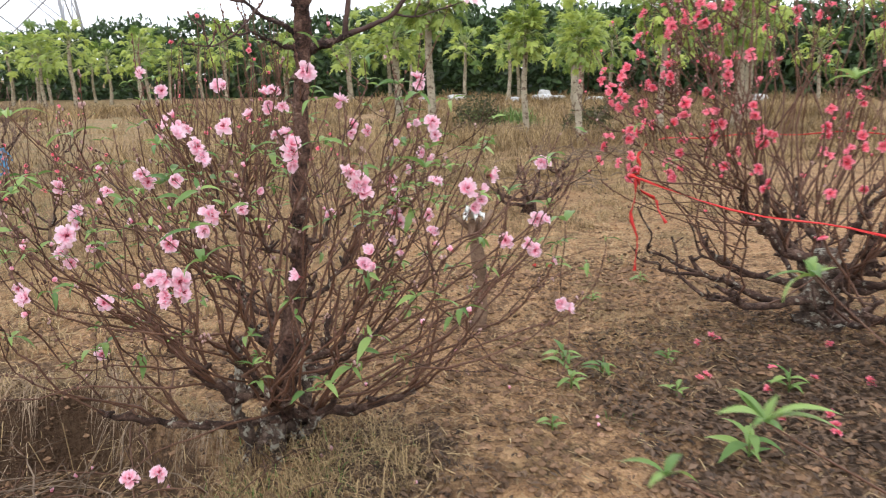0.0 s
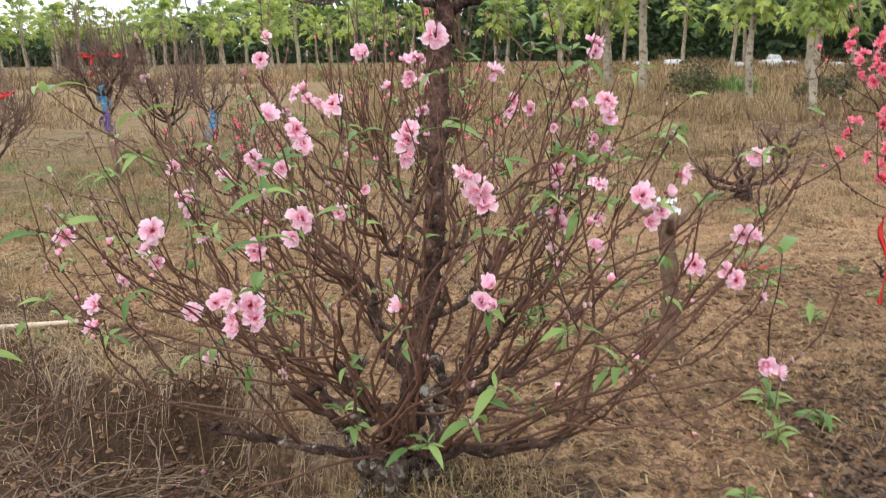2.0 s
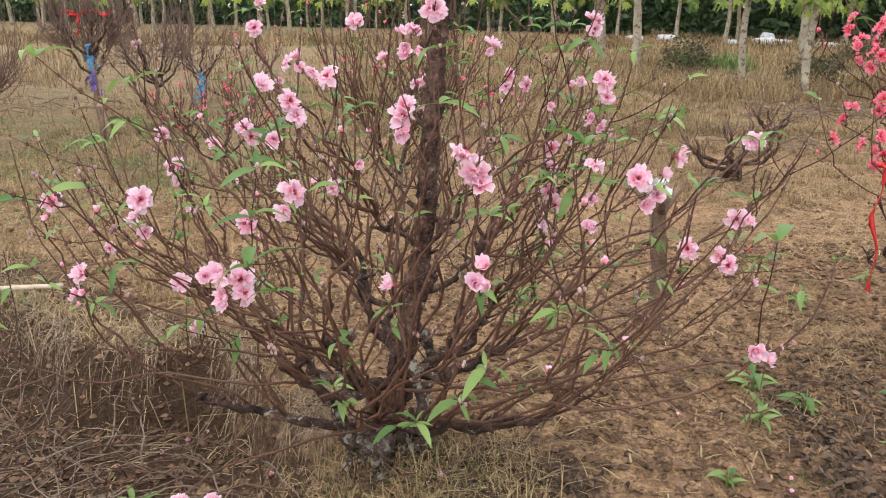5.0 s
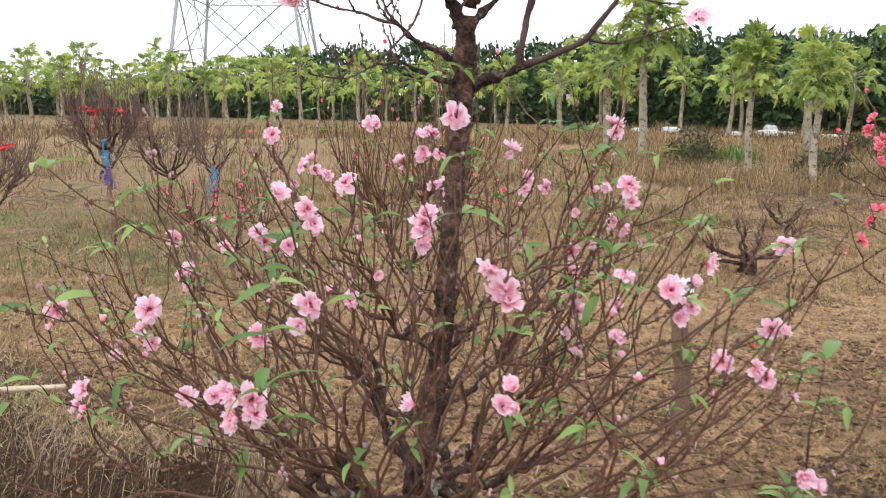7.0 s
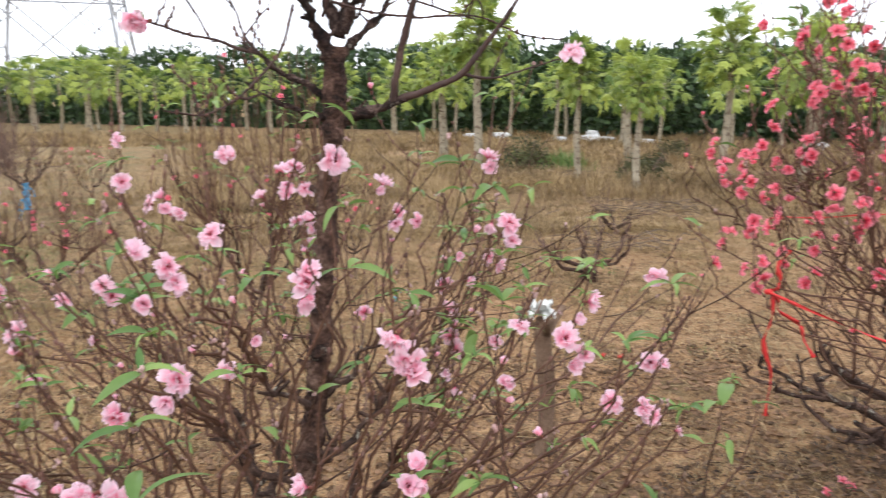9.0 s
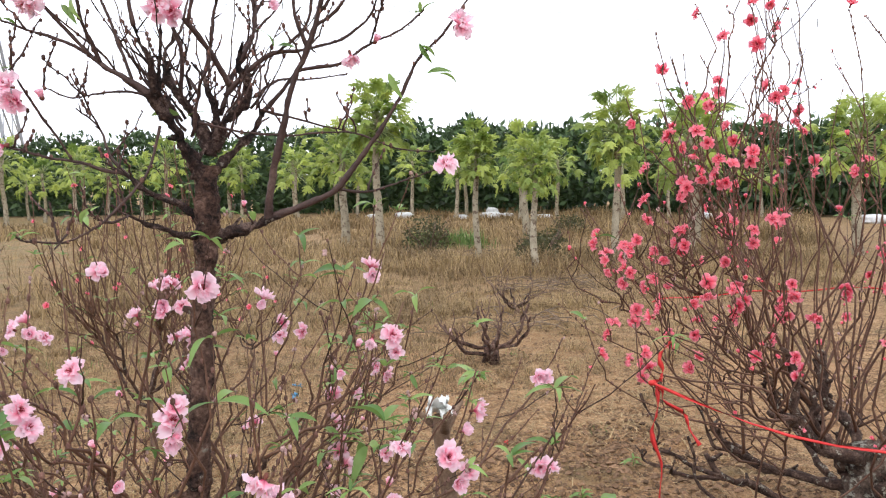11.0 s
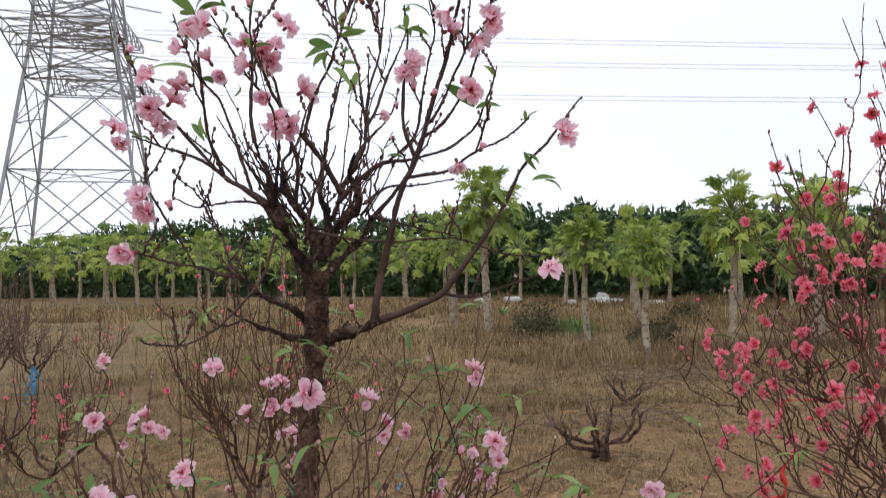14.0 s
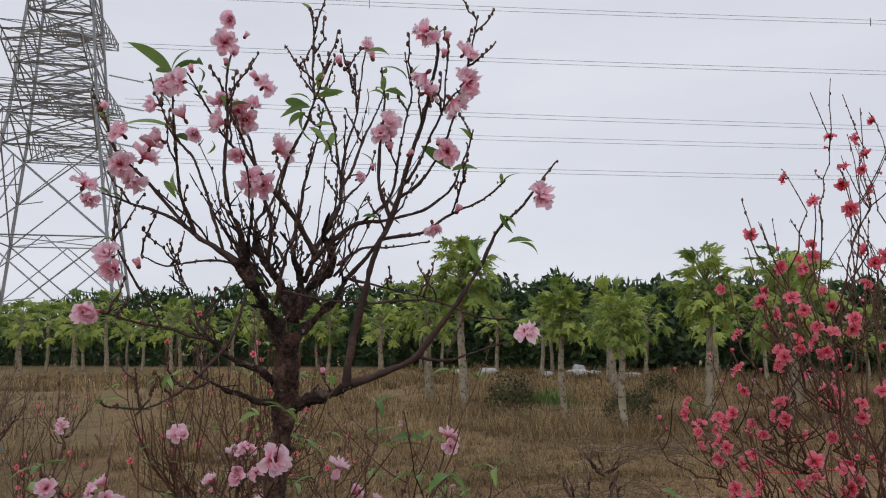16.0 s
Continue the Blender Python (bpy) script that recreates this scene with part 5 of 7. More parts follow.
def coral_tree():
    rng = random.Random(19)
    cx, cy = 2.78, 0.74
    base = Vector((cx, cy, ground_z(cx, cy) - 0.02))
    tree = thing("peach_tree", base, "bushy peach tree with coral-red double blossoms on upright bare shoots", "tree", "peach trees")
    g = Geo()
    spine = spline([(cx, cy, base.z - 0.05), (cx + 0.01, cy, 0.0), (cx - 0.02, cy, 0.1), (cx + 0.02, cy, 0.2), (cx, cy, 0.3)], 8)
    tube(g, spine, taper(0.12, 0.06, len(spine)), 18, knobbly=0.4)
    part("trunk", g, OLDBARK, tree, "short thick gnarled trunk")
    knots = []

    def bough(p0, d, ln, rise, sag, r0, r1, forks):
        """A crooked limb that leaves the stump and forks on its way."""
        path = bezier(p0, p0 + d * ln * 0.4 + Vector((0, 0, -sag)), p0 + d * ln * 0.85 + Vector((0, 0, rise * 0.25)), p0 + d * ln + Vector((0, 0, rise)), 22, rng, 0.03)
        path = [p + 0.014 * noise.noise_vector(p * 11) for p in path]
        geo = Geo()
        tube(geo, path, taper(r0, r1, 22), 9, knobbly=0.45)
        for k in range(5):
            q = path[rng.randrange(5, 22)]
            e = Vector((rng.gauss(0, 1), rng.gauss(0, 1), rng.uniform(0.2, 1.2))).normalized()
            tube(geo, [q, q + e * 0.025, q + e * rng.uniform(0.03, 0.07)], [r1, r1 * 0.8, r1 * 0.5], 6, knobbly=0.3)
        part("branch", geo, LIMB, tree)
        knots.extend((path[i], d) for i in range(9, 22, 2))
        for k in range(forks):
            q = path[rng.randrange(8, 20)]
            a = math.atan2(d.y, d.x) + rng.uniform(-1.1, 1.1)
            bough(q, Vector((math.cos(a), math.sin(a), 0)), ln * rng.uniform(0.35, 0.6), rng.uniform(0.1, 0.35), 0.0, r1 * 1.1, r1 * 0.5, 0)

    for k in range(6):
        a = k * 1.047 + rng.uniform(-0.3, 0.3)
        bough(spine[rng.randrange(18, 30)], Vector((math.cos(a), math.sin(a), 0)), rng.uniform(0.15, 0.4), rng.uniform(0.25, 0.5), 0.0, 0.034, 0.015, 2)
    for k in range(9):
        a = k * 0.698 + rng.uniform(-0.25, 0.25)
        bough(spine[rng.randrange(10, 24)], Vector((math.cos(a), math.sin(a), 0)), rng.uniform(0.5, 0.85), rng.uniform(0.08, 0.3), 0.07, 0.026, 0.010, 2)
    buds, tips = [], []
    ends = []
    for k in range(84):
        a = rng.uniform(0, 6.28)
        q = rng.uniform(0.1, 1.0) ** 0.7
        z = rng.uniform(0.78, 1.04) * (2.2 - 0.95 * q ** 1.6)
        ends.append((Vector((cx + math.cos(a) * q * (1.05 if math.cos(a) < 0 else 1.5), cy + math.sin(a) * q * 1.15, z)), 0))
    near = [(1.49, 1.0, 1.18, 0), (1.68, 1.08, 1.2, 2), (1.89, 1.55, 1.33, 0), (1.67, 1.0, 1.12, 3), (1.58, 0.72, 1.1, 3), (1.64, 0.7, 1.07, 2), (1.65, 0.78, 0.94, 2), (1.45, 0.65, 0.92, 2), (1.39, 0.64, 0.84, 1), (1.63, 0.82, 1.17, 2), (1.46, 0.51, 1.23, 2), (1.68, 0.66, 1.17, 1), (1.78, 0.83, 1.19, 1), (1.79, 0.69, 1.21, 5), (1.94, 0.82, 1.13, 1), (1.73, 0.49, 1.09, 2), (1.62, 0.66, 1.34, 2), (1.72, 0.59, 1.41, 3), (1.73, 0.69, 1.59, 1), (1.76, 0.7, 1.56, 1), (1.7, 0.5, 1.57, 3), (1.87, 0.58, 1.47, 5)] + [(1.8, 0.6, 1.48, 2), (2.11, 0.82, 1.61, 2), (2.05, 0.77, 1.26, 3), (1.9, 0.56, 1.01, 2), (1.91, 0.78, 0.87, 2), (1.58, 0.55, 0.99, 2), (1.86, 0.72, 0.75, 2), (1.53, 0.54, 0.8, 3), (1.46, 0.5, 0.86, 2), (1.8, 0.8, 1.0, 2), (1.73, 0.57, 1.01, 1), (2.0, 0.58, 1.51, 2), (1.74, 0.84, 1.48, 1), (1.66, 0.81, 1.65, 1), (2.01, 0.6, 1.23, 2)] + TALL
    ends += [(Vector(p[:3]), p[3] or -1) for p in near]
    flowers, stems = [], []
    for t, many in ends:
        out = Vector((t.x - cx, t.y - cy, 0))
        ln = out.length
        out = out / max(ln, 0.05)
        s = min(knots, key=lambda n: -n[1].dot(out) + abs((n[0].xy - Vector((cx, cy))).length - ln * 0.5) + rng.uniform(0, 1.2))[0]
        if many and stems:
            low = [p for p in stems if p.z < t.z - 0.12]
            if low:
                s = min(low, key=lambda p: (p.xy - t.xy).length * 1.3 + abs(t.z - p.z - 0.45) * 0.6 + rng.uniform(0, 0.2))
        span = (t - s).length
        spread = 0.12 if many else 0.35
        tail = (out * 0.35 + Vector((rng.gauss(0, spread), rng.gauss(0, spread), 1))).normalized()
        path = bezier(s, s + (out * rng.uniform(0.1, 0.8) + Vector((rng.gauss(0, 0.4), rng.gauss(0, 0.4), rng.uniform(0.0, 0.6)))) * span * 0.4, t - tail * span * rng.uniform(0.15, 0.5), t, 14, rng, 0.032)
        path = [path[0]] + [q + Vector((rng.gauss(0, 0.008), rng.gauss(0, 0.008), 0)) for q in path[1:-1]] + [path[-1]]
        if not many:
            stems += path[3:11]
        if many > 0:
            path.append(t + tail * rng.uniform(0.03, 0.22))
        sh = shoots_with_sides(tree, path, rng.uniform(0.003, 0.0048) if many else rng.uniform(0.004, 0.0085), 0.0018, rng, rng.choice((1, 2)) if many else rng.choice((2, 3, 5)), buds, 0.08, 0.36, tips, 0.8, 0.03)
        if many:
            flowers.append((t, sh, many))
            continue
        # blossoms in knots along the shoots, fewest towards the open field
        want = 0.8 + 0.3 * (t.y < cy)
        for i in range(5, 14):
            if rng.random() < 0.12 * want and path[i].z > 0.45 and path[i].x > 1.75:
                flowers.append((path[i], sh, rng.choice((1, 1, 2, 3))))
    for p, sh, many in flowers:
        if many < 0:
            piece("flower_bud", CORALBUDS[0], sh, turned(p, (0, -0.5, 1), rng))
        else:
            blossoms(sh, p, many, CORALS, CORALBUDS, (cx, cy), rng)
    for p, d, sh in rng.sample(tips, 110):
        piece("flower_bud", rng.choice(CORALBUDS), sh, turned(p, d, rng, rng.uniform(0.7, 1.2)))
    for p, d, sh in rng.sample(tips, 14):
        leaf_tuft(sh, p, rng, 3, rng.uniform(0.6, 0.9), d)
    pale_buds(tree, tips, rng, 0.12)
    node_buds(tree, buds, rng)
    # ribbon: a band round the shoots, a knot and hanging tails
    g = Geo()
    band = []
    for i in range(60):
        a = radians(200 + i * 4.6)
        r = 1.47 - 0.004 * i + 0.04 * math.sin(i * 0.7)
        band.append(Vector((cx + math.cos(a) * r, cy + math.sin(a) * r * 0.8, 0.82 - 0.26 * math.sin(math.pi * min(1, i / 34)) + 0.01 * math.sin(i))))
    strip(g, band, 0.009, rng, 1.5)
    k0 = band[0]
    part_band = thing("ribbon", k0, "red plastic ribbon tied round the shoots, with hanging tails", "ribbon")
    part("band", g, RIBBON, part_band)
    for e, w in (((0.03, 0.0, -0.40), 0.014), ((0.12, -0.08, -0.19), 0.015), ((0.05, -0.02, 0.13), 0.014)):
        g = Geo()
        e = Vector(e)
        strip(g, bezier(k0, k0 + Vector((0.03, -0.02, 0.0)), k0 + e * 0.6, k0 + e, 16, rng, 0.012), w, rng, 4)
        part("tail", g, RIBBON, part_band)
    g = Geo()
    ball(g, k0, 0.011, 0.009, 8, 6)
    part("knot", g, RIBBON, part_band)
    return tree


coral_tree()


# ---- young trees, stumps and saplings in the field ----
def young_tree(x, y, height, spread, shoots, seed, label, trunk_h, r=0.022, flowers=0, leaves=0, mat=None, lean=0.0, down=0.62, fork=5):
    rng = random.Random(seed)
    base = Vector((x, y, ground_z(x, y) - 0.02))
    tree = thing("young_peach_tree", base, label, "tree", "young peach trees")
    g = Geo()
    top = base + Vector((lean, 0.02, trunk_h))
    path = bezier(base, base + Vector((0, 0, trunk_h * 0.4)), top - Vector((lean * 0.5, 0, trunk_h * 0.3)), top, 10, rng, 0.012)
    tube(g, path, taper(r * 1.1, r * 0.7, 10), 8, knobbly=0.25)
    part("trunk", g, POSTWOOD, tree)
    knots = [path[-1]]
    for k in range(fork):
        a = k * 6.28 / fork + rng.uniform(-0.3, 0.3)
        d = Vector((math.cos(a), math.sin(a), 0))
        p0 = path[rng.randrange(6, 10)]
        e = p0 + d * spread * 0.42 + Vector((0, 0, (height - trunk_h) * 0.28))
        q = bezier(p0, p0 + d * spread * 0.2, e - Vector((0, 0, 0.06)), e, 9, rng, 0.015)
        g = Geo()
        tube(g, q, taper(r * 0.6, r * 0.28, 9), 6, knobbly=0.25)
        part("branch", g, LIMB, tree)
        knots += q[3:]
    buds, tips, flows = [], [], []
    for k in range(shoots):
        a, q = rng.uniform(0, 6.28), rng.uniform(0.1, 1) ** 0.7
        t = Vector((top.x + math.cos(a) * q * spread, top.y + math.sin(a) * q * spread, base.z + height * rng.uniform(down, 1.0) * (1 - 0.22 * q * q)))
        s = min(knots, key=lambda n: (n.xy - t.xy).length + rng.uniform(0, spread * 0.5))
        out = Vector((math.cos(a), math.sin(a), 0))
        span = (t - s).length
        path = bezier(s, s + (out * 0.45 + Vector((0, 0, 0.3))) * span * 0.5, t - Vector((0, 0, span * 0.4)), t, 9, rng, 0.012)
        shoots_with_sides(tree, path, 0.0055, 0.0022, rng, 3, buds, 0.08, spread * 0.5, tips, 0.7, 0.2, mat or GREYTWIG)
        flows += path[4:]
    for k in range(flowers):
        piece("flower", rng.choice(CORALS), tree, turned(rng.choice(flows), (rng.gauss(0, 1), rng.gauss(-0.3, 1), 0.6), rng, rng.uniform(0.5, 0.8)))
    for p, d, sh in rng.sample(tips, min(leaves, len(tips))):
        leaf_tuft(sh, p, rng, 3, 0.9, d)
    return tree, top


def wrap(x, y, z0, z1, r, mat, seed, label):
    """Plastic strip wound round a stem, with loose ends."""
    rng = random.Random(seed)
    w = thing("plastic_wrap", Vector((x, y, z0)), label, "plastic strip")
    g = Geo()
    n = 26
    pts = [Vector((x + rng.gauss(0, 0.002), y, z0 + (z1 - z0) * i / n)) for i in range(n + 1)]
    tube(g, pts, [r * (1 + 0.35 * math.sin(i * 1.9) * rng.random()) for i in range(n + 1)], 10, knobbly=0.5)
    part("winding", g, mat, w)
    for k in range(3):
        g = Geo()
        a = rng.uniform(0, 6.28)
        p = Vector((x, y, rng.uniform(z0, z1)))
        e = p + Vector((math.cos(a) * 0.08, math.sin(a) * 0.08, -rng.uniform(0.08, 0.16)))
        strip(g, bezier(p, p + Vector((math.cos(a) * 0.07, math.sin(a) * 0.07, 0.02)), e + Vector((0, 0, 0.05)), e, 9, rng, 0.008), 0.03, rng, 2)
        part("loose_end", g, mat, w)


def ribbon_ring(x, y, z, rx, seed):
    rng = random.Random(seed)
    t = thing("ribbon", Vector((x, y, z)), "red plastic ribbon gathering the twigs of a young tree", "ribbon")
    g = Geo()
    strip(g, [Vector((x + math.cos(i / 36 * 6.35) * rx, y + math.sin(i / 36 * 6.35) * rx, z + 0.02 * math.sin(i * 0.9))) for i in range(37)], 0.035, rng, 1.0)
    part("band", g, RIBBON, t)
    g = Geo()
    strip(g, bezier((x, y - rx, z), (x + 0.02, y - rx - 0.02, z - 0.05), (x + 0.03, y - rx, z - 0.12), (x - 0.03, y - rx, z - 0.2), 9, rng, 0.01), 0.03, rng, 2)
    part("tail", g, RIBBON, t)


young_tree(-3.1, 6.25, 1.95, 0.5, 150, 3, "bare young peach tree with its twigs tied up by red ribbon", 0.9, 0.03, lean=-0.05, fork=6)
wrap(-3.14, 6.262, 0.42, 0.62, 0.028, VIOLETWRAP, 5, "violet plastic strip wound round a young trunk")
wrap(-3.147, 6.264, 0.62, 0.88, 0.027, BLUEWRAP, 6, "blue plastic strip wound round a young trunk")
ribbon_ring(-3.14, 6.27, 1.17, 0.23, 8)
young_tree(-4.15, 5.6, 1.7, 0.75, 110, 4, "wide bare peach bush with a red ribbon in its shoots", 0.35, 0.03, fork=7, down=0.45)
ribbon_ring(-4.1, 5.6, 0.85, 0.36, 9)
young_tree(-3.25, 8.6, 1.75, 0.8, 120, 5, "dense dry bare bush behind the tied tree", 0.4, 0.03, fork=8, down=0.4)
young_tree(-2.5, 7.9, 1.45, 0.5, 40, 6, "bare young peach tree wrapped low with blue plastic", 0.55, 0.025, fork=6)
wrap(-2.5, 7.9, 0.17, 0.47, 0.03, BLUEWRAP, 7, "blue plastic strip wound round a thin trunk")
young_tree(-1.95, 5.0, 1.45, 0.5, 9, 12, "sparse forked peach sapling without leaves", 0.35, 0.016, fork=4)


def pruned_stump(x, y, seed, label):
    """A low stump with thick crooked limbs and thin upright twigs."""
    rng = random.Random(seed)
    base = Vector((x, y, ground_z(x, y) - 0.03))
    t = thing("pruned_peach_tree", base, label, "tree", "young peach trees")
    g = Geo()
    tube(g, [base, base + Vector((0.01, 0, 0.08)), base + Vector((0, 0.01, 0.17))], [0.085, 0.07, 0.055], 12, knobbly=0.4)
    part("trunk", g, BARK, t)
    buds = []
    for k in range(8):
        a = k * 0.785 + rng.uniform(-0.3, 0.3)
        d = Vector((math.cos(a), math.sin(a), 0))
        p0 = base + Vector((0, 0, rng.uniform(0.08, 0.17)))
        e = p0 + d * rng.uniform(0.2, 0.42) + Vector((0, 0, rng.uniform(0.18, 0.4)))
        path = bezier(p0, p0 + d * 0.16, e - Vector((0, 0, 0.16)) + Vector((rng.gauss(0, 0.05), rng.gauss(0, 0.05), 0)), e, 16, rng, 0.03)
        g = Geo()
        tube(g, path, taper(0.021, 0.008, 16), 9, knobbly=0.45)
        part("branch", g, BARK, t)
        for j in range(4):
            q = path[rng.randrange(6, 16)]
            up = (d * rng.uniform(-0.3, 0.9) + Vector((rng.gauss(0, 0.35), rng.gauss(0, 0.35), 1))).normalized() * rng.uniform(0.1, 0.3)
            tw = bezier(q, q + up * 0.3 + d * 0.03, q + up * 0.7, q + up, 8, rng, 0.012)
            g = Geo()
            tube(g, tw, taper(0.007, 0.0025, 8), 6, knobbly=0.3)
            part("shoot", g, GREYTWIG, t)
            buds += [(tw[i], rng) for i in range(3, 8)]
    node_buds(t, buds, rng, 0.004)


pruned_stump(2.7, 4.46, 14, "pruned bare peach stump with short crooked limbs")
young_tree(-1.45, 4.2, 1.2, 0.55, 34, 21, "peach sapling with small coral-red blossoms", 0.3, 0.016, flowers=44, leaves=3, mat=TWIG)
young_tree(-0.05, 3.2, 1.95, 0.62, 74, 22, "slender peach sapling with scattered coral-red blossoms", 0.4, 0.02, flowers=40, leaves=58, mat=TWIG, down=0.5)
young_tree(0.75, 4.9, 1.15, 0.45, 14, 23, "small peach sapling with some coral-red blossoms", 0.3, 0.014, flowers=12, leaves=5, mat=TWIG)
young_tree(-2.1, 9.5, 1.2, 0.5, 16, 25, "far peach sapling with coral-red blossoms", 0.3, 0.016, flowers=14, leaves=5, mat=TWIG)
young_tree(3.9, 6.4, 0.75, 0.5, 12, 26, "low pruned peach bush in dry grass", 0.12, 0.03, fork=5, down=0.4)


# ---- papaya trees ----
def papaya_leaf_mesh(seed, size):
    """A palmate leaf with jagged lobes on a long stalk that grows along +x; the blade hangs at its end."""
    rng, g = random.Random(seed), Geo()
    stalk = size * rng.uniform(1.25, 1.9)
    tube(g, [(0, 0, 0), (stalk * 0.5, 0, size * 0.10), (stalk, 0, size * 0.06)], [0.014, 0.010, 0.007], 4, 1)
    for k in range(11):
        a = radians(-150 + k * 30)
        ln = size * (0.66 - 0.28 * (abs(k - 5) / 5) ** 1.5) * rng.uniform(0.85, 1.12)
        d, s = Vector((math.cos(a), math.sin(a), 0)), Vector((-math.sin(a), math.cos(a), 0))
        o = Vector((stalk, 0, size * 0.06))
        droop = rng.uniform(0.35, 1.3)

        def at(t, w):
            p = o + d * (ln * t) + s * (ln * w)
            p.z -= droop * ln * t * t + 0.25 * abs(w) * ln - 0.02 * math.sin(8 * t)
            return p
        outline = [(0.0, 0.0), (0.28, 0.07), (0.42, 0.21), (0.46, 0.07), (0.62, 0.24), (0.65, 0.06), (0.82, 0.16), (0.84, 0.05), (1.0, 0.0)]
        mid = [at(t, 0) for t, _ in outline]
        for sign in (1, -1):
            edge = [at(t * (1 if w < 0.2 else 1.06), sign * w) for t, w in outline]
            n = len(outline)
            verts = mid + edge
            faces = []
            for i in range(n - 1):
                faces.append((i, i + 1, n + i + 1, n + i) if sign > 0 else (i, n + i, n + i + 1, i + 1))
            g.add(verts, faces, slot=0)
    return g.mesh("leaf", PAPAYA, STALK)


STALK = rough_surface("pale_papaya_stalk", [(0.3, (0.20, 0.26, 0.09)), (0.7, (0.36, 0.40, 0.18))], 8, 40, 0.6, 0.2, 0.004)
PLEAVES = [papaya_leaf_mesh(60 + i, s) for i, s in enumerate([0.34, 0.29, 0.36, 0.26])]


def fruit_mesh():
    g = Geo()
    ball(g, (0, 0, -0.12), 0.065, 0.12, 10, 8)
    return g.mesh("fruit", FRUIT)


FRUITMESH = fruit_mesh()


def papaya(x, y, h, r, leaves, seed, label, fruit=0, spread=1.0):
    rng = random.Random(seed)
    base = Vector((x, y, ground_z(x, y) - 0.03))
    tree = thing("papaya_tree", base, label, "papaya tree", "papaya trees")
    g = Geo()
    n = 22
    path = [base + Vector((0.03 * math.sin(i * 0.3 + seed), 0.03 * math.cos(i * 0.25 + seed), (h + 0.03) * i / n)) for i in range(n + 1)]
    tube(g, path, [r * (1.18 - 0.45 * i / n + 0.05 * (i % 2) + 0.25 * math.exp(-i / 1.2)) for i in range(n + 1)], 10, knobbly=0.12)
    part("trunk", g, PTRUNK, tree)
    count = int(leaves * (1.75 if y < 17 else 1.1))
    for k in range(count):
        t = k / count
        a = k * 2.4 + rng.uniform(-0.2, 0.2)
        el = radians(66 - 104 * t + rng.uniform(-16, 16))
        d = Vector((math.cos(a) * math.cos(el), math.sin(a) * math.cos(el), math.sin(el)))
        q = d.to_track_quat("X", "Z").to_matrix().to_4x4()
        p = Vector((path[-1].x, path[-1].y, base.z + h - 0.35 * t + 0.02))
        m = Matrix.Translation(p) @ q @ Matrix.Rotation(rng.uniform(-0.35, 0.35), 4, "X") @ Matrix.Scale(spread * rng.uniform(0.8, 1.15), 4)
        piece("leaf", rng.choice(PLEAVES), tree, m)
    for k in range(fruit):
        a = k * 2.4
        p = Vector((path[-1].x + math.cos(a) * (r + 0.05), path[-1].y + math.sin(a) * (r + 0.05), base.z + h * 0.93 - 0.07 * (k // 4)))
        piece("fruit", FRUITMESH, tree, Matrix.Translation(p) @ Matrix.Rotation(0.25, 4, "X") @ Matrix.Scale(rng.uniform(0.7, 1.1), 4))
    return tree


papaya(4.6, 14.4, 2.9, 0.08, 66, 1, "tall papaya tree with a pale scarred trunk and lobed leaves", 4, 1.05)
papaya(5.78, 11.9, 2.08, 0.055, 74, 2, "papaya tree with a dense low crown", 0, 0.68)
papaya(5.8, 9.6, 1.82, 0.05, 70, 3, "papaya tree with yellow-green leaves over dry grass", 3, 0.55)
papaya(7.72, 10.2, 2.42, 0.06, 52, 4, "tall papaya tree bearing green fruit under wide leaves", 10, 0.85)
papaya(9.4, 10.3, 2.2, 0.075, 38, 5, "papaya tree with dark green lobed leaves", 4, 1.1)
papaya(11.2, 12.4, 2.5, 0.08, 38, 6, "papaya tree with a broad crown", 4, 1.2)
papaya(4.35, 16.4, 2.3, 0.09, 36, 7, "papaya tree with drooping yellowed leaves", 3, 1.05)
papaya(8.6, 15.5, 2.2, 0.08, 36, 8, "papaya tree with a rounded light green crown", 0, 1.1)
papaya(12.0, 9.0, 2.2, 0.08, 36, 9, "papaya tree with hanging lobed leaves", 0, 1.2)

# the far papaya rows, built once in four looks and repeated
FAR_LABEL = "distant papaya tree in the plantation row"
FAR = [papaya(11.2, 26.4, 2.3, 0.07, 32, 11, FAR_LABEL, 0, 1.35), papaya(12.5, 23.6, 2.1, 0.065, 32, 12, FAR_LABEL, 0, 1.4),
       papaya(15.0, 21.0, 2.3, 0.07, 32, 13, FAR_LABEL, 0, 1.3), papaya(6.0, 31.5, 2.2, 0.07, 32, 14, FAR_LABEL, 0, 1.45)]


def hedge_line(t):
    """The plantation's edge from the near right end (0) to the far left end (1)."""
    pts = [(34, -2), (25, 12), (16.5, 26.5), (6, 38), (-12, 49), (-34, 58), (-60, 66)]
    k = min(len(pts) - 2, int(t * (len(pts) - 1)))
    f = t * (len(pts) - 1) - k
    return Vector((pts[k][0] + (pts[k + 1][0] - pts[k][0]) * f, pts[k][1] + (pts[k + 1][1] - pts[k][1]) * f))


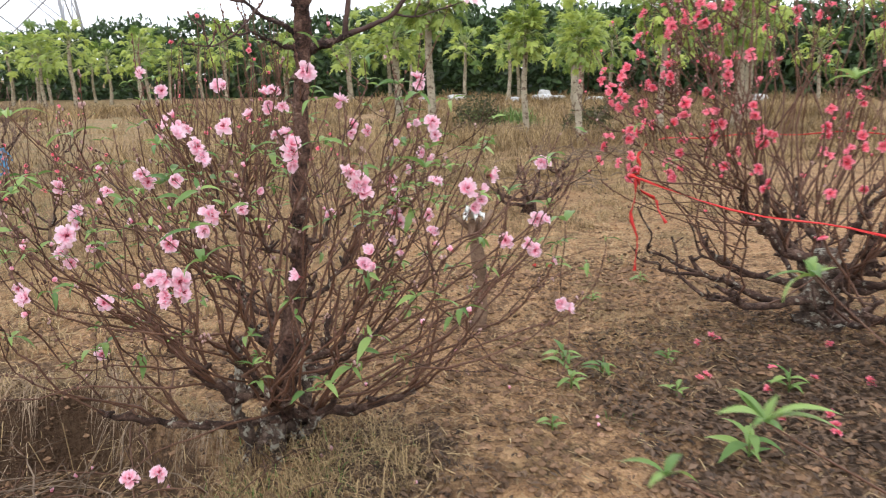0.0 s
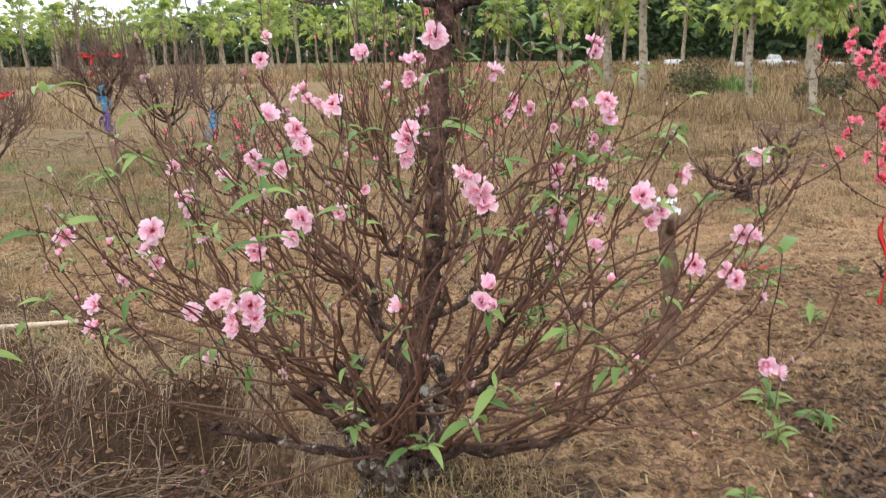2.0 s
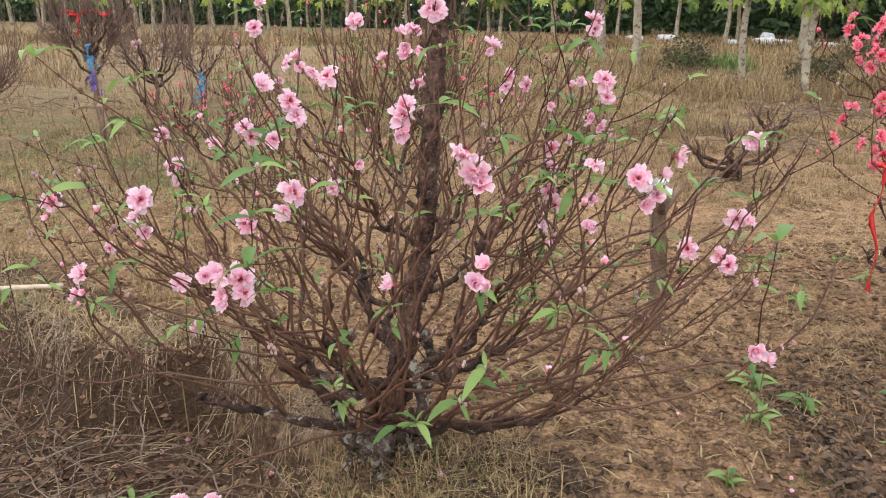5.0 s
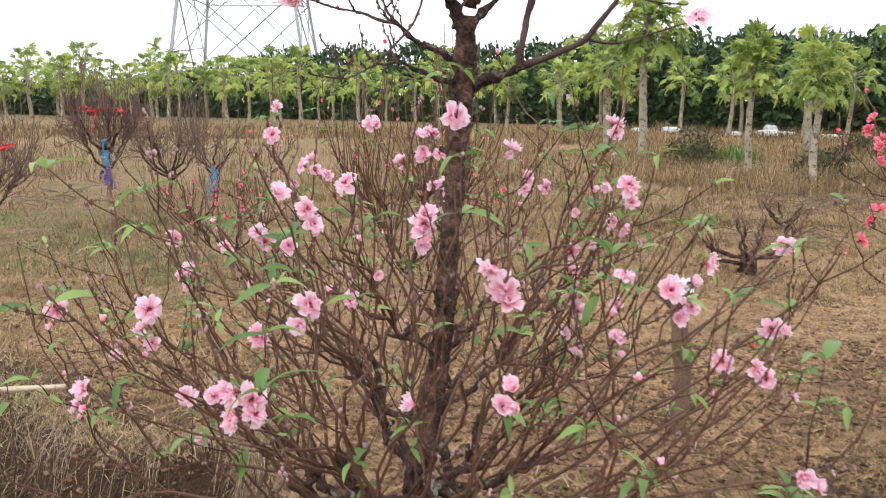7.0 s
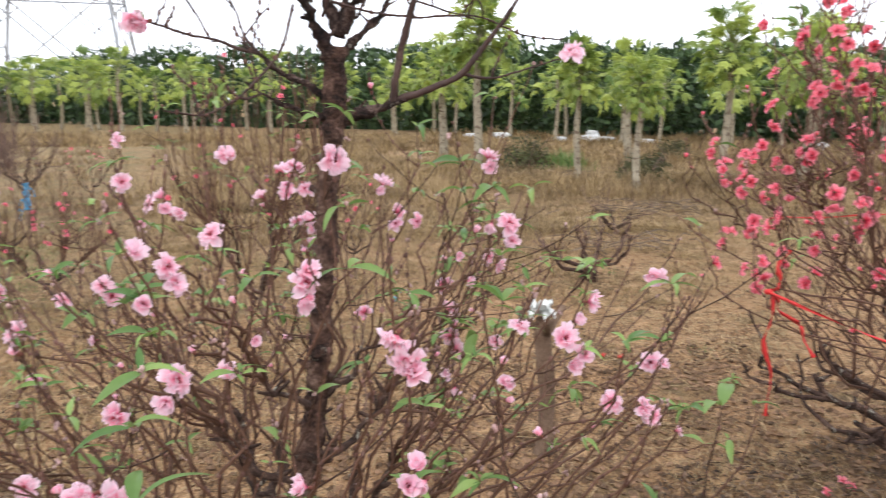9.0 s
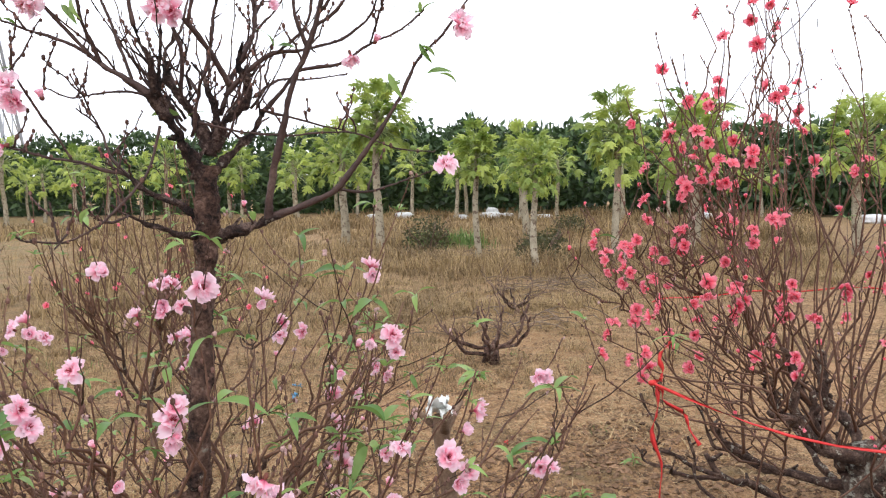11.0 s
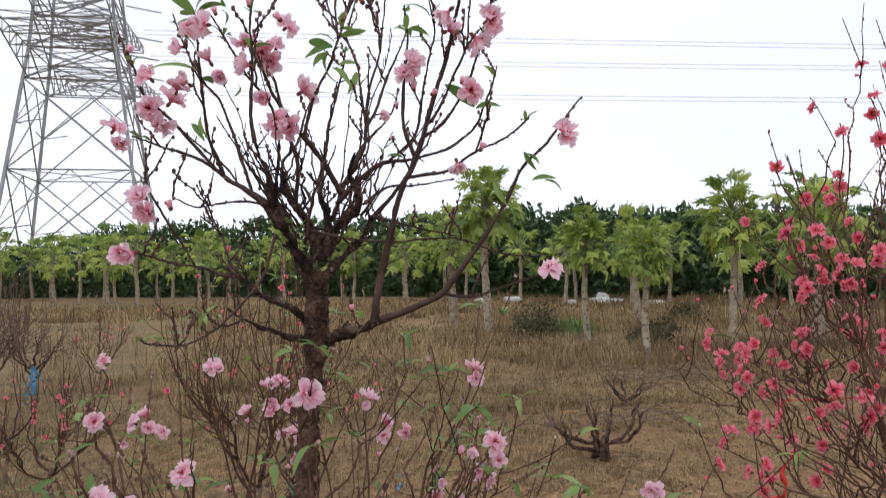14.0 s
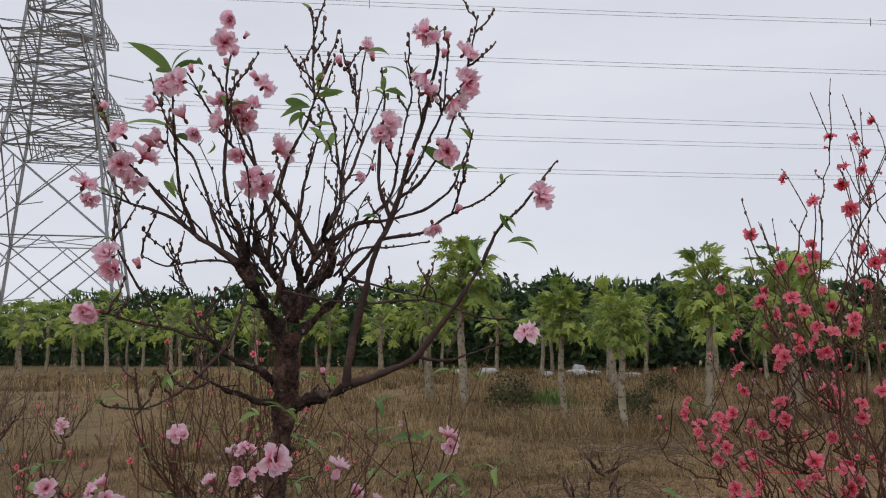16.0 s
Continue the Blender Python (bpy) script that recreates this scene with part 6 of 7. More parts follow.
row_rng = random.Random(77)
for row, (off, step) in enumerate(((2.6, 2.3), (5.4, 2.7), (9.0, 3.2))):
    for k in range(40 if row < 2 else 21):
        t = 0.03 + row_rng.uniform(-0.008, 0.008) + (k * 0.0245 if row < 2 else 0.47 + k * 0.025)
        if t > 0.98:
            continue
        p, q = hedge_line(t), hedge_line(min(0.999, t + 0.01))
        d = (q - p).normalized()
        n = Vector((-d.y, d.x)) * off
        x, y = p.x + n.x + row_rng.uniform(-0.5, 0.5), p.y + n.y + row_rng.uniform(-0.6, 0.6)
        if 0.2 < t < 0.5 and row > 0 or (x > 3 and y < 16):
            continue
        s = row_rng.uniform(0.82, 1.22) * (1 + 0.2 * smoothstep(0.6, 0.72, t))
        copy_thing(row_rng.choice(FAR), Matrix.Translation((x, y, ground_z(x, y) - 0.03)) @ Matrix.Rotation(row_rng.uniform(0, 6.28), 4, "Z") @ Matrix.Scale(s, 4))


# ---- the dark wood behind the plantation ----
def hedge():
    rng = random.Random(5)
    g = Geo()
    n = 42000
    for k in range(n):
        t = rng.random()
        p, q = hedge_line(t), hedge_line(min(0.9999, t + 0.004))
        d = (q - p).normalized()
        nn = Vector((-d.y, d.x))
        depth = abs(rng.gauss(0, 1.0))
        along = t * 150
        top = 3.7 + 0.55 * noise.noise(Vector((along * 0.35, 0, 1))) + 0.6 * noise.noise(Vector((along * 1.1, 3, 1)))
        top *= (1 - 0.42 * smoothstep(0.62, 0.74, t)) * (1 - 0.2 * (1 - smoothstep(0.25, 0.42, t)))
        h = top * (rng.random() ** 0.75)
        if rng.random() < 0.2:
            h = top + rng.uniform(-0.2, 0.75) * max(0, 0.4 + noise.noise(Vector((along * 2.3, 8, 1))))
        c = Vector((p.x - nn.x * (0.8 + depth - 0.5 * math.sin(h / top * 3.1)), p.y - nn.y * (0.8 + depth - 0.5 * math.sin(h / top * 3.1)), h))
        s = rng.uniform(0.10, 0.26)
        u = Vector((rng.gauss(0, 1), rng.gauss(0, 1), rng.gauss(0.5, 0.8))).normalized()
        w = u.cross(Vector((rng.gauss(0, 1), rng.gauss(0, 1), rng.gauss(0, 1)))).normalized()
        v = [c - u * s, c + w * s * 0.45, c + u * s, c - w * s * 0.45]
        g.add(v, [(0, 1, 2, 3)])
    for k in range(5200):  # upright sprigs along the skyline
        t = rng.random()
        p, q = hedge_line(t), hedge_line(min(0.9999, t + 0.004))
        d = (q - p).normalized()
        along = t * 150
        top = 3.6 + 0.55 * noise.noise(Vector((along * 0.35, 0, 1))) + 0.6 * noise.noise(Vector((along * 1.1, 3, 1))) + 0.5 * max(0, noise.noise(Vector((along * 2.3, 8, 1))))
        top *= (1 - 0.42 * smoothstep(0.62, 0.74, t)) * (1 - 0.2 * (1 - smoothstep(0.25, 0.42, t)))
        off = rng.uniform(0.8, 2.6)
        c = Vector((p.x + d.y * off, p.y - d.x * off, top + rng.uniform(-0.5, 0.45)))
        u = Vector((rng.gauss(0, 0.25), rng.gauss(0, 0.25), 1)).normalized() * rng.uniform(0.12, 0.3)
        w = Vector((d.x, d.y, rng.gauss(0, 0.3))) * rng.uniform(0.03, 0.08)
        g.add([c - u, c + w, c + u, c - w], [(0, 1, 2, 3)])
    # stems and a dense core
    for k in range(400):
        t = k / 400
        p, q = hedge_line(t), hedge_line(min(0.9999, t + 0.004))
        d = (q - p).normalized()
        x, y = p.x + d.y * 2.4, p.y - d.x * 2.4
        top = (3.3 + 0.5 * noise.noise(Vector((t * 150 * 0.35, 0, 1)))) * (1 - 0.42 * smoothstep(0.62, 0.74, t)) * (1 - 0.2 * (1 - smoothstep(0.25, 0.42, t)))
        w = Vector((d.x, d.y, 0)) * 0.3
        nn = Vector((d.y, -d.x, 0)) * 0.5
        c = Vector((x, y, 0))
        for hh in range(5):
            z0, z1 = top * hh / 5 - 0.1, top * (hh + 1) / 5
            j = [Vector((rng.gauss(0, 0.15), rng.gauss(0, 0.15), rng.gauss(0, 0.12))) for _ in range(4)]
            a, b, e, f = c - w + Vector((0, 0, z0)) + j[0], c + w + Vector((0, 0, z0)) + j[1], c + w + nn + Vector((0, 0, z1)) + j[2], c - w + nn + Vector((0, 0, z1)) + j[3]
            g.add([a, b, e, f], [(0, 1, 2, 3)])
    return tagged(new("far_wood", g.mesh("far_wood", HEDGE, smooth=False)), "dense dark green wood closing the plantation", "trees", kind="stuff")


hedge()


# ---- grass, litter and weeds ----
def blades(name, spots, mat, label, category="grass"):
    """Many blades in one mesh; spots: place, height, width, lean, count."""
    g = Geo()
    for x, y, h, w, lean, count, seed, spread in spots:
        rng = random.Random(seed)
        for k in range(count):
            px, py = x + rng.gauss(0, spread), y + rng.gauss(0, spread)
            z = ground_z(px, py, False) - 0.01
            a = rng.uniform(0, 6.28)
            hh = h * rng.uniform(0.45, 1.15)
            ln = hh * lean * rng.uniform(0.2, 1.2)
            s = Vector((-math.sin(a), math.cos(a), 0)) * w * rng.uniform(0.6, 1.2)
            p0 = Vector((px, py, z))
            p1 = p0 + Vector((math.cos(a) * ln * 0.35, math.sin(a) * ln * 0.35, hh * 0.6))
            p2 = p0 + Vector((math.cos(a) * ln, math.sin(a) * ln, hh * (1.0 - 0.25 * lean)))
            g.add([p0 - s, p0 + s, p1 + s * 0.8, p1 - s * 0.8, p2], [(0, 1, 2, 3), (3, 2, 4)])
    return tagged(new(name, g.mesh(name, mat, smooth=False)), label, category, kind="stuff")


def scatter_grass():
    rng = random.Random(31)
    field, straw, green = [], [], []
    for k in range(9500):  # withered tufts of the open field
        y = 6.5 + 26 * rng.random() ** 1.5
        x = rng.uniform(-0.62 * y - 2, 0.95 * y + 3)
        dens = noise.noise(Vector((x * 0.35, y * 0.35, 2))) + 0.5 * noise.noise(Vector((x * 1.3, y * 1.3, 6)))
        far = smoothstep(5.0, 12, y + 1.5 * noise.noise(Vector((x * 0.5, y * 0.3, 1))))
        if dens < -0.45 or (x < -0.6 - 0.05 * y and y < 24 and rng.random() < 0.85):
            continue
        field.append((x, y, (0.10 + 0.32 * far) * (0.6 + 1.1 * max(0, dens + 0.15)) * rng.uniform(0.5, 1.3), 0.0018 + 0.0004 * y, 1.5, 16, k, 0.05 + 0.004 * y))
    for k in range(3800):  # low tufts where the field thins out
        y = 1.4 + 6.5 * rng.random() ** 0.8
        x = rng.uniform(-3.8, 6.0)
        bare = smoothstep(0.5, 1.3, x) * (1 - smoothstep(2.6, 4.6, y))
        if noise.noise(Vector((x * 0.9, y * 0.9, 9))) > -0.25 + 0.75 * bare:
            (straw if rng.random() < 0.45 else field).append((x, y, rng.uniform(0.05, 0.15), 0.0022, 1.3, 18, 9000 + k, 0.032))
    for k in range(190):  # dry grass hanging over the lip of the ditch
        t = rng.random()
        x = -0.35 - 1.9 * t
        s = rng.gauss(0.15, 0.06)
        y = lip_y(x) + s / 0.8
        straw.append((x, y + 0.06, rng.uniform(0.03, 0.1), 0.002, 2.4, 14, 12000 + k, 0.045))
    for k in range(70):  # soft golden clumps
        x, y = rng.uniform(-1, 8), rng.uniform(7, 13.5)
        if noise.noise(Vector((x * 0.45, y * 0.45, 44))) > 0.02:
            for j in range(5):
                straw.append((x + rng.gauss(0, 0.2), y + rng.gauss(0, 0.2), rng.uniform(0.25, 0.5), 0.0035, 1.1, 26, 30000 + k * 7 + j, 0.09))
    for k in range(620):  # pale grass on the mound of the pink tree
        a, q = rng.uniform(0, 6.28), rng.uniform(0.12, 0.55)
        if math.cos(a) * q < -0.2 and rng.random() < 0.75:
            continue
        straw.append((-0.1 + math.cos(a) * q, 0.05 + math.sin(a) * q * 0.9, rng.uniform(0.05, 0.14), 0.0018, 1.1, 8, 15000 + k, 0.04))
    for k in range(110):  # tangled dry grass between mulch and bare soil
        x, y = rng.gauss(1.85, 0.4), rng.gauss(0.95, 0.3)
        straw.append((x, y, rng.uniform(0.03, 0.1), 0.0014, 2.6, 9, 25000 + k, 0.05))
    for k in range(120):
        x, y = rng.uniform(-0.6, 0.6), rng.uniform(-1.2, 0.0)
        straw.append((x, y, rng.uniform(0.04, 0.1), 0.0018, 1.2, 7, 17000 + k, 0.05))
    for k in range(260):  # green tufts
        y = rng.uniform(-0.4, 8)
        x = rng.uniform(-5.5, 3.2)
        if (x < -2.2 and y > 4) or noise.noise(Vector((x * 1.1, y * 1.1, 4))) > 0.25:
            green.append((x, y, rng.uniform(0.04, 0.13), 0.003, 0.9, 12, 20000 + k, 0.06))
    for k in range(900):
        x, y = rng.uniform(-5.6, -1.7), rng.uniform(3.2, 7.4)
        if noise.noise(Vector((x * 0.9, y * 0.9, 14))) > -0.05:
            green.append((x, y, rng.uniform(0.02, 0.09), 0.003, 1.2, 26, 21000 + k, 0.12))
    for k in range(70):
        a = rng.uniform(0, 6.28)
        green.append((-0.1 + math.cos(a) * rng.uniform(0.1, 0.5), 0.0 + math.sin(a) * rng.uniform(0.1, 0.4), rng.uniform(0.04, 0.1), 0.0018, 1.0, 9, 23000 + k, 0.05))
    for k in range(26):
        green.append((rng.gauss(6.3, 0.35), rng.gauss(14.6, 0.5), rng.uniform(0.3, 0.6), 0.012, 0.7, 22, 22000 + k, 0.18))
    blades("field_grass", field, FIELDGRASS, "withered brown grass of the open field")
    blades("dry_straw", straw, STRAW, "pale dry straw on soil and ditch bank")
    blades("green_grass", green, WEED, "small green grass tufts in bare soil")


scatter_grass()


def dry_brush():
    """Tangles of dead brown stems that stand or lean in the field."""
    rng, g = random.Random(37), Geo()
    spots = []
    for k in range(210):
        y = 4.2 + 11 * rng.random() ** 1.2
        x = rng.uniform(-0.55 * y - 1.2, 0.85 * y + 1.5)
        if noise.noise(Vector((x * 0.5, y * 0.5, 21))) > 0.0:
            spots.append((x, y))
    for x, y in spots:
        size = rng.uniform(0.12, 0.34)
        for i in range(rng.randrange(16, 34)):
            p = Vector((x + rng.gauss(0, size * 0.9), y + rng.gauss(0, size * 0.9), 0))
            p.z = ground_z(p.x, p.y, False) - 0.01
            d = Vector((rng.gauss(0, 0.55), rng.gauss(0, 0.55), 1)).normalized() * size * rng.uniform(0.5, 1.4)
            if rng.random() < 0.25:
                d.z *= 0.25
            w = Vector((-d.y, d.x, 0.001)).normalized() * (0.0016 + 0.0003 * y)
            m = p + d * 0.55 + Vector((rng.gauss(0, 0.02), rng.gauss(0, 0.02), 0))
            e = p + d
            g.add([p - w, p + w, m + w * 0.8, m - w * 0.8, e + w * 0.4, e - w * 0.4], [(0, 1, 2, 3), (3, 2, 4, 5)])
            if rng.random() < 0.7:
                f = m + Vector((rng.gauss(0, 0.5), rng.gauss(0, 0.5), 0.7)).normalized() * size * 0.4
                g.add([m - w * 0.6, m + w * 0.6, f], [(0, 1, 2)])
    return tagged(new("dry_brush", g.mesh("dry_brush", BRUSH, smooth=False)), "tangles of dead brown stems in the dry field", "brush", kind="stuff")


def hanging_straw():
    """Old grass that hangs from the lip down the bank of the ditch."""
    rng, g = random.Random(38), Geo()
    for k in range(2600):
        t = rng.random()
        x = -0.25 - 2.3 * t
        clump = noise.noise(Vector((x * 5, 1, 3))) + 0.5 * noise.noise(Vector((x * 15, 4, 3)))
        if rng.random() > 0.35 + 1.7 * clump:
            continue
        p = Vector((x, lip_y(x) + rng.gauss(0.17, 0.09), 0))
        a = rng.gauss(0, 0.9)
        d = Vector((-0.6 * math.cos(a) + 0.8 * math.sin(a), -0.8 * math.cos(a) - 0.6 * math.sin(a), 0))
        ln = rng.uniform(0.05, 0.17)
        rise, fall = rng.uniform(0.01, 0.06), rng.uniform(0.03, 0.2)
        pts = []
        for i in range(5):
            f = i / 4
            q = p + d * ln * f
            q.z = max(ground_z(q.x, q.y) + 0.006, ground_z(p.x, p.y) - fall * f * f) + rise * math.sin(math.pi * f)
            pts.append(q)
        w = Vector((-d.y, d.x, 0)) * rng.uniform(0.0012, 0.0028)
        verts = []
        for i, q in enumerate(pts):
            verts += [q - w * (1 - 0.2 * i), q + w * (1 - 0.2 * i)]
        g.add(verts, [(2 * i, 2 * i + 1, 2 * i + 3, 2 * i + 2) for i in range(4)])
    return tagged(new("hanging_straw", g.mesh("hanging_straw", OLDSTRAW, smooth=False)), "pale old grass hanging over the ditch bank", "straw", kind="stuff")


BRUSH = foliage("dead_brown_stem", (0.07, 0.042, 0.026), (0.30, 0.20, 0.125), 0.9, 0.1)
dry_brush()
hanging_straw()


def litter():
    """Curled dead leaves: thick under the coral tree, thin elsewhere."""
    rng, g = random.Random(41), Geo()
    for k in range(27000):
        if k < 12000:
            a, q = rng.uniform(0, 6.28), rng.uniform(0, 1) ** 0.6 * 1.15
            q *= 1 + 0.45 * noise.noise(Vector((math.cos(a) * 1.3, math.sin(a) * 1.3, 5)))
            x, y = 2.2 + math.cos(a) * q * 1.1, -0.12 + math.sin(a) * q
            if noise.noise(Vector((x * 2.4, y * 2.4, 61))) < rng.uniform(-0.6, 0.15):
                continue
        elif k < 15500:
            a, q = rng.uniform(0, 6.28), abs(rng.gauss(0, 0.32))
            x, y = 0.15 + math.cos(a) * q, -0.1 + math.sin(a) * q
        else:
            x, y = rng.uniform(-3, 4), rng.uniform(-1, 5)
            if noise.noise(Vector((x * 1.4, y * 1.4, 51))) < rng.uniform(-0.3, 0.5):
                continue
        z = ground_z(x, y) + rng.uniform(0.002, 0.02)
        s, a = rng.uniform(0.006, 0.02), rng.uniform(0, 6.28)
        if k >= 15500:
            s *= 0.55
        if k < 12000:
            heap = max(0, noise.noise(Vector((x * 5, y * 5, 17)))) * 0.07
            z += heap * rng.random()
            s *= rng.uniform(0.9, 1.6)
        u, w = Vector((math.cos(a), math.sin(a), rng.gauss(0, 0.3))) * s, Vector((-math.sin(a), math.cos(a), rng.gauss(0, 0.3))) * s * 0.38
        c = Vector((x, y, z))
        up = Vector((0, 0, s * rng.uniform(0.1, 0.5)))
        g.add([c - u, c - w + up, c, c + w + up, c + u], [(0, 1, 2), (0, 2, 3), (1, 4, 2), (2, 4, 3)])
    return tagged(new("leaf_litter", g.mesh("leaf_litter", LITTER, smooth=False)), "dark curled dead leaves and mulch on the soil", "leaf litter", kind="stuff")



def straw_bits():
    """Broken stalks lying flat on the soil."""
    rng, g = random.Random(43), Geo()
    for k in range(16000):
        y = -1.2 + 8.5 * rng.random() ** 1.3
        x = rng.uniform(-3.8, 5.0)
        if rng.random() < 0.5 and 0.7 < x < 2.4:
            continue
        a, ln = rng.uniform(0, 6.28), rng.uniform(0.012, 0.06) * (2.2 if rng.random() < 0.1 else 1)
        d = Vector((math.cos(a), math.sin(a), 0)) * ln
        p, q = Vector((x, y, 0)) - d, Vector((x, y, 0)) + d
        p.z, q.z = ground_z(p.x, p.y) + rng.uniform(0.002, 0.016), ground_z(q.x, q.y) + rng.uniform(0.002, 0.016)
        w = Vector((-d.y, d.x, 0)).normalized() * rng.uniform(0.001, 0.003)
        m = (p + q) / 2 + Vector((0, 0, 0.004))
        g.add([p - w, p + w, m + w, m - w, q + w, q - w], [(0, 1, 2, 3), (3, 2, 4, 5)])
    for k in range(24000):  # matted straw of the field's edge
        y = 2.2 + 7.5 * rng.random() ** 1.1
        x = rng.uniform(-0.5 * y - 1.6, 0.75 * y + 1.6)
        if noise.noise(Vector((x * 0.8, y * 0.8, 33))) < -0.22:
            continue
        a, ln = rng.uniform(0, 6.28), rng.uniform(0.03, 0.11)
        p = Vector((x, y, ground_z(x, y, False) + rng.uniform(0.0, 0.05)))
        d = Vector((math.cos(a), math.sin(a), rng.gauss(0.15, 0.3))) * ln
        w = Vector((-d.y, d.x, 0)).normalized() * rng.uniform(0.0012, 0.003)
        g.add([p - w, p + w, p + d + w * 0.6, p + d - w * 0.6], [(0, 1, 2, 3)])
    return tagged(new("straw_bits", g.mesh("straw_bits", STRAW, smooth=False)), "broken pale stalks strewn over the soil", "straw", kind="stuff")


def clods():
    """Crumbs and clods of dry earth."""
    rng, g = random.Random(44), Geo()
    for k in range(30000):
        y = -1.0 + 7.5 * rng.random() ** 1.4
        x = rng.uniform(-3.5, 4.5)
        s = 0.003 + 0.015 * rng.random() ** 3
        if k % 5 < 3:  # trodden strip between the trees
            x, y = rng.uniform(-1.8, 3.0), rng.uniform(-0.6, 2.6)
            s = 0.004 + 0.017 * rng.random() ** 2.5
        if noise.noise(Vector((x * 1.2, y * 1.2, 12))) < -0.1 and s < 0.012:
            continue
        c = Vector((x, y, ground_z(x, y) + s * 0.3))
        v = [c + Vector((math.cos(i * 1.05) * s * rng.uniform(0.7, 1.3), math.sin(i * 1.05) * s * rng.uniform(0.7, 1.3), s * rng.uniform(-0.3, 0.3))) for i in range(6)]
        g.add(v + [c + Vector((0, 0, s * rng.uniform(0.5, 0.9))), c - Vector((0, 0, s))], [(i, (i + 1) % 6, 6) for i in range(6)] + [((i + 1) % 6, i, 7) for i in range(6)])
    return tagged(new("soil_clods", g.mesh("soil_clods", CLOD, smooth=False)), "crumbs and clods of dry brown earth", "soil", kind="stuff")


CLOD = rough_surface("dry_clod", [(0.3, (0.08, 0.048, 0.028)), (0.6, (0.24, 0.145, 0.085)), (0.8, (0.40, 0.26, 0.16))], 9, 80, 0.95, 0.8, 0.01, vary=0.5)
straw_bits()
clods()
litter()


def shrub(x, y, rx, h, seed, label):
    """A low dark bush among the dry grass."""
    rng = random.Random(seed)
    z = ground_z(x, y)
    t = thing("shrub", Vector((x, y, z)), label, "shrub", "low shrubs in the field")
    g = Geo()
    for k in range(900):
        a, q, f = rng.uniform(0, 6.28), rng.random() ** 0.5, rng.random()
        c = Vector((x + math.cos(a) * q * rx * (1 - 0.5 * f), y + math.sin(a) * q * rx * 0.6 * (1 - 0.5 * f), z + h * f * rng.uniform(0.6, 1.1)))
        u = Vector((rng.gauss(0, 1), rng.gauss(0, 1), rng.gauss(0.4, 0.8))).normalized() * rng.uniform(0.025, 0.06)
        w = u.cross(Vector((rng.gauss(0, 1), rng.gauss(0, 1), 0.3))).normalized() * u.length * 0.4
        g.add([c - u, c + w, c + u, c - w], [(0, 1, 2, 3)])
    part("foliage", g, SHRUB, t, smooth=False)
    g = Geo()
    for k in range(24):
        a = rng.uniform(0, 6.28)
        e = Vector((x + math.cos(a) * rx * 0.7, y + math.sin(a) * rx * 0.4, z + h * rng.uniform(0.5, 1.2)))
        tube(g, [(x, y, z - 0.02), ((x + e.x) / 2, (y + e.y) / 2, z + h * 0.4), e], [0.008, 0.006, 0.003], 4)
    part("stem", g, GREYTWIG, t)


SHRUB = foliage("dull_shrub_leaf", (0.035, 0.045, 0.018), (0.13, 0.12, 0.05), 0.6, 0.2)
shrub(5.45, 13.7, 0.75, 0.75, 1, "low dark green shrub among withered grass")
shrub(6.55, 10.9, 0.65, 0.45, 2, "low brown-green shrub among withered grass")
shrub(7.6, 12.6, 0.7, 0.45, 3, "low brown-green shrub among withered grass")
shrub(10.4, 16.5, 0.8, 0.5, 4, "low brown-green shrub among withered grass")


def near_sapling():
    """A leafing sapling beside the start of the path; its thin shoots lean over from one side."""
    rng = random.Random(15)
    base = Vector((1.05, -2.1, ground_z(1.05, -2.1) - 0.02))
    t = thing("young_peach_tree", base, "slim peach sapling with fresh green leaf tufts", "tree", "young peach trees")
    g = Geo()
    stem = spline([base, base + Vector((-0.02, 0.04, 0.25)), (1.0, -1.98, 0.5)], 6)
    tube(g, stem, taper(0.008, 0.004, len(stem)), 6, knobbly=0.2)
    part("trunk", g, TWIG, t)
    for x, y, z, n, size in ((0.342, -1.792, 0.848, 8, 0.85), (0.225, -1.773, 0.79, 6, 0.7), (0.77, -1.38, 0.88, 9, 1.05), (0.95, -1.25, 1.22, 5, 0.9)):
        p = Vector((x, y, z))
        s = stem[-3]
        g = Geo()
        tube(g, bezier(s, s.lerp(p, 0.4) + Vector((0.05, 0, 0.02)), s.lerp(p, 0.75), p, 9), taper(0.0032, 0.0013, 9), 5)
        part("shoot", g, TWIG, t)
        leaf_tuft(t, p, rng, n, size)


near_sapling()


def weed(x, y, size, count, seed, label="green broad-leaved weed in bare soil"):
    """A rosette of long pointed leaves."""
    rng = random.Random(seed)
    base = Vector((x, y, ground_z(x, y)))
    w = thing("weed", base, label, "weed", "weeds on the soil")
    for k in range(count):
        a = k * 2.4 + rng.uniform(-0.3, 0.3)
        d = Vector((math.cos(a), math.sin(a), rng.uniform(0.35, 1.3))).normalized()
        m = Matrix.Translation(base + Vector((0, 0, 0.01 + 0.008 * k * size))) @ d.to_track_quat("X", "Z").to_matrix().to_4x4() @ Matrix.Scale(size * rng.uniform(0.7, 1.2), 4)
        piece("leaf", LEAVES[(0, 3, 1)[k % 3]], w, m)
    g = Geo()
    tube(g, [base - Vector((0, 0, 0.02)), base + Vector((0, 0, 0.02 + 0.01 * count * size))], [0.004, 0.002], 5)
    part("stem", g, LEAF, w)


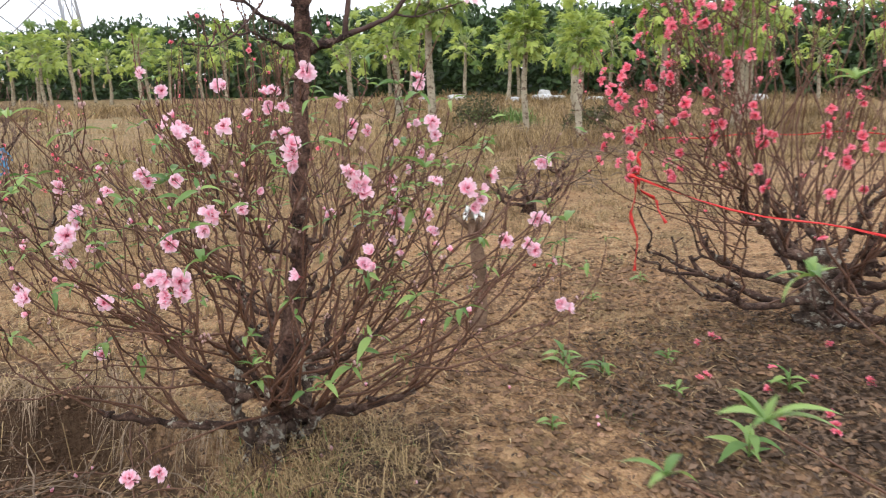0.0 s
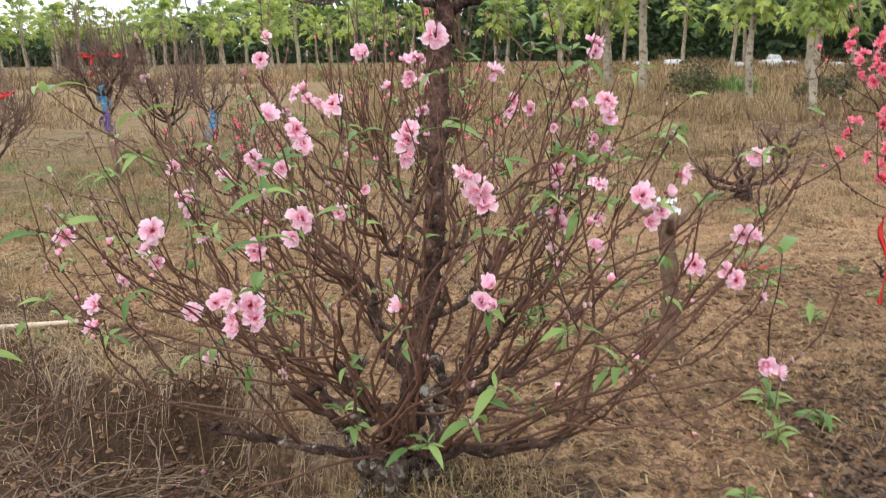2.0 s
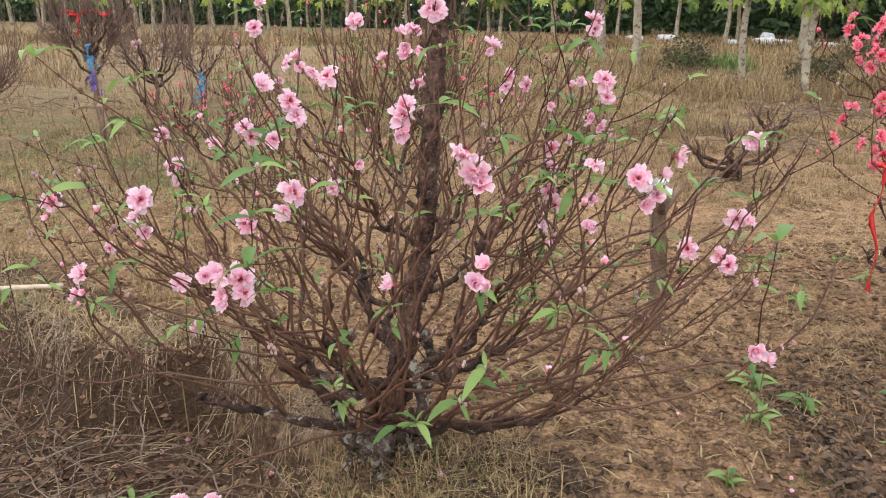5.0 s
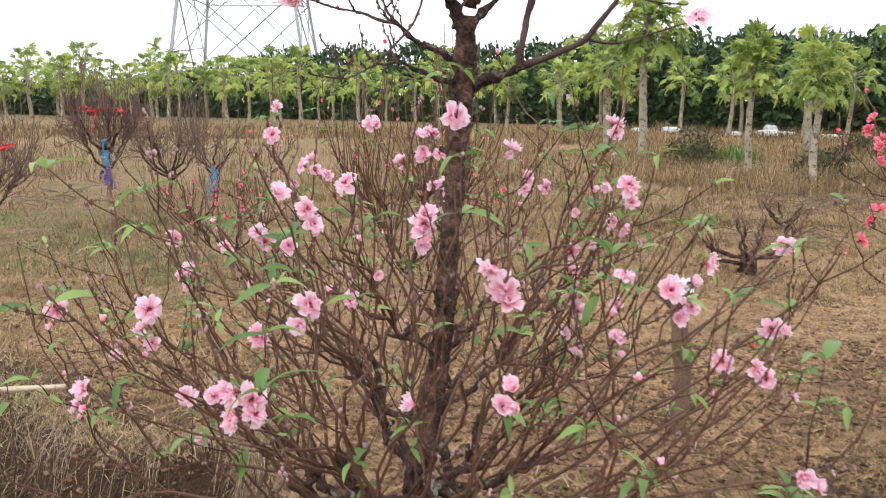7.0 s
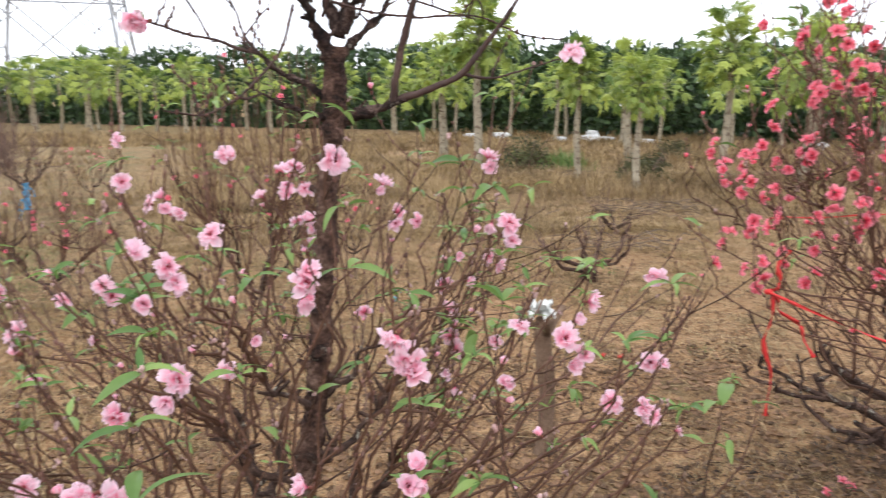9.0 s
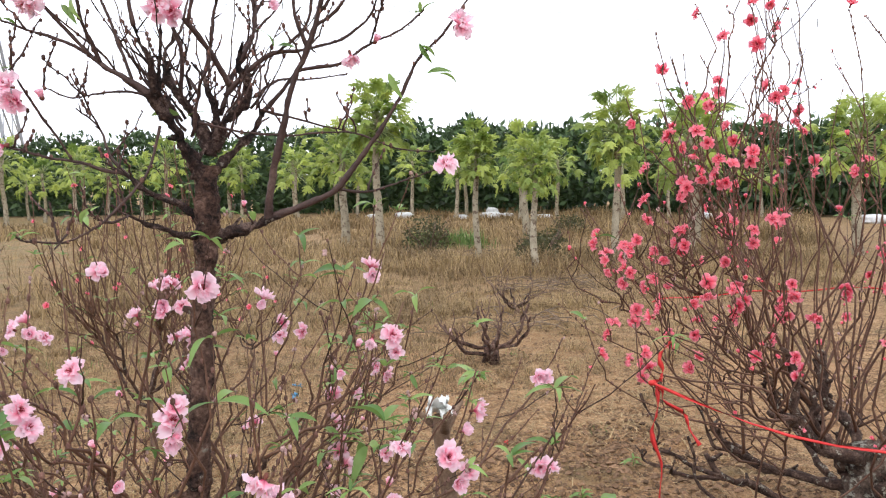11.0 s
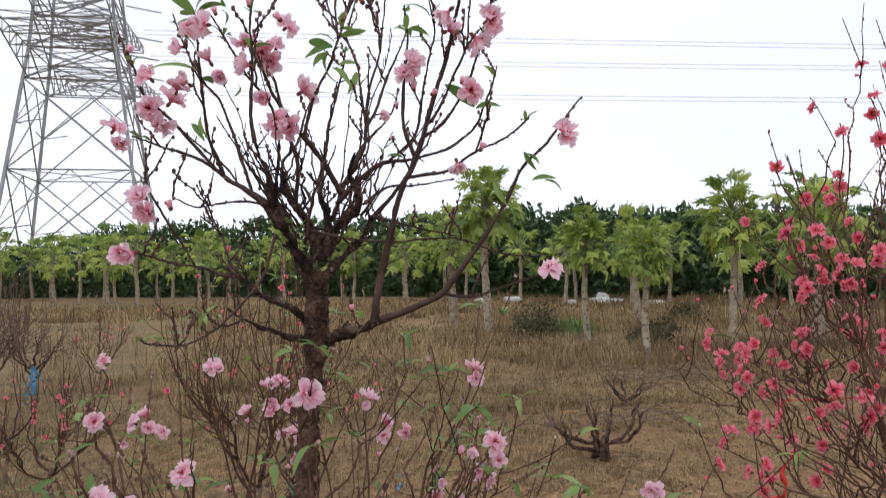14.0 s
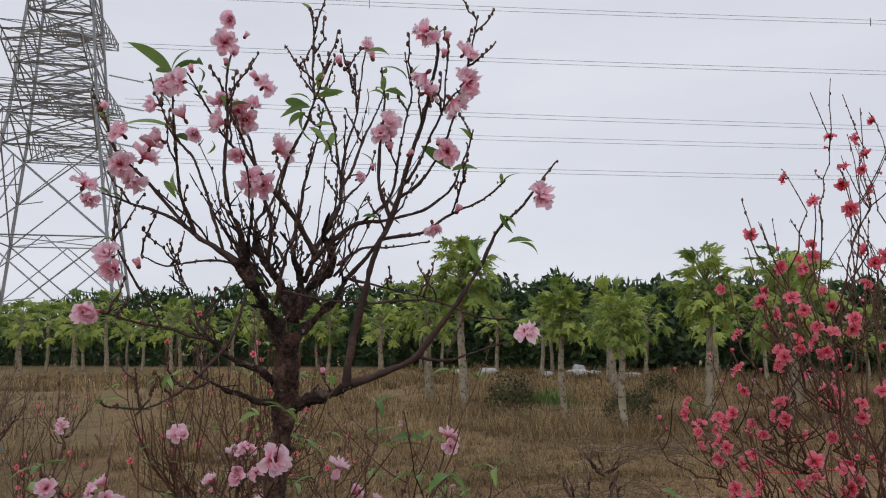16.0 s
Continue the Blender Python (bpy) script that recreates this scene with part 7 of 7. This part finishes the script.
for i, (x, y, s, c) in enumerate([(1.78, 0.6, 0.9, 6), (1.28, 0.7, 1.2, 8), (1.2, 0.45, 1.1, 8), (2.05, 0.1, 1.3, 7), (-0.75, 0.2, 1.1, 8), (-0.5, 0.1, 1.2, 8), (-1.3, 0.35, 1.1, 7), (0.95, 0.1, 0.8, 6),
                                  (1.9, 1.6, 0.9, 6), (2.4, 1.9, 0.8, 6), (0.6, 2.3, 0.9, 6), (1.4, 3.1, 0.8, 6), (0.9, -0.75, 1.0, 6), (-0.15, -0.75, 1.1, 7), (2.2, -0.5, 1.6, 8), (0.45, 1.3, 0.8, 6), (1.5, -0.35, 1.5, 8), (1.6, 0.25, 0.9, 5), (1.42, 0.57, 1.1, 8), (-0.95, 0.45, 1.1, 8), (-1.15, 0.1, 1.2, 8), (-0.8, -0.15, 1.0, 7), (-0.45, -0.2, 0.9, 7)]):
    weed(x, y, s, c, 300 + i)


def dead_branches():
    """Cut grey branches lying in the ditch."""
    rng = random.Random(51)
    for k in range(120):
        x = rng.uniform(-2.0, -0.3)
        y = lip_y(x) - rng.uniform(0.12, 0.95)
        a, ln = rng.uniform(0, 6.28), rng.uniform(0.25, 0.7)
        d = Vector((math.cos(a), math.sin(a), 0)) * ln
        z = ground_z(x, y) + 0.01
        b = thing("dead_branch", Vector((x, y, z)), "dry grey pruned branch lying in the ditch", "branch", "dead branches")
        e = Vector((x, y, 0)) + d
        ze = ground_z(e.x, e.y) + rng.uniform(0.01, 0.07)
        path = bezier((x, y, z), (x + d.x * 0.3, y + d.y * 0.3, z + rng.uniform(0.02, 0.12)), (x + d.x * 0.7, y + d.y * 0.7, ze + rng.uniform(0.0, 0.1)), (e.x, e.y, ze), 10, rng, 0.02)
        g = Geo()
        tube(g, path, taper(rng.uniform(0.002, 0.0055), 0.0013, 10), 5)
        for j in range(3):
            p = path[rng.randrange(3, 9)]
            q = p + Vector((rng.gauss(0, 0.08), rng.gauss(0, 0.08), rng.uniform(0.0, 0.07)))
            tube(g, [p, p.lerp(q, 0.5) + Vector((0, 0, 0.012)), q], [0.0025, 0.002, 0.001], 4)
        part("stick", g, DEADTWIG if rng.random() < 0.5 else TWIG, b)



def stalk_heap(cx, cy, rx, n, seed):
    """Cut pale stalks thrown on the grass."""
    rng, g = random.Random(seed), Geo()
    for k in range(n):
        x, y = cx + rng.gauss(0, rx), cy + rng.gauss(0, rx * 0.6)
        a, ln = rng.uniform(0, 6.28), rng.uniform(0.1, 0.26)
        z = ground_z(x, y) + rng.uniform(0.03, 0.16)
        d = Vector((math.cos(a), math.sin(a) * 0.7, rng.gauss(0, 0.12))) * ln
        p = Vector((x, y, z))
        tube(g, [p - d, p + Vector((0, 0, 0.03)), p + d], [0.006, 0.006, 0.003], 4)
    h = thing("stalk_heap", Vector((cx, cy, ground_z(cx, cy))), "heap of pale cut stalks lying in the dry grass", "cut stalks")
    part("stalk", g, DEADTWIG, h, kind="stuff")


dead_branches()
stalk_heap(4.9, 7.6, 0.55, 60, 1)
stalk_heap(3.7, 5.6, 0.4, 40, 2)
stalk_heap(5.7, 12.0, 0.5, 40, 3)
stalk_heap(-4.6, 8.2, 0.7, 50, 4)


# ---- loose things on the ground ----
def pole():
    rng = random.Random(3)
    p = thing("bamboo_pole", Vector((-2.0, 1.78, ground_z(-2.0, 1.78))), "pale dry pole lying on the ditch bank", "pole")
    g = Geo()
    pts = [Vector((-3.2 + 1.5 * i / 14, 1.72 + 0.08 * i / 14, -0.065 + 0.004 * math.sin(i))) for i in range(15)]
    tube(g, pts, [0.013 + 0.002 * (i % 3 == 0) for i in range(15)], 8)
    part("cane", g, POLE, p)


pole()


def cut_post():
    g = Geo()
    x, y = 1.07, 1.3
    z = ground_z(x, y)
    t = thing("cut_trunk", Vector((x, y, z)), "brown sawn-off trunk standing in bare soil", "stump")
    tube(g, spline([(x, y, z - 0.05), (x + 0.02, y, z + 0.2), (x - 0.01, y, 0.40), (x - 0.02, y, 0.5)], 5), taper(0.04, 0.026, 16), 12, knobbly=0.4)
    for a in (0.6, 2.6, 4.4):
        d = Vector((math.cos(a), math.sin(a), 0.8))
        p = Vector((x, y, 0.42))
        tube(g, [p, p + d * 0.06, p + d * 0.13], [0.022, 0.016, 0.012], 7, knobbly=0.3)
    part("stem", g, POSTWOOD, t)
    rng = random.Random(8)
    s = thing("plastic_scrap", Vector((x - 0.02, y, 0.5)), "crumpled white film caught on a cut trunk", "scrap")
    g = Geo()
    for k in range(9):
        petal_sheet(g, rng.uniform(0, 6.28), rng.uniform(20, 100), 0.06, 0.06, 0.3, rng)
    g.v = [(p[0] + x - 0.02, p[1] + y, p[2] + 0.52) for p in g.v]
    part("film", g, PAPER, s)


cut_post()


def scrap(x, y, mat, label, seed, size=0.05):
    rng = random.Random(seed)
    z = ground_z(x, y)
    s = thing("plastic_scrap", Vector((x, y, z)), label, "scrap")
    g = Geo()
    for k in range(4):
        petal_sheet(g, rng.uniform(0, 6.28), rng.uniform(50, 95), size, size * 0.6, 0.25, rng)
    g.v = [(p[0] + x, p[1] + y, p[2] + z + 0.01) for p in g.v]
    part("film", g, mat, s)


scrap(0.93, 4.05, BLUEWRAP, "blue plastic scrap on the soil", 1, 0.05)
scrap(1.0, 4.3, BLUEWRAP, "blue plastic scrap on the soil", 2, 0.04)
scrap(2.0, 2.4, RIBBON, "red plastic ribbon scrap on the soil", 3, 0.035)
scrap(1.9, 2.45, RIBBON, "red plastic ribbon scrap on the soil", 4, 0.03)


def fallen():
    rng = random.Random(61)
    for k in range(30):
        if k < 14:
            x, y = rng.uniform(1.6, 2.7), rng.uniform(-0.3, 0.8)
            me, label = rng.choice(CORALS), "fallen coral-red blossom on the mulch"
        else:
            x, y = rng.uniform(-1.2, 1.3), rng.uniform(-0.3, 1.6)
            me, label = rng.choice(PINKBUDS), "fallen pink bud on the soil"
        f = tagged(new("fallen_flower", me), label, "flower", "fallen flowers")
        f.matrix_world = turned(Vector((x, y, ground_z(x, y) + 0.008)), (rng.gauss(0, 0.4), rng.gauss(-0.3, 0.4), 1), rng)


fallen()


# ---- sacks at the edge of the wood ----
def sack(x, y, w, d, h, rz, seed):
    """A full woven sack slumped on the ground."""
    me = bpy.data.meshes.new("sack")
    bm = bmesh.new()
    bmesh.ops.create_icosphere(bm, subdivisions=4, radius=1)
    for v in bm.verts:
        p = v.co.copy()
        for i in range(3):
            p[i] = math.copysign(abs(p[i]) ** 0.7, p[i])
        k = 1 + 0.16 * noise.noise(p * 1.6 + Vector((seed, 0, 0))) + 0.05 * noise.noise(p * 6 + Vector((seed, 3, 0)))
        v.co = Vector((p.x * w * k, p.y * d * k, max(-0.9, p.z) * h * k))
    for f in bm.faces:
        f.smooth = True
    bm.to_mesh(me)
    bm.free()
    me.materials.append(SACK)
    ob = tagged(new("sack", me), "full white woven sack lying by the plantation edge", "sack", "sacks")
    ob.matrix_world = Matrix.Translation((x, y, ground_z(x, y) + h * 0.85)) @ Matrix.Rotation(rz, 4, "Z")


for i, (x, y, w, h) in enumerate([(12.6, 26.4, 0.55, 0.2), (13.1, 26.2, 0.5, 0.16), (11.6, 27.0, 0.4, 0.14), (14.0, 24.8, 0.5, 0.14), (12.7, 26.5, 0.3, 0.32), (8.8, 29.5, 0.5, 0.16), (9.9, 29.0, 0.5, 0.2), (17.5, 20, 0.5, 0.2), (20, 15.5, 0.6, 0.2), (22, 12, 0.6, 0.18)]):
    sack(x, y, w * 0.75, 0.22, h * 0.72, 0.6 * math.sin(i * 2.1) - 0.4, i * 3.3)


# ---- the transmission tower and its lines ----
def tower():
    cx, cy = -16.6, 80.0
    t = thing("transmission_tower", Vector((cx, cy, -0.1)), "grey lattice steel transmission tower far behind the wood", "pylon")

    def half(z):
        return 6.73 - 0.135 * z if z < 22 else 3.76 - 0.081 * (z - 22)

    def corner(k, z):
        h = half(z)
        return Vector((cx + (h if k in (0, 3) else -h), cy + (h if k in (0, 1) else -h), z))
    for k in range(4):
        g = Geo()
        tube(g, [corner(k, -0.2), corner(k, 22), corner(k, 46)], [0.2, 0.18, 0.14], 4)
        part("leg", g, STEEL, t, smooth=False)
    levels = [0, 10.8, 19.2, 22.2, 25.2, 27.2, 30, 32.5, 34.5, 38, 42, 45]
    def brace(a, b, r):
        g = Geo()
        tube(g, [a, b], [r, r], 3)
        part("brace", g, STEEL, t, smooth=False)
    for k in range(4):
        j = (k + 1) % 4
        for a, b in zip(levels, levels[1:]):
            brace(corner(k, a), corner(j, b), 0.085)
            brace(corner(j, a), corner(k, b), 0.085)
            brace(corner(k, b), corner(j, b), 0.085)
            if b < 20:
                m = (corner(k, b) + corner(j, b)) / 2
                c = (corner(k, a) + corner(j, b) + corner(j, a) + corner(k, b)) / 4
                for p in ((corner(k, a) + corner(k, b)) / 2, (corner(j, a) + corner(j, b)) / 2):
                    brace(p, (p + c) / 2 + Vector((0, 0, 0.4)), 0.062)
                    brace(p, m, 0.062)
    for z in (10.8, 19.2, 27.2, 34.5):
        g = Geo()
        tube(g, [corner(0, z), corner(2, z)], [0.06, 0.06], 3)
        tube(g, [corner(1, z), corner(3, z)], [0.06, 0.06], 3)
        part("plan_bracing", g, STEEL, t, smooth=False)
    for z0, z1, ln, w in ((19.3, 22.2, 14.5, 4.2), (25.2, 27.2, 14.0, 3.1), (32.5, 34.5, 11.0, 2.6)):
        for sgn in (-1, 1):
            g = Geo()
            n = 5
            tops, bots = [], []
            for i in range(n + 1):
                f = i / n
                yy = cy + sgn * (half(z1) * 0.9 + (ln - half(z1)) * f)
                ww = w + (half(z1) - w) * (1 - f) * 0.8
                tops.append((Vector((cx + 0.7 * f - ww, yy, z1)), Vector((cx + 0.7 * f + ww, yy, z1))))
                zb = z0 + (z1 - z0 - 0.7) * f
                bots.append((Vector((cx + 0.7 * f - ww, yy, zb)), Vector((cx + 0.7 * f + ww, yy, zb))))
            for i in range(n + 1):
                for a, b in ((tops[i][0], tops[i][1]), (bots[i][0], bots[i][1]), (tops[i][0], bots[i][0]), (tops[i][1], bots[i][1]), (tops[i][0], bots[i][1])):
                    tube(g, [a, b], [0.045, 0.045], 3)
                if i < n:
                    for s in (0, 1):
                        for a, b in ((tops[i][s], tops[i + 1][s]), (bots[i][s], bots[i + 1][s]), (tops[i][s], bots[i + 1][s])):
                            tube(g, [a, b], [0.075, 0.075], 3)
                    for a, b in ((tops[i][0], tops[i + 1][1]), (bots[i][0], bots[i + 1][1])):
                        tube(g, [a, b], [0.062, 0.062], 3)
            part("crossarm", g, STEEL, t, smooth=False)
    return t


tower()


def disc_mesh():
    g = Geo()
    tube(g, [Vector((-0.04, 0, 0)), Vector((0, 0, 0)), Vector((0.04, 0, 0))], [0.05, 0.13, 0.05], 10)
    return g.mesh("disc", GLASSY)


DISC = disc_mesh()


def lines():
    sets = [(35.9, 35.0, 80), (30.5, 29.3, 77), (24.8, 23.2, 80), (22.3, 21.0, 84), (18.9, 17.7, 76)]
    for i, (z0, z1, y0) in enumerate(sets):
        k = (y0 + 1.66) / 81.66
        for dz in (0.0, 0.42):
            c = thing("power_line", Vector((-11, y0, z0)), "thin aluminium power line sagging across the grey sky", "cable", "power lines")
            g = Geo()
            pts = []
            for s in range(41):
                f = s / 40 * 3.0
                pts.append(Vector((-11 + 79 * f, (y0 - 14 * f), 1.5 + ((z0 - 1.5) * k + (z1 - z0) * f + dz * k - 0.15 * math.sin(math.pi * min(f, 1.0))))))
            tube(g, pts, [0.022] * 41, 4)
            part("conductor", g, WIRE, c)
            for q in range(4):
                g = Geo()
                p = pts[4 + q * 9]
                tube(g, [p + Vector((0, 0, -0.25)), p + Vector((0, 0, 0.25))], [0.05, 0.05], 4)
                part("spacer", g, WIRE, c)
    for i, z in enumerate((22.0, 19.0, 27.2, 24.6, 21.0)):
        s = thing("insulator_string", Vector((-12.4, 77 + i, z)), "ribbed insulator string at the tower's crossarm", "insulator", "insulator strings")
        g = Geo()
        tube(g, [Vector((-12.4, 77 + i, z)), Vector((-9.2, 77 + i, z - 0.48))], [0.05, 0.05], 6)
        part("rod", g, GLASSY, s)
        for j in range(20):
            piece("disc", DISC, s, Matrix.Translation((-12.32 + 0.16 * j, 77 + i, z - 0.012 - 0.024 * j)))



lines()
